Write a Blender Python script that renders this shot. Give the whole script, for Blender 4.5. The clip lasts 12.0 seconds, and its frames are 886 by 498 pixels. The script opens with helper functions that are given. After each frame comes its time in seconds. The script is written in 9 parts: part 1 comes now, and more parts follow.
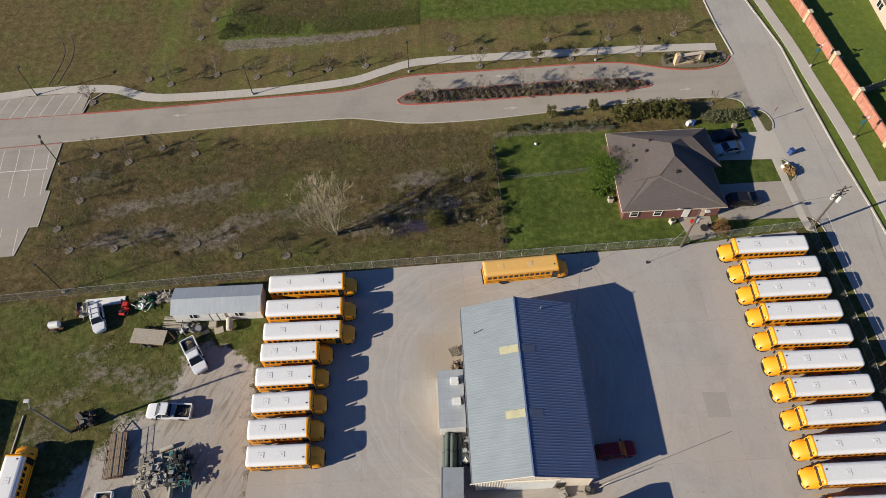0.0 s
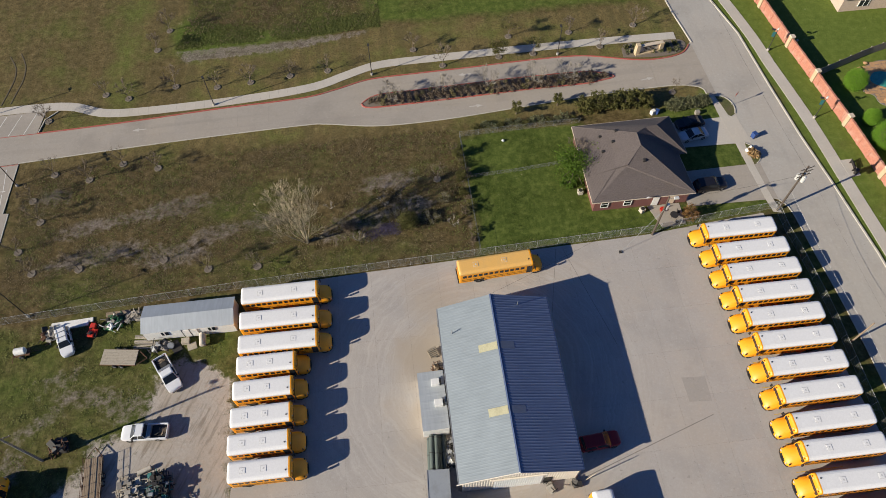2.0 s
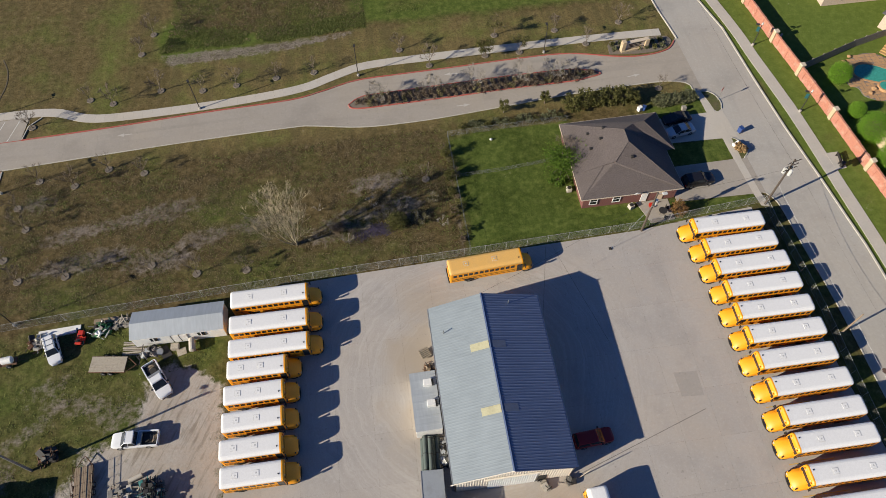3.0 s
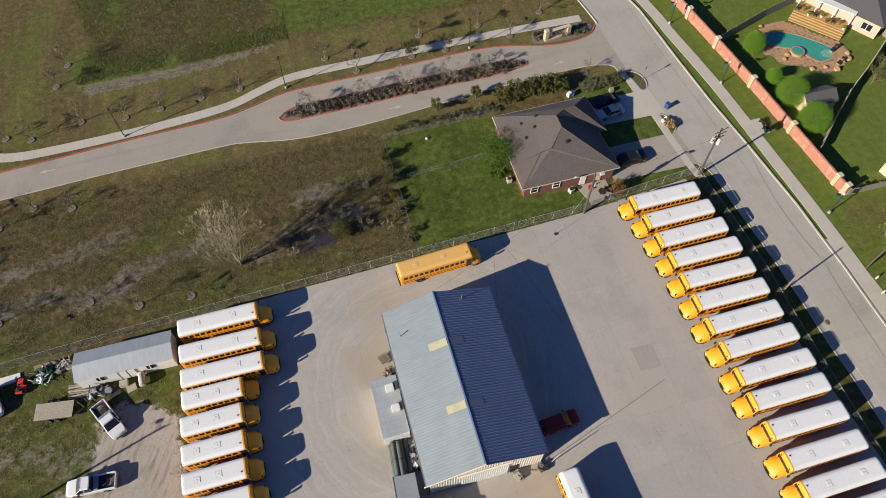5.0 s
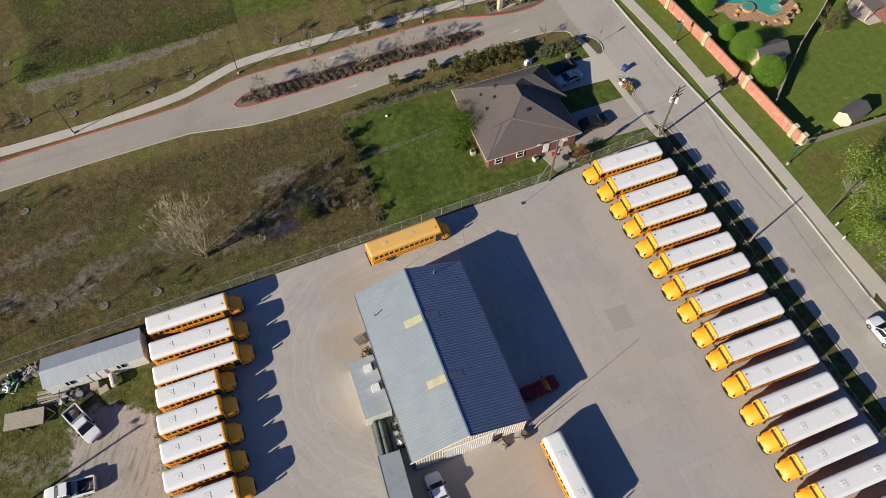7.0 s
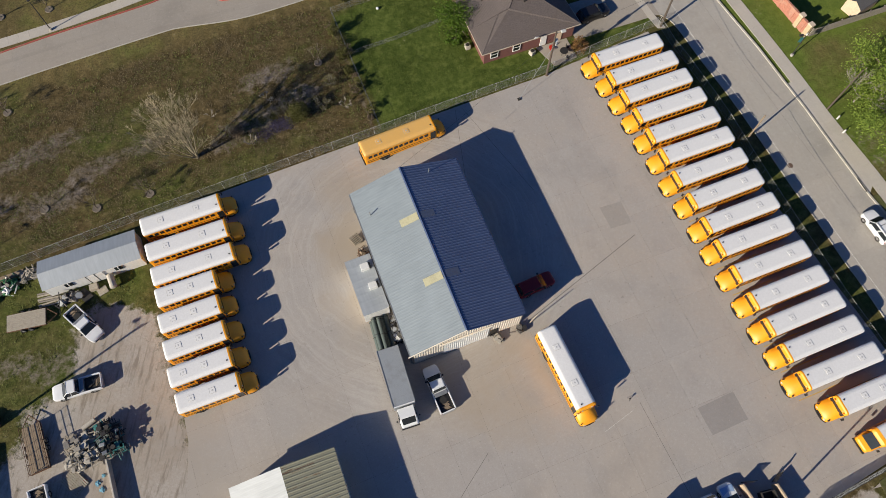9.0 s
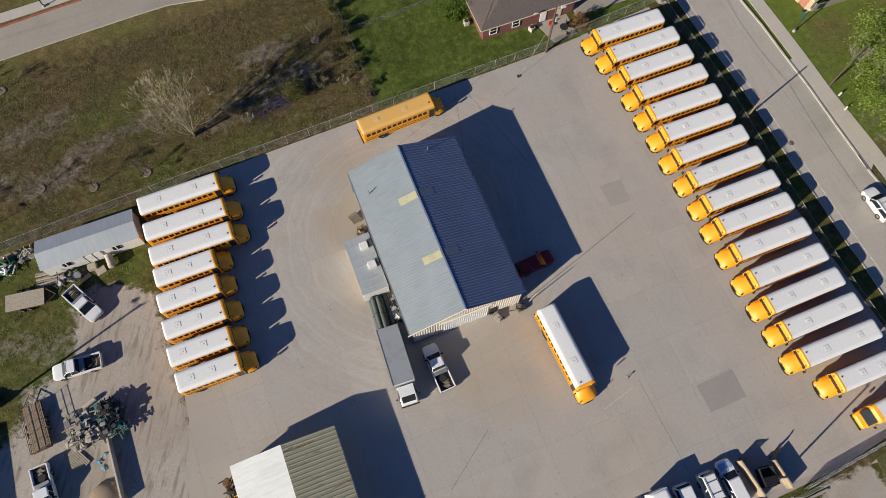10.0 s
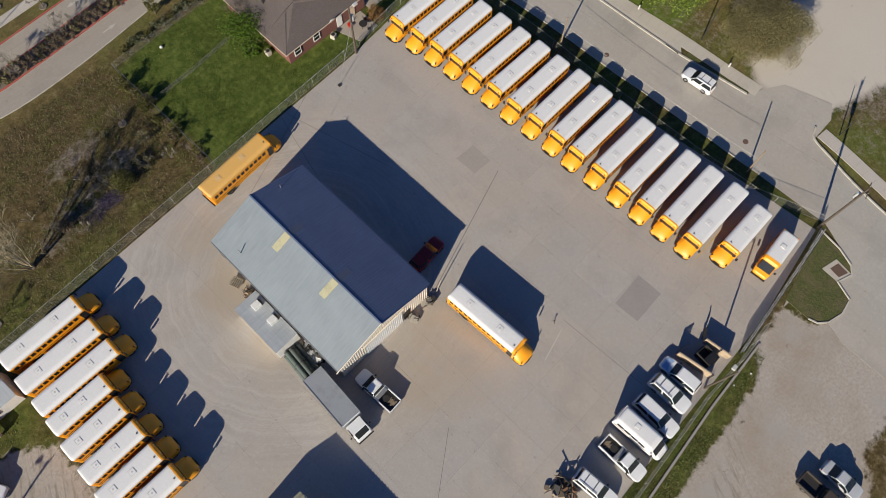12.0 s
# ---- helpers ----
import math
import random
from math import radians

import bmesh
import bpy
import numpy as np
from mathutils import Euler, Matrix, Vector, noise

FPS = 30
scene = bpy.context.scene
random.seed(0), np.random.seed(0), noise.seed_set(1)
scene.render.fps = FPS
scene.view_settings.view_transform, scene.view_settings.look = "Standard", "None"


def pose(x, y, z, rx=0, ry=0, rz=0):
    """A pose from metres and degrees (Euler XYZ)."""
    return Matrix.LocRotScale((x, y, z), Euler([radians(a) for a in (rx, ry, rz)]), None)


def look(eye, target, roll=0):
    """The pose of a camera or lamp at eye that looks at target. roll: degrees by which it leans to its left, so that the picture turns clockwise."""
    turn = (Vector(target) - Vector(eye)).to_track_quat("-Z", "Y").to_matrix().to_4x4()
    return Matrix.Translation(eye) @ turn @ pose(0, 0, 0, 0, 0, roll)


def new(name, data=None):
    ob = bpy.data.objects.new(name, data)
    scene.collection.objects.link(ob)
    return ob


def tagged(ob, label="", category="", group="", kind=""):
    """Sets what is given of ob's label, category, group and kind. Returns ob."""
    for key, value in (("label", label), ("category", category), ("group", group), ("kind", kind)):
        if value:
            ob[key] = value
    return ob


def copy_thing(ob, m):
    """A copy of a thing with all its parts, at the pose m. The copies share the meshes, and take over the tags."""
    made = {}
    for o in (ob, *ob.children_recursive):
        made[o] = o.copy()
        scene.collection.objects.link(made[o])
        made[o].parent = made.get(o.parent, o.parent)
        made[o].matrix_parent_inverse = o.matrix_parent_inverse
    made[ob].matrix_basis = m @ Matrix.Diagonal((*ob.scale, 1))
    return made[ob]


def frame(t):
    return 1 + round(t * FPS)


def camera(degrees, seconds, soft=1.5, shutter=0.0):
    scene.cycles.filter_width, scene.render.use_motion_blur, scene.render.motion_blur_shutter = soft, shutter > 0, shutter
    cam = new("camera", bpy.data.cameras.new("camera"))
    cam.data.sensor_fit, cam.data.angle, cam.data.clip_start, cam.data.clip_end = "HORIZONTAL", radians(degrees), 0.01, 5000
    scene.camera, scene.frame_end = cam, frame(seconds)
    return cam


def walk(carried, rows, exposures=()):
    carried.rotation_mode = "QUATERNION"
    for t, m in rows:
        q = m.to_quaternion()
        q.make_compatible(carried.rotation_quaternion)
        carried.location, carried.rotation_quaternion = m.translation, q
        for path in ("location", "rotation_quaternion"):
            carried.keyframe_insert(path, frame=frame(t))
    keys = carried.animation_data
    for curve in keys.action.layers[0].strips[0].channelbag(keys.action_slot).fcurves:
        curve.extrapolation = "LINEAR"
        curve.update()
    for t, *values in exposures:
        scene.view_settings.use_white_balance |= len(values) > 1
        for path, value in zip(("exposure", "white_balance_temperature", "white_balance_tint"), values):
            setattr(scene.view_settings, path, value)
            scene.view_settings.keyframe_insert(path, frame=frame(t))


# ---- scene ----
cam = camera(65.72, 12.0, soft=0.75)
# seconds, eye, yaw, pitch, lean in degrees
PATH = [
    (0.0, -0.55, 0.15, 83.63, -1.67, -59.00, -1.30),
    (0.5, -0.46, 0.25, 83.47, -2.68, -59.00, -1.23),
    (1.0, -0.40, 0.28, 83.22, -3.93, -58.94, -1.17),
    (1.5, -0.46, 0.21, 83.03, -5.16, -58.84, -1.02),
    (2.0, -0.50, 0.15, 82.84, -5.95, -58.74, -0.91),
    (2.5, -0.41, 0.14, 82.69, -6.49, -58.71, -0.85),
    (4.5, -0.30, -0.17, 81.94, -12.86, -58.32, -0.32),
    (5.0, -0.25, -0.28, 81.72, -15.53, -58.20, -0.13),
    (5.5, -0.21, -0.32, 81.53, -18.45, -58.07, 0.06),
    (6.0, -0.22, -0.33, 81.34, -19.67, -57.99, 0.13),
    (6.5, -0.40, -0.42, 81.11, -20.35, -58.28, 0.22),
    (7.0, -0.59, -0.52, 80.86, -20.80, -59.77, 0.32),
    (9.0, -0.93, -0.99, 80.00, -22.04, -67.64, 0.81),
    (9.5, -0.98, -0.87, 79.77, -22.42, -69.40, 1.12),
    (10.0, -1.00, -0.95, 79.71, -22.45, -69.35, 1.04),
    (10.5, -0.96, -0.89, 79.57, -25.04, -69.32, 1.19),
    (11.0, -1.00, -0.79, 79.42, -31.03, -69.20, 1.61),
    (11.5, -0.95, -0.69, 79.07, -39.40, -68.94, 2.04),
    (12.0, -0.77, -0.70, 78.65, -47.89, -68.56, 2.23),
]


def eye_pose(x, y, z, yaw, pitch, lean):
    return pose(x, y, z, 90 + pitch, 0, yaw) @ pose(0, 0, 0, 0, 0, lean)


walk(cam, [(t, eye_pose(*row)) for t, *row in PATH], [(0.0, 0.42), (7.0, 0.46), (9.0, 0.33), (12.0, 0.27)])

# ---- light ----
SUN_ELEVATION, SHADOW_AZIMUTH = radians(24.0), radians(18.5)
to_sun = Vector((-math.cos(SHADOW_AZIMUTH) * math.cos(SUN_ELEVATION), -math.sin(SHADOW_AZIMUTH) * math.cos(SUN_ELEVATION), math.sin(SUN_ELEVATION)))
world = bpy.data.worlds.new("sky")
scene.world = world
world.use_nodes = True
sky = world.node_tree.nodes.new("ShaderNodeTexSky")
sky.sky_type, sky.sun_disc = "NISHITA", False
sky.sun_elevation, sky.sun_rotation = SUN_ELEVATION, math.atan2(to_sun.x, to_sun.y)
sky.altitude, sky.air_density, sky.dust_density, sky.ozone_density = 200, 1.0, 0.3, 4.0
back = world.node_tree.nodes["Background"]
back.inputs["Strength"].default_value = 0.066
clear = world.node_tree.nodes.new("ShaderNodeHueSaturation")
clear.inputs["Hue"].default_value, clear.inputs["Saturation"].default_value = 0.514, 1.2
world.node_tree.links.new(sky.outputs[0], clear.inputs["Color"])
world.node_tree.links.new(clear.outputs[0], back.inputs["Color"])
sun = new("sun", bpy.data.lights.new("sun", "SUN"))
sun.data.energy, sun.data.angle, sun.data.color = 5.5, radians(0.5), (1.0, 0.91, 0.75)
sun.matrix_world = look(to_sun * 300, (0, 0, 0))


# ---- materials ----
class Nodes:
    """Short hand for one node material."""

    def __init__(self, name, rough=0.8, metal=0.0):
        self.mat = bpy.data.materials.new(name)
        self.mat.use_nodes = True
        self.tree = self.mat.node_tree
        self.shader = self.tree.nodes["Principled BSDF"]
        self.shader.inputs["Roughness"].default_value = rough
        self.shader.inputs["Metallic"].default_value = metal

    def add(self, kind, **fields):
        node = self.tree.nodes.new(kind)
        for key, value in fields.items():
            node.inputs[key.replace("_", " ")].default_value = value
        return node

    def link(self, a, b):
        self.tree.links.new(a, b)

    def place(self, world_space):
        if world_space:
            return self.add("ShaderNodeNewGeometry").outputs["Position"]
        return self.add("ShaderNodeTexCoord").outputs["Object"]

    def noise(self, vector, scale, detail=4.0, rough=0.55):
        node = self.add("ShaderNodeTexNoise", Scale=scale, Detail=detail, Roughness=rough)
        self.link(vector, node.inputs["Vector"])
        return node.outputs["Fac"]

    def ramp(self, fac, *stops):
        node = self.add("ShaderNodeValToRGB")
        el = node.color_ramp.elements
        while len(el) < len(stops):
            el.new(0.5)
        for e, (at, color) in zip(el, stops):
            e.position = at
            e.color = (*color, 1) if len(color) == 3 else color
        self.link(fac, node.inputs["Fac"])
        return node.outputs["Color"]

    def mix(self, fac, a, b, mode="MIX"):
        node = self.add("ShaderNodeMix")
        node.data_type, node.blend_type = "RGBA", mode
        for socket, value in ((0, fac), (6, a), (7, b)):
            if hasattr(value, "is_linked"):
                self.link(value, node.inputs[socket])
            else:
                node.inputs[socket].default_value = value if socket == 0 else (*value, 1)
        return node.outputs[2]

    def math(self, op, a, b):
        node = self.add("ShaderNodeMath")
        node.operation = op
        for n, value in enumerate((a, b)):
            if hasattr(value, "is_linked"):
                self.link(value, node.inputs[n])
            else:
                node.inputs[n].default_value = value
        return node.outputs[0]

    def color(self, socket):
        self.link(socket, self.shader.inputs["Base Color"])

    def bump(self, height, strength, distance=0.05):
        node = self.add("ShaderNodeBump", Strength=strength, Distance=distance)
        self.link(height, node.inputs["Height"])
        self.link(node.outputs["Normal"], self.shader.inputs["Normal"])


def paint(name, base, rough=0.5, metal=0.0, spread=0.12, scale=1.5, grime=0.25, world_space=False, bump=0.0, grime_color=(0.09, 0.07, 0.05)):
    """A painted or plain surface with grain, soiling in large blotches and a tone of its own for each object."""
    n = Nodes(name, rough, metal)
    at = n.place(world_space)
    fine, broad = n.noise(at, scale * 9), n.noise(at, scale * 0.7, 6)
    dark, light = [c * (1 - spread) for c in base], [min(1.0, c * (1 + spread)) for c in base]
    tone = n.ramp(fine, (0.3, dark), (0.7, light))
    own = n.add("ShaderNodeObjectInfo").outputs["Random"]
    tone = n.mix(n.math("MULTIPLY", own, spread * 0.8), tone, [c * 0.8 for c in base])
    spots = n.ramp(broad, (0.5, (0, 0, 0)), (0.78, (1, 1, 1)))
    n.color(n.mix(n.math("MULTIPLY", spots, grime), tone, grime_color))
    if bump:
        n.bump(fine, bump, 0.02)
    return n.mat


def glass(name, tint, rough=0.07):
    n = Nodes(name, rough)
    n.shader.inputs["Specular IOR Level"].default_value = 0.4
    at = n.place(False)
    n.color(n.ramp(n.noise(at, 3.0), (0.3, [c * 0.7 for c in tint]), (0.7, tint)))
    return n.mat


def concrete(name, base, warm, scale=1.0, stain=0.5, dust=(), swirl=None, lane=(1.0, 0.12), wear=0.35):
    """Broom-finished concrete: fine grain, pale and tan drifts, tyre grime and small dark spots."""
    n = Nodes(name, 0.9)
    at = n.place(True)
    grain, drift, tan = n.noise(at, 6.0 * scale, 6, 0.7), n.noise(at, 0.16 * scale, 6, 0.6), n.noise(at, 0.07 * scale, 5, 0.6)
    tone = n.ramp(grain, (0.25, [c * 0.9 for c in base]), (0.75, [c * 1.08 for c in base]))
    tone = n.mix(n.ramp(tan, (0.42, (0, 0, 0)), (0.66, (1, 1, 1))), tone, warm)
    tone = n.mix(n.math("MULTIPLY", n.ramp(drift, (0.5, (0, 0, 0)), (0.72, (1, 1, 1))), stain), tone, [c * 0.62 for c in base])
    stretch = n.add("ShaderNodeMapping")
    stretch.inputs["Scale"].default_value = (*lane, 1.0)
    n.link(at, stretch.inputs["Vector"])
    lanes = n.noise(stretch.outputs[0], 0.9 * scale, 5, 0.6)
    tone = n.mix(n.math("MULTIPLY", n.ramp(lanes, (0.52, (0, 0, 0)), (0.7, (1, 1, 1))), stain * wear), tone, [c * 0.72 for c in base])
    own = n.add("ShaderNodeObjectInfo").outputs["Random"]
    tone = n.mix(n.math("MULTIPLY", own, 0.24), tone, [c * 0.75 for c in base])
    speck = n.noise(at, 2.6 * scale, 8, 0.85)
    tone = n.mix(n.ramp(speck, (0.54, (0, 0, 0)), (0.74, (0.7, 0.7, 0.7))), tone, [min(1, c * 1.35) for c in base])
    tone = n.mix(n.ramp(speck, (0.24, (0.65, 0.65, 0.65)), (0.46, (0, 0, 0))), tone, [c * 0.66 for c in base])
    if swirl:
        # pale curved tyre tracks round a turning point
        sx, sy, near_r, far_r = swirl
        round_ = n.add("ShaderNodeVectorMath")
        round_.operation = "DISTANCE"
        n.link(at, round_.inputs[0])
        round_.inputs[1].default_value = (sx, sy, 0)
        ring = n.add("ShaderNodeCombineXYZ")
        n.link(n.math("ADD", round_.outputs["Value"], n.math("MULTIPLY", drift, 3.0)), ring.inputs[0])
        n.link(n.math("MULTIPLY", tan, 1.5), ring.inputs[1])
        tracks = n.ramp(n.noise(ring.outputs[0], 2.2, 7, 0.75), (0.46, (0, 0, 0)), (0.66, (1, 1, 1)))
        band = n.ramp(n.math("DIVIDE", round_.outputs["Value"], far_r), (near_r / far_r * 0.8, (0, 0, 0)), (near_r / far_r, (0.42, 0.42, 0.42)), (0.85, (0.42, 0.42, 0.42)), (1.0, (0, 0, 0)))
        tone = n.mix(n.math("MULTIPLY", tracks, band), tone, [min(1, c * 1.32) for c in base])
    for cx, cy, radius, *hue in dust:
        away = n.add("ShaderNodeVectorMath")
        away.operation = "DISTANCE"
        n.link(at, away.inputs[0])
        away.inputs[1].default_value = (cx, cy, 0)
        near = n.math("ADD", n.math("DIVIDE", away.outputs["Value"], radius), n.math("MULTIPLY", n.math("SUBTRACT", drift, 0.5), 2.2))
        tone = n.mix(n.ramp(near, (0.3, (0.5, 0.5, 0.5)), (1.1, (0, 0, 0))), tone, hue[0] if hue else (0.345, 0.285, 0.215))
    spots = n.noise(at, 1.7 * scale, 3, 0.5)
    n.color(n.mix(n.math("MULTIPLY", n.ramp(spots, (0.68, (0, 0, 0)), (0.76, (1, 1, 1))), 0.35), tone, (0.1, 0.09, 0.08)))
    n.bump(grain, 0.25, 0.01)
    return n.mat


def ribbed_metal(name, base, rough, metal, pitch, along="X", rust=0.0, depth=0.5):
    """Ribbed sheet metal: the ribs are in the mesh; here are grain, chalking, streaks and rust."""
    n = Nodes(name, rough, metal)
    at = n.place(True)
    stretch = n.add("ShaderNodeMapping")
    stretch.inputs["Scale"].default_value = (0.25, 3.0, 1.0) if along == "X" else (3.0, 0.25, 1.0)
    n.link(at, stretch.inputs["Vector"])
    streak, chalk = n.noise(stretch.outputs[0], 1.2, 6, 0.65), n.noise(at, 0.3, 5)
    tone = n.ramp(streak, (0.3, [c * 0.88 for c in base]), (0.72, [c * 1.08 for c in base]))
    tone = n.mix(n.math("MULTIPLY", n.ramp(chalk, (0.4, (0, 0, 0)), (0.7, (1, 1, 1))), 0.3), tone, [min(1, c * 1.25 + 0.03) for c in base])
    if rust:
        tone = n.mix(n.math("MULTIPLY", n.ramp(n.noise(stretch.outputs[0], 0.8, 6, 0.7), (0.585, (0, 0, 0)), (0.65, (1, 1, 1))), rust), tone, (0.16, 0.07, 0.03))
    n.color(tone)
    n.bump(streak, 0.1, 0.01)
    return n.mat


def leaf_mat(name, dark, light):
    n = Nodes(name, 0.75)
    n.shader.inputs["Specular IOR Level"].default_value = 0.2
    tone = n.add("ShaderNodeNewGeometry").outputs["Random Per Island"]
    at = n.place(True)
    clump = n.noise(at, 0.8, 3)
    both = n.math("ADD", n.math("MULTIPLY", tone, 0.6), n.math("MULTIPLY", clump, 0.45))
    hue = n.ramp(both, (0.15, dark), (0.85, light))
    n.color(hue)
    # thin leaves let some light through
    thin = n.add("ShaderNodeBsdfTranslucent")
    n.link(hue, thin.inputs["Color"])
    both_ways = n.add("ShaderNodeMixShader", Fac=0.35)
    n.link(n.shader.outputs[0], both_ways.inputs[1])
    n.link(thin.outputs[0], both_ways.inputs[2])
    n.link(both_ways.outputs[0], n.tree.nodes["Material Output"].inputs["Surface"])
    return n.mat


def ground_mat():
    """Turf, dry grass, bare soil and gravel, mixed by the ground's own cover map and broken up by noise."""
    n = Nodes("turf_and_soil", 0.95)
    n.shader.inputs["Specular IOR Level"].default_value = 0.15
    at = n.place(True)
    cover = n.add("ShaderNodeVertexColor")
    cover.layer_name = "cover"
    split = n.add("ShaderNodeSeparateColor")
    n.link(cover.outputs["Color"], split.inputs["Color"])
    lush, bare, gravel = split.outputs[0], split.outputs[1], split.outputs[2]
    fine, tuft, broad = n.noise(at, 3.2, 6, 0.75), n.noise(at, 0.9, 6, 0.7), n.noise(at, 0.12, 6, 0.65)
    dry = n.ramp(tuft, (0.33, (0.043, 0.031, 0.011)), (0.48, (0.096, 0.07, 0.029)), (0.66, (0.172, 0.129, 0.063)))
    straw = n.ramp(tuft, (0.33, (0.118, 0.088, 0.034)), (0.48, (0.155, 0.118, 0.048)), (0.66, (0.198, 0.153, 0.066)))
    mown = n.add("ShaderNodeMapping")
    mown.inputs["Rotation"].default_value = (0, 0, radians(-14))
    mown.inputs["Scale"].default_value = (1.1, 0.07, 1.0)
    n.link(at, mown.inputs["Vector"])
    swath = n.noise(mown.outputs[0], 0.55, 5, 0.6)
    straw = n.mix(n.ramp(swath, (0.42, (0.5, 0.5, 0.5)), (0.56, (0, 0, 0))), straw, (0.085, 0.075, 0.03))
    dry = n.mix(cover.outputs["Alpha"], dry, straw)
    green = n.ramp(tuft, (0.33, (0.042, 0.064, 0.01)), (0.48, (0.072, 0.1, 0.018)), (0.66, (0.125, 0.15, 0.034)))
    green = n.mix(cover.outputs["Alpha"], green, n.ramp(tuft, (0.33, (0.088, 0.125, 0.02)), (0.5, (0.11, 0.15, 0.026)), (0.68, (0.14, 0.18, 0.036))))
    worn = n.math("ADD", lush, n.math("MULTIPLY", n.math("SUBTRACT", broad, 0.5), 1.5))
    tone = n.mix(n.ramp(worn, (0.2, (0, 0, 0)), (0.75, (1, 1, 1))), dry, green)
    # shade between the blades, painted as fine dark flecks, less in lush turf
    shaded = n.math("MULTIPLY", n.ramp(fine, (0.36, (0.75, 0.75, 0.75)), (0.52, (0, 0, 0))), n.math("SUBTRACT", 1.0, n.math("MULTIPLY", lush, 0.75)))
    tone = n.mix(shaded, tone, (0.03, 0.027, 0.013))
    soil = n.ramp(fine, (0.32, (0.085, 0.067, 0.055)), (0.5, (0.19, 0.16, 0.135)), (0.7, (0.33, 0.29, 0.25)))
    soil = n.mix(n.math("MULTIPLY", n.ramp(n.noise(at, 0.5, 6, 0.7), (0.46, (0, 0, 0)), (0.6, (0.75, 0.75, 0.75))), n.ramp(bare, (0.62, (0, 0, 0)), (0.78, (1, 1, 1)))), soil, (0.072, 0.055, 0.042))
    bald = n.math("ADD", bare, n.math("MULTIPLY", n.math("SUBTRACT", tuft, 0.5), 1.6))
    tone = n.mix(n.ramp(bald, (0.42, (0, 0, 0)), (0.72, (0.85, 0.85, 0.85))), tone, soil)
    stones = n.ramp(n.noise(at, 3.0, 8, 0.75), (0.27, (0.27, 0.236, 0.203)), (0.5, (0.37, 0.332, 0.292)), (0.74, (0.46, 0.42, 0.372)))
    stones = n.mix(n.ramp(n.noise(at, 0.09, 5, 0.6), (0.45, (0, 0, 0)), (0.68, (0.8, 0.8, 0.8))), stones, (0.29, 0.235, 0.18))
    stones = n.mix(n.ramp(n.noise(at, 0.17, 5, 0.6), (0.5, (0, 0, 0)), (0.7, (0.8, 0.8, 0.8))), stones, (0.34, 0.318, 0.292))
    stones = n.mix(n.math("MULTIPLY", bare, 0.35), stones, (0.36, 0.33, 0.29))
    # tyre ruts where the gravel is driven on
    lie = n.add("ShaderNodeMapping")
    lie.vector_type = "TEXTURE"
    lie.inputs["Rotation"].default_value = (0, 0, radians(64))
    lie.inputs["Scale"].default_value = (5.0, 0.77, 1.0)
    n.link(at, lie.inputs["Vector"])
    ruts = n.ramp(n.noise(lie.outputs[0], 1.3, 6, 0.65), (0.5, (0, 0, 0)), (0.64, (1, 1, 1)))
    stones = n.mix(n.math("MULTIPLY", ruts, n.math("MINIMUM", n.math("MULTIPLY", bare, 1.7), 0.9)), stones, (0.215, 0.182, 0.147))
    stones = n.mix(n.ramp(lush, (0.7, (0, 0, 0)), (0.95, (0.78, 0.78, 0.78))), stones, (0.54, 0.495, 0.43))
    strewn = n.math("ADD", gravel, n.math("MULTIPLY", n.math("SUBTRACT", tuft, 0.5), 1.4))
    strewn = n.math("ADD", strewn, n.math("MULTIPLY", n.math("SUBTRACT", n.noise(at, 0.3, 5, 0.6), 0.5), 1.3))
    laid = n.ramp(strewn, (0.34, (0, 0, 0)), (0.66, (1, 1, 1)))
    n.color(n.mix(laid, tone, stones))
    rise = n.math("MULTIPLY", n.math("ADD", fine, tuft), n.math("SUBTRACT", 1.0, n.math("MULTIPLY", laid, 0.95)))
    n.bump(rise, 0.6, 0.1)
    return n.mat


def turf_green():
    n = Nodes("short_green_turf", 0.95)
    at = n.place(True)
    fine, broad = n.noise(at, 3.0, 6, 0.75), n.noise(at, 0.5, 5, 0.65)
    tone = n.ramp(fine, (0.25, (0.032, 0.042, 0.01)), (0.55, (0.078, 0.086, 0.022)), (0.8, (0.15, 0.14, 0.05)))
    n.color(n.mix(n.ramp(broad, (0.45, (0, 0, 0)), (0.7, (0.7, 0.7, 0.7))), tone, (0.13, 0.1, 0.055)))
    n.bump(fine, 0.8, 0.1)
    return n.mat


TURF_GREEN = turf_green()
CONCRETE = concrete("yard_concrete", (0.375, 0.347, 0.32), (0.395, 0.347, 0.298), stain=0.4, dust=((0.5, 32, 6), (-0.5, 25, 5), (1.5, 36, 5), (8, 13.5, 7), (16.5, 14.5, 5), (12, 9, 6), (2, 42, 5), (-14, 8, 6)) + tuple((-25.0, y, 6.5, (0.33, 0.293, 0.25)) for y in (33, 26, 19, 12, 5, -2)), swirl=(7, 31, 9, 24))
ROAD = concrete("road_concrete", (0.392, 0.368, 0.33), (0.395, 0.355, 0.305), 0.8, 0.55, wear=0.6)
DRIVE = concrete("tan_drive_concrete", (0.33, 0.296, 0.255), (0.34, 0.295, 0.24), 0.8, 0.6, lane=(0.05, 1.0), wear=0.8)
WALKWAY = concrete("pale_walk_concrete", (0.465, 0.43, 0.38), (0.465, 0.42, 0.355), 1.5, 0.3)
PATCH = concrete("newer_grey_concrete", (0.295, 0.273, 0.255), (0.3, 0.272, 0.243), 1.0, 0.3)
TAN_LOT = concrete("dusty_tan_paving", (0.34, 0.308, 0.273), (0.36, 0.315, 0.265), 0.7, 0.35)
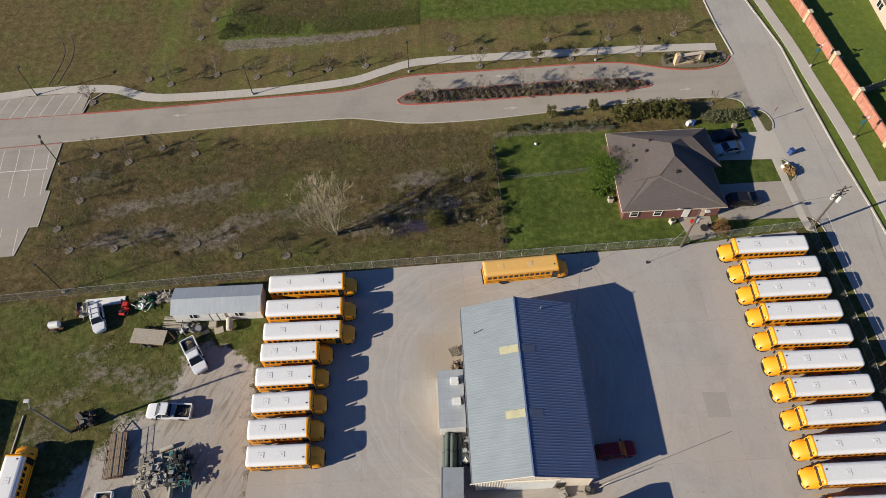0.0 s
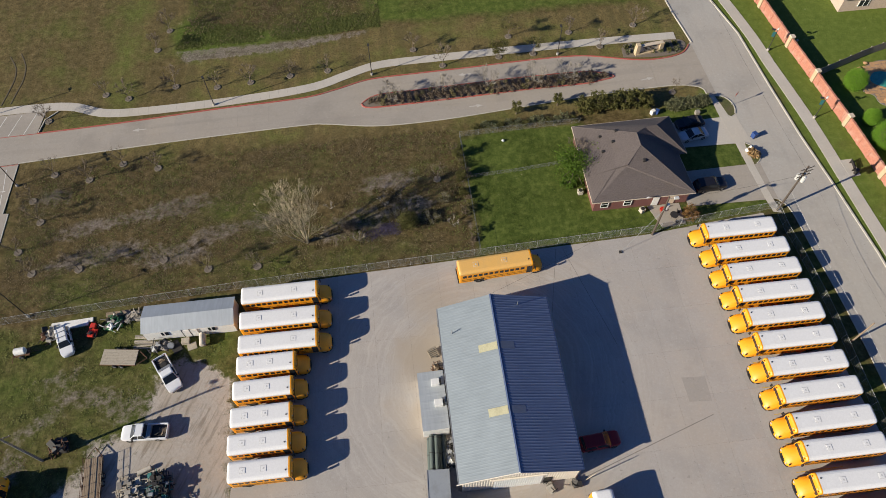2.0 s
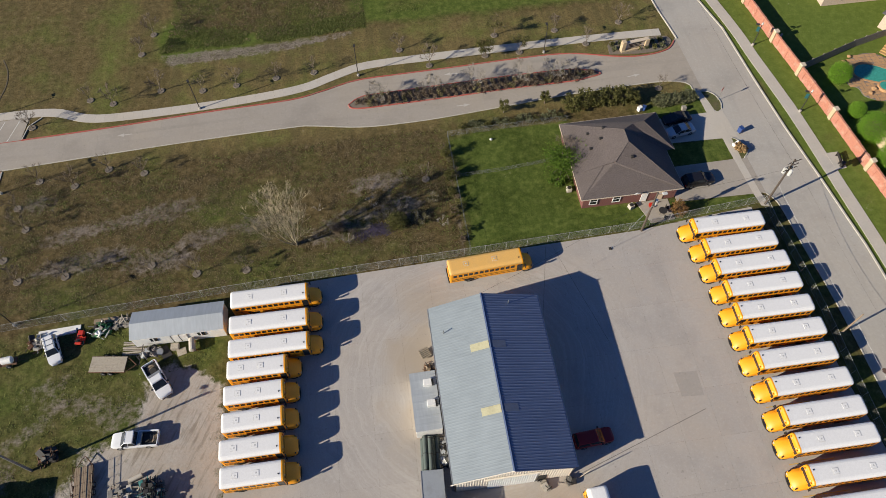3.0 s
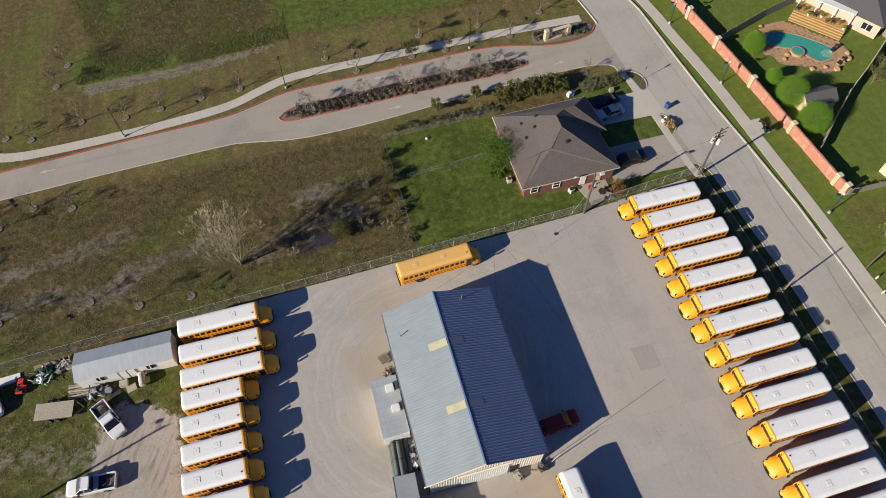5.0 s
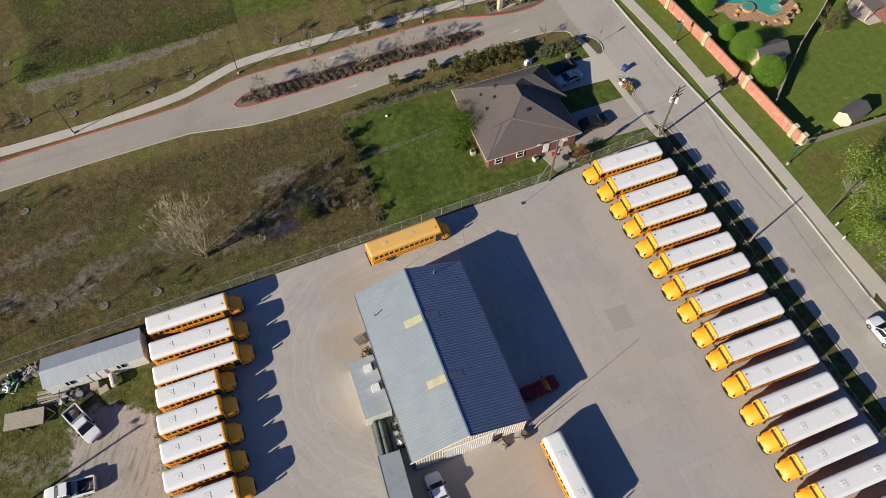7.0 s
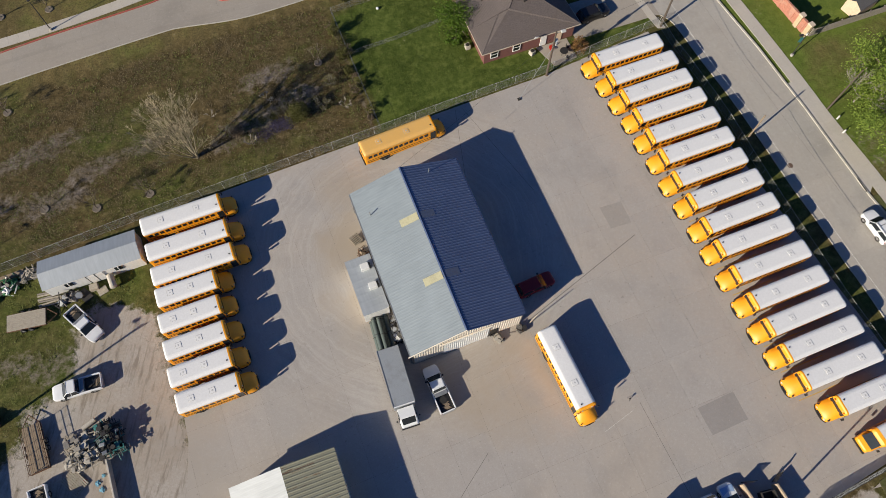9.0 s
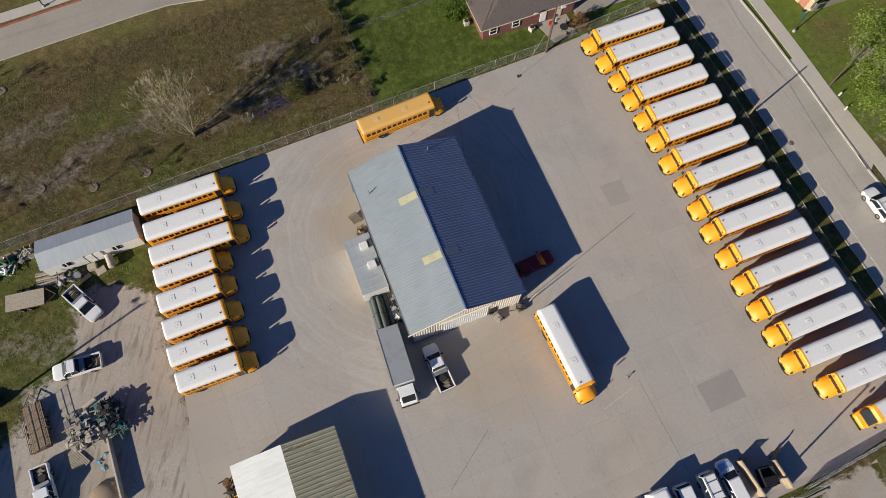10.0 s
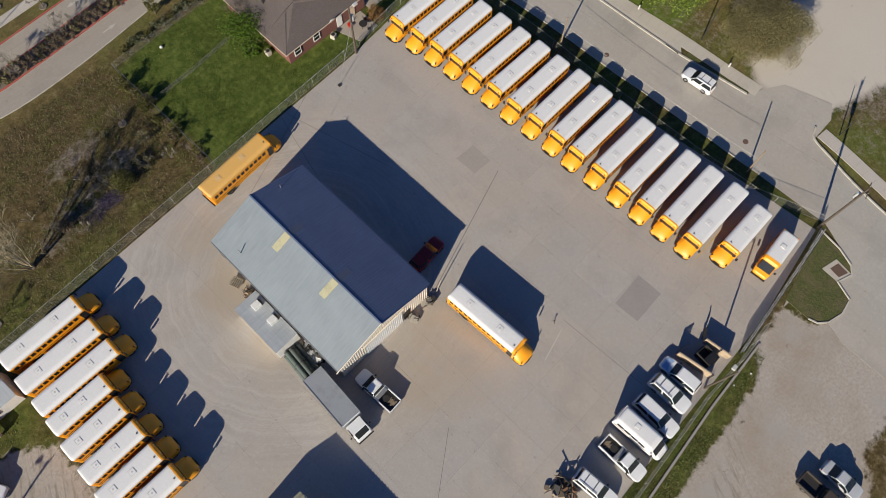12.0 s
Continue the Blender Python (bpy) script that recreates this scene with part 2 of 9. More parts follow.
KERB = paint("kerb_concrete", (0.46, 0.43, 0.37), 0.9, grime=0.5, world_space=True, bump=0.2)
RED_KERB = paint("red_painted_kerb", (0.37, 0.085, 0.065), 0.8, grime=0.5, world_space=True, grime_color=(0.3, 0.26, 0.22))
MARKING = paint("worn_white_marking", (0.62, 0.6, 0.56), 0.8, grime=0.6, scale=4, world_space=True, grime_color=(0.36, 0.33, 0.29))
FAINT_MARKING = paint("faded_white_marking", (0.44, 0.41, 0.37), 0.85, grime=0.6, scale=4, world_space=True, grime_color=(0.34, 0.3, 0.26))
YELLOW_MARKING = paint("worn_yellow_marking", (0.5, 0.33, 0.06), 0.8, grime=0.7, scale=4, world_space=True, grime_color=(0.36, 0.31, 0.25))
TURF = ground_mat()
BUS_YELLOW = paint("school_bus_yellow", (0.85, 0.34, 0.011), 0.46, grime=0.12, spread=0.06)
BUS_WHITE = paint("white_bus_roof", (0.72, 0.715, 0.705), 0.5, grime=0.16, spread=0.05, scale=0.7, grime_color=(0.4, 0.37, 0.33))
BUS_BLACK = paint("black_trim", (0.012, 0.012, 0.013), 0.5, grime=0.2)
BUS_GLASS = glass("dark_window_glass", (0.02, 0.025, 0.03))
RUBBER = paint("tyre_rubber", (0.018, 0.017, 0.016), 0.85, grime=0.4, grime_color=(0.07, 0.06, 0.05))
RIM = paint("wheel_rim", (0.3, 0.3, 0.3), 0.45, 0.5)
STEEL = paint("galvanised_steel", (0.36, 0.37, 0.37), 0.45, 0.6, grime=0.3)
DARK_STEEL = paint("dark_steel", (0.045, 0.042, 0.04), 0.6, 0.4, grime=0.4)
RUSTY = paint("rusty_iron", (0.13, 0.065, 0.035), 0.85, 0.1, spread=0.4, grime=0.4, scale=5)
LAMP_GLASS = glass("headlamp_lens", (0.55, 0.56, 0.55), 0.15)
RED_LENS = glass("red_lens", (0.35, 0.015, 0.01), 0.2)
# one blue sheet in two tones: shade and sunlight put into the colours
SHADED_ROOF = ribbed_metal("shaded_blue_roof_sheet", (0.13, 0.165, 0.256), 0.36, 0.15, 0.3)
SUNLIT_ROOF = ribbed_metal("sunlit_blue_roof_sheet", (0.225, 0.26, 0.285), 0.55, 0.1, 0.3)
GREY_ROOF = ribbed_metal("grey_roof_sheet", (0.40, 0.43, 0.45), 0.5, 0.3, 0.3, "Y")
WHITE_ROOF = ribbed_metal("white_roof_coating", (0.62, 0.635, 0.62), 0.6, 0.0, 0.3)
OLD_ROOF = ribbed_metal("old_rusting_roof_sheet", (0.33, 0.315, 0.215), 0.7, 0.05, 0.3, "X", 0.8)
SKYLIGHT = paint("yellowed_fibreglass_skylight", (0.44, 0.415, 0.27), 0.5, grime=0.4)
CREAM_WALL = ribbed_metal("cream_wall_sheet", (0.66, 0.6, 0.51), 0.6, 0.0, 0.3, "Y")
WHITE_METAL = ribbed_metal("white_wall_sheet", (0.68, 0.68, 0.66), 0.5, 0.0, 0.3, "Y")
BLUE_TRIM = paint("blue_metal_trim", (0.06, 0.09, 0.18), 0.45)
WOOD = paint("weathered_timber", (0.25, 0.19, 0.13), 0.9, spread=0.3, scale=4, grime=0.5)
GREY_WOOD = paint("greyed_timber", (0.24, 0.215, 0.185), 0.9, spread=0.3, scale=4, grime=0.4)
POLE_WOOD = paint("creosoted_pole_timber", (0.085, 0.065, 0.05), 0.9, spread=0.3, scale=3, grime=0.4)
BARK = paint("grey_brown_bark", (0.16, 0.125, 0.09), 0.95, spread=0.3, scale=3)
LEAF = leaf_mat("green_leaves", (0.02, 0.06, 0.006), (0.11, 0.21, 0.02))
LEAF_BRIGHT = leaf_mat("bright_spring_leaves", (0.03, 0.07, 0.008), (0.125, 0.2, 0.024))
LEAF_POOL = leaf_mat("yellow_green_leaves", (0.075, 0.18, 0.012), (0.24, 0.42, 0.045))
LEAF_DULL = leaf_mat("dull_evergreen_leaves", (0.045, 0.05, 0.014), (0.17, 0.16, 0.052))
LEAF_BROWN = leaf_mat("brown_dry_leaves", (0.14, 0.075, 0.025), (0.38, 0.22, 0.09))
GRASS_DRY = leaf_mat("dry_weed_blades", (0.09, 0.07, 0.036), (0.26, 0.205, 0.12))
GRASS_GREEN = leaf_mat("green_weed_blades", (0.07, 0.09, 0.022), (0.19, 0.205, 0.06))
LEAF_OLIVE = leaf_mat("olive_brown_leaves", (0.14, 0.125, 0.058), (0.28, 0.245, 0.12))
TUFT_PURPLE = leaf_mat("blue_purple_blades", (0.05, 0.042, 0.075), (0.13, 0.11, 0.18))
LEAF_STREET = leaf_mat("mid_green_leaves", (0.075, 0.125, 0.018), (0.26, 0.34, 0.06))
LEAF_SAGE = leaf_mat("grey_green_leaves", (0.06, 0.072, 0.032), (0.22, 0.22, 0.12))
LEAF_MEDIAN = leaf_mat("dry_brown_green_leaves", (0.095, 0.074, 0.05), (0.26, 0.2, 0.14))
GRASS_LAWN = leaf_mat("lawn_blades", (0.04, 0.068, 0.01), (0.11, 0.145, 0.028))
FENCE_STEEL = paint("dull_fence_wire", (0.17, 0.175, 0.17), 0.6, 0.1)
FENCE_RAIL = paint("pale_galvanised_rail", (0.5, 0.5, 0.49), 0.6, 0.0, grime=0.2)
GOLD_ROOF = paint("faded_yellow_bus_roof", (0.72, 0.42, 0.12), 0.5, grime=0.25, spread=0.08, grime_color=(0.5, 0.36, 0.18))
PALE_BARK = paint("pale_dry_bark", (0.37, 0.31, 0.2), 0.95, spread=0.25, scale=3, grime=0.1)
TWIG_GREY = paint("grey_twigs", (0.29, 0.26, 0.22), 0.95, spread=0.25, scale=3)
CAR_BROWN = paint("dark_brown_car_paint", (0.06, 0.05, 0.042), 0.35, spread=0.1, grime=0.3)
CAST_PALE = paint("pale_dusty_metal", (0.47, 0.43, 0.36), 0.7, spread=0.2, scale=3, grime=0.4)
PALE_WOOD = paint("pale_dry_timber", (0.38, 0.335, 0.265), 0.9, spread=0.25, scale=4, grime=0.4)
PALE_TEAL = paint("pale_blue_plastic", (0.12, 0.3, 0.4), 0.6)
LEAF_TAN = leaf_mat("tan_dry_leaves", (0.2, 0.12, 0.05), (0.5, 0.34, 0.17))
PINK_BRICK = paint("pink_brick", (0.42, 0.175, 0.12), 0.9, spread=0.4, scale=1.3, grime=0.6, grime_color=(0.5, 0.36, 0.28))
STONE = paint("tan_stone_pillar", (0.5, 0.39, 0.25), 0.9, spread=0.25, scale=5, bump=0.5)
CAP_STONE = paint("pale_cast_stone", (0.55, 0.46, 0.35), 0.9, grime=0.3)
RED_BRICK = paint("red_house_brick", (0.17, 0.068, 0.058), 0.9, spread=0.3, scale=6, bump=0.4)
SHINGLE = paint("brown_asphalt_shingle", (0.108, 0.089, 0.084), 0.95, spread=0.4, scale=0.8, grime=0.25, world_space=True, bump=0.5)
SHINGLE_GREY = paint("grey_asphalt_shingle", (0.09, 0.087, 0.09), 0.95, spread=0.35, scale=3, grime=0.3, world_space=True, bump=0.5)
WHITE_PAINT = paint("white_paint", (0.72, 0.71, 0.68), 0.5, grime=0.2)
CAR_WHITE = paint("white_car_paint", (0.68, 0.69, 0.7), 0.25, spread=0.03, grime=0.08)
CAR_SILVER = paint("silver_car_paint", (0.5, 0.52, 0.54), 0.3, 0.2, spread=0.03, grime=0.02)
CAR_BLACK = paint("black_car_paint", (0.012, 0.012, 0.016), 0.25, spread=0.05, grime=0.0)
CAR_RED = paint("dark_red_car_paint", (0.22, 0.012, 0.014), 0.28, spread=0.05, grime=0.08)
CAR_BLUE = paint("pale_blue_car_paint", (0.3, 0.42, 0.62), 0.28, 0.2, spread=0.05, grime=0.08)
GREY_BOX = paint("grey_box_paint", (0.27, 0.29, 0.31), 0.5, grime=0.3, spread=0.08)
PLASTIC_BLUE = paint("blue_plastic", (0.025, 0.06, 0.2), 0.5)
TEAL = paint("teal_machine_paint", (0.03, 0.16, 0.15), 0.5, grime=0.4, scale=3)
MACHINE_RED = paint("red_machine_paint", (0.5, 0.035, 0.02), 0.45)
MACHINE_GREEN = paint("green_machine_paint", (0.03, 0.13, 0.05), 0.6, grime=0.4, scale=3)
MACHINE_YELLOW = paint("yellow_machine_paint", (0.6, 0.36, 0.02), 0.5, grime=0.3, scale=3)
CAST = paint("dusty_grey_castings", (0.3, 0.275, 0.235), 0.8, 0.2, spread=0.3, scale=4, grime=0.5)
PIPE_GREEN = paint("grey_green_pipe", (0.085, 0.11, 0.1), 0.6, grime=0.3)
MULCH = paint("dry_mulch", (0.17, 0.142, 0.112), 0.98, spread=0.4, scale=6, bump=0.6)
FLAG = paint("terracotta_flagstone", (0.43, 0.255, 0.125), 0.85, spread=0.35, scale=2, grime=0.4)
RUT_SOIL = paint("dark_wet_soil", (0.1, 0.08, 0.048), 0.95, spread=0.3, scale=2, grime=0.4, world_space=True, bump=0.4)
WATER = glass("pool_water", (0.06, 0.34, 0.27), 0.05)
PALE_WATER = glass("shallow_pool_water", (0.2, 0.42, 0.33), 0.06)
HEAP_TAN = paint("tan_gravel_heap", (0.3, 0.225, 0.15), 0.95, spread=0.4, scale=4, bump=0.8)
REFUSE_WALL = paint("stained_tan_block", (0.4, 0.31, 0.215), 0.9, grime=0.5, spread=0.2)
TAN_WALL = paint("tan_rendered_wall", (0.6, 0.46, 0.33), 0.85, grime=0.2)
BEIGE_BRICK = paint("beige_house_brick", (0.5, 0.39, 0.31), 0.9, spread=0.2, scale=5, bump=0.3)
BROWN_SHINGLE = paint("reddish_brown_shingle", (0.17, 0.085, 0.055), 0.95, spread=0.3, scale=3, grime=0.3, world_space=True, bump=0.5)
BANNER = paint("green_banner_cloth", (0.015, 0.11, 0.115), 0.8)


# ---- mesh helpers ----
def link_mesh(name, verts, faces, material, parent=None, label="", smooth=False):
    mesh = bpy.data.meshes.new(name)
    mesh.from_pydata([tuple(v) for v in verts], [], faces)
    mesh.materials.append(material)
    if smooth:
        mesh.shade_smooth()
    ob = new(name, mesh)
    if parent is not None:
        ob.parent = parent
    return tagged(ob, label)


def part(name, bm, material, parent, label="", smooth=False):
    """One bmesh as one mesh object under a thing, a part or (with no parent) on its own."""
    mesh = bpy.data.meshes.new(name)
    bm.normal_update()
    bm.to_mesh(mesh)
    bm.free()
    mesh.materials.append(material)
    if smooth:
        mesh.shade_smooth()
    ob = new(name, mesh)
    if parent is not None:
        ob.parent = parent
    return tagged(ob, label)


def shared(name, mesh, parent, m=None, label=""):
    """A further object on a mesh that alike parts share."""
    ob = new(name, mesh)
    if parent is not None:
        ob.parent = parent
    if m is not None:
        ob.matrix_local = m
    return tagged(ob, label)


def thing(name, label, category, m=None, group="", kind=""):
    ob = new(name)
    ob.empty_display_size = 0.3
    if m is not None:
        ob.matrix_world = m
    return tagged(ob, label, category, group, kind)


def box(bm, x0, x1, y0, y1, z0, z1, bevel=0.0, taper=0.0):
    """A box; taper draws its top in by that much on all sides."""
    t = taper
    vs = [bm.verts.new(p) for p in ((x0, y0, z0), (x1, y0, z0), (x1, y1, z0), (x0, y1, z0), (x0 + t, y0 + t, z1), (x1 - t, y0 + t, z1), (x1 - t, y1 - t, z1), (x0 + t, y1 - t, z1))]
    fs = [bm.faces.new([vs[i] for i in f]) for f in ((3, 2, 1, 0), (4, 5, 6, 7), (0, 1, 5, 4), (1, 2, 6, 5), (2, 3, 7, 6), (3, 0, 4, 7))]
    if bevel:
        edges = list({e for f in fs for e in f.edges})
        bmesh.ops.bevel(bm, geom=edges, offset=bevel, segments=2, affect="EDGES", profile=0.6)
    return bm


def tube(bm, a, b, r0, r1=None, sides=8, caps=True):
    """A tapered round bar from a to b."""
    a, b = Vector(a), Vector(b)
    r1 = r0 if r1 is None else r1
    q = (b - a).to_track_quat("Z", "Y")
    rings = []
    for p, r in ((a, r0), (b, r1)):
        rings.append([bm.verts.new(p + q @ Vector((r * math.cos(k * math.tau / sides), r * math.sin(k * math.tau / sides), 0))) for k in range(sides)])
    for k in range(sides):
        bm.faces.new((rings[0][k], rings[0][(k + 1) % sides], rings[1][(k + 1) % sides], rings[1][k]))
    if caps:
        bm.faces.new(rings[0][::-1])
        bm.faces.new(rings[1])
    return bm


def prism(bm, outline, z0, z1):
    """A flat outline (counter-clockwise) drawn up from z0 to z1."""
    low, high = [bm.verts.new((x, y, z0)) for x, y in outline], [bm.verts.new((x, y, z1)) for x, y in outline]
    n = len(outline)
    bm.faces.new(low[::-1])
    bm.faces.new(high)
    for k in range(n):
        bm.faces.new((low[k], low[(k + 1) % n], high[(k + 1) % n], high[k]))
    return bm


def loft(bm, rings, closed=True, caps=True):
    """Skin over rings of equal length."""
    made = [[bm.verts.new(p) for p in ring] for ring in rings]
    n = len(made[0])
    for a, b in zip(made, made[1:]):
        for k in range(n if closed else n - 1):
            bm.faces.new((a[k], a[(k + 1) % n], b[(k + 1) % n], b[k]))
    if caps and closed:
        bm.faces.new(made[0][::-1])
        bm.faces.new(made[-1])
    return bm


def lump(bm, c, r, squash=0.8, rough=0.25, seed=0):
    """An uneven rounded mass."""
    made = bmesh.ops.create_icosphere(bm, subdivisions=2, radius=1.0)
    for v in made["verts"]:
        k = 1 + rough * noise.noise(v.co * 1.7 + Vector((seed * 3.1, seed, 0)))
        v.co = Vector((c[0] + v.co.x * r * k, c[1] + v.co.y * r * k, c[2] + v.co.z * r * k * squash))
    return bm


def area2(pts):
    return 0.5 * sum(a[0] * b[1] - b[0] * a[1] for a, b in zip(pts, pts[1:] + pts[:1]))


def clip(poly, axis, at, keep_low):
    """The part of a flat outline on one side of a line."""
    out = []
    for a, b in zip(poly, poly[1:] + poly[:1]):
        ina, inb = (a[axis] <= at) == keep_low, (b[axis] <= at) == keep_low
        if ina:
            out.append(a)
        if ina != inb:
            k = (at - a[axis]) / (b[axis] - a[axis])
            out.append((a[0] + k * (b[0] - a[0]), a[1] + k * (b[1] - a[1])))
    return out


def cell(poly, x0, x1, y0, y1):
    for axis, at, low in ((0, x1, True), (0, x0, False), (1, y1, True), (1, y0, False)):
        poly = clip(poly, axis, at, low)
        if len(poly) < 3:
            return []
    return poly


def panels(name, outline, dx, dy, z, material, label, category, gap=0.006, depth=0.12, x_off=0.0, y_off=0.0, piece="slab"):
    """Paving of separate slabs with open joints over a darker bed."""
    base = thing(name, label, category, kind="structure")
    xs, ys = [p[0] for p in outline], [p[1] for p in outline]
    bed = prism(bmesh.new(), outline if area2(outline) > 0 else outline[::-1], z - depth, z - 0.012)
    part("joint_bed", bed, JOINT, base)
    x = min(xs) + x_off - dx
    meshes = {}
    while x < max(xs):
        y = min(ys) + y_off - dy
        while y < max(ys):
            piece_outline = cell(outline, x + gap / 2, x + dx - gap / 2, y + gap / 2, y + dy - gap / 2)
            if len(piece_outline) > 2 and abs(area2(piece_outline)) > 0.15:
                full = len(piece_outline) == 4 and abs(abs(area2(piece_outline)) - (dx - gap) * (dy - gap)) < 1e-4
                if full and "full" in meshes:
                    shared(piece, meshes["full"], base, pose(x, y, 0))
                else:
                    local = [(p[0] - x, p[1] - y) for p in piece_outline]
                    if area2(local) < 0:
                        local = local[::-1]
                    ob = part(piece, prism(bmesh.new(), local, z - depth + 0.02, z), material, base)
                    ob.location = (x, y, 0)
                    if full:
                        meshes["full"] = ob.data
            y += dy
        x += dx
    return base


def offset_line(line, d):
    """A line moved d to its left."""
    out = []
    for k, p in enumerate(line):
        a, b = Vector(line[max(0, k - 1)]), Vector(line[min(len(line) - 1, k + 1)])
        t = (b - a).normalized()
        out.append((p[0] - t.y * d, p[1] + t.x * d))
    return out


def smooth_line(line, n=6):
    """A rounded line through the given points."""
    out = []
    for k in range(len(line) - 1):
        p0, p1, p2, p3 = (Vector(line[min(max(j, 0), len(line) - 1)]) for j in (k - 1, k, k + 1, k + 2))
        for s in range(n):
            t = s / n
            out.append(tuple(0.5 * (2 * p1 + (p2 - p0) * t + (2 * p0 - 5 * p1 + 4 * p2 - p3) * t * t + (3 * p1 - p0 - 3 * p2 + p3) * t**3)))
    return out + [tuple(line[-1])]


def ribbon(name, line, width, z0, z1, material, label, category, closed=False):
    """A raised strip such as a kerb along a line."""
    a, b = offset_line(line, width / 2), offset_line(line, -width / 2)
    bm = bmesh.new()
    rings = [[(p[0], p[1], z0), (p[0], p[1], z1 - 0.02), (p[0] * 0.85 + q[0] * 0.15, p[1] * 0.85 + q[1] * 0.15, z1), (q[0], q[1], z1), (q[0], q[1], z0)] for p, q in zip(a, b)]
    loft(bm, rings)
    bmesh.ops.recalc_face_normals(bm, faces=bm.faces)
    return tagged(part(name, bm, material, None), label, category, kind="structure")


PATCH_PALE = concrete("faint_grey_concrete", (0.335, 0.308, 0.283), (0.34, 0.305, 0.265), 1.0, 0.3)
RUSTY_FLAT = paint("rusty_cover", (0.12, 0.075, 0.055), 0.9, spread=0.3, scale=6)
JOINT = paint("dark_joint_filler", (0.17, 0.15, 0.135), 0.95, world_space=True)

# ---- ground ----
NORTH_FENCE = [(-75, 44.4), (-60, 45.3), (-37, 46.6), (-23.8, 47.3), (-5.8, 48), (6.9, 48.4), (18.1, 48.8), (34.1, 49.3), (44, 50.4), (53.6, 51.2)]
EAST_FENCE = [(53.6, 51.2), (53.6, 47.1), (53.95, 44.2), (54.2, 40.8), (54.45, 37), (54.6, 33), (54.5, 26), (54.5, 22.3), (54.6, 15.3), (54.75, 8.5), (54.9, 4.6), (55.2, 0.8), (55.4, -3), (58.2, -11.2)]
SOUTH_FENCE = [(58.2, -11.2), (51.7, -13.0), (41.8, -14.1), (36.4, -14.4), (30.2, -14.1), (16.6, -14.9), (4, -15.6)]
LOT = [(-22.7, 46.9), (-6, 47.7), (18, 48.5), (34, 49), (44, 50), (51.6, 50.6), (52.3, 43), (53, 31), (54.9, 10), (56.2, -4), (56.8, -11.6), (41.8, -13.5), (36, -13.6), (16.6, -13.9), (13, -14.0), (13, -42), (-28, -42), (-26.4, 8), (-23.9, 18), (-23.0, 33)]
DRIVE_S = smooth_line([(-90, 71.5), (-67.9, 72.8), (-58.3, 73.4), (-41.5, 74.5), (-28.1, 75.2), (-14.6, 75.7), (-11, 75.5), (-3.7, 74.2), (3.5, 74.0), (12.6, 74.5), (31, 76.2), (45, 76.8), (49.3, 76.25), (50.65, 75.4), (50.85, 74.4), (51.5, 73.9), (52.4, 73.7)])
DRIVE_N = smooth_line([(-90, 78), (-72, 78.6), (-56.5, 79.2), (-42.4, 79.9), (-28.7, 80.9), (-14.8, 81.6), (-9.2, 82.8), (-3.6, 84.4), (4, 84.8), (13.6, 85.1), (23.2, 85.5), (32.6, 85.4), (40.8, 83.5), (45.5, 83.1), (49.7, 84.0), (51.8, 86.5)])
ROAD_W_NORTH = [(51.8, 86.5), (50.9, 94.5), (50.0, 105), (47, 135)]
ROAD_W_SOUTH = [(52.4, 73.4), (53.0, 66), (53.6, 53.1), (54.7, 52.6), (55.6, 51.2), (55.95, 49.2), (56.1, 46.9), (56.35, 43), (56.8, 38), (57.1, 33), (57.3, 26.6), (57.4, 21), (57.7, 16.4), (57.85, 9.3), (58.05, 6.7), (58.2, 0), (58.4, -12), (57.0, -15.0), (55.9, -17.3), (54.8, -18.1), (52.8, -17.4), (51.8, -19.7), (49.7, -20), (47.5, -19.4)]
ROAD_E = [(52.4, 135), (57.9, 100), (60.7, 87.5), (61.6, 74.7), (62.5, 64.2), (63.8, 54), (64.5, 47.3), (65.1, 42), (65.4, 36), (65.75, 31), (65.9, 24), (66.2, 16.4), (66.8, 11.5), (67.4, 6.3)]
ROAD_E_SOUTH = [(67.9, -4.2), (67.0, -7.3), (66.0, -11), (64.8, -18), (61.4, -45)]
WALK_N = smooth_line([(-90, 82.4), (-71, 83.9), (-65.7, 84.6), (-56.6, 84.8), (-51.6, 84.3), (-46.3, 82.3), (-38.2, 82), (-24.2, 82.6), (-13, 83.9), (-7.4, 85.9), (-1.6, 87.7), (9, 88.1), (23.5, 88.4), (38.1, 88.5), (51, 88.3)])
FENCED_LAWN = [(10, 48.9), (9.9, 70.3), (29, 70.8), (29, 54.5), (42, 53), (53, 52.9), (53.2, 51.3), (34, 49.4)]
FRONT_LAWN = [(42, 59.4), (52.6, 59.3), (52.3, 63.9), (42, 64)]
CORNER_LAWN = [(42, 68.8), (51.8, 68.8), (51.8, 75.5), (42, 75.5)]
GRID_X = [-3000, -1200, -500, -220] + list(np.arange(-112, 132.1, 1.0)) + [240, 500, 1200, 3000]
GRID_Y = [-3000, -1200, -500, -200, -120] + list(np.arange(-60, 150.1, 1.0)) + [240, 500, 1200, 3000]


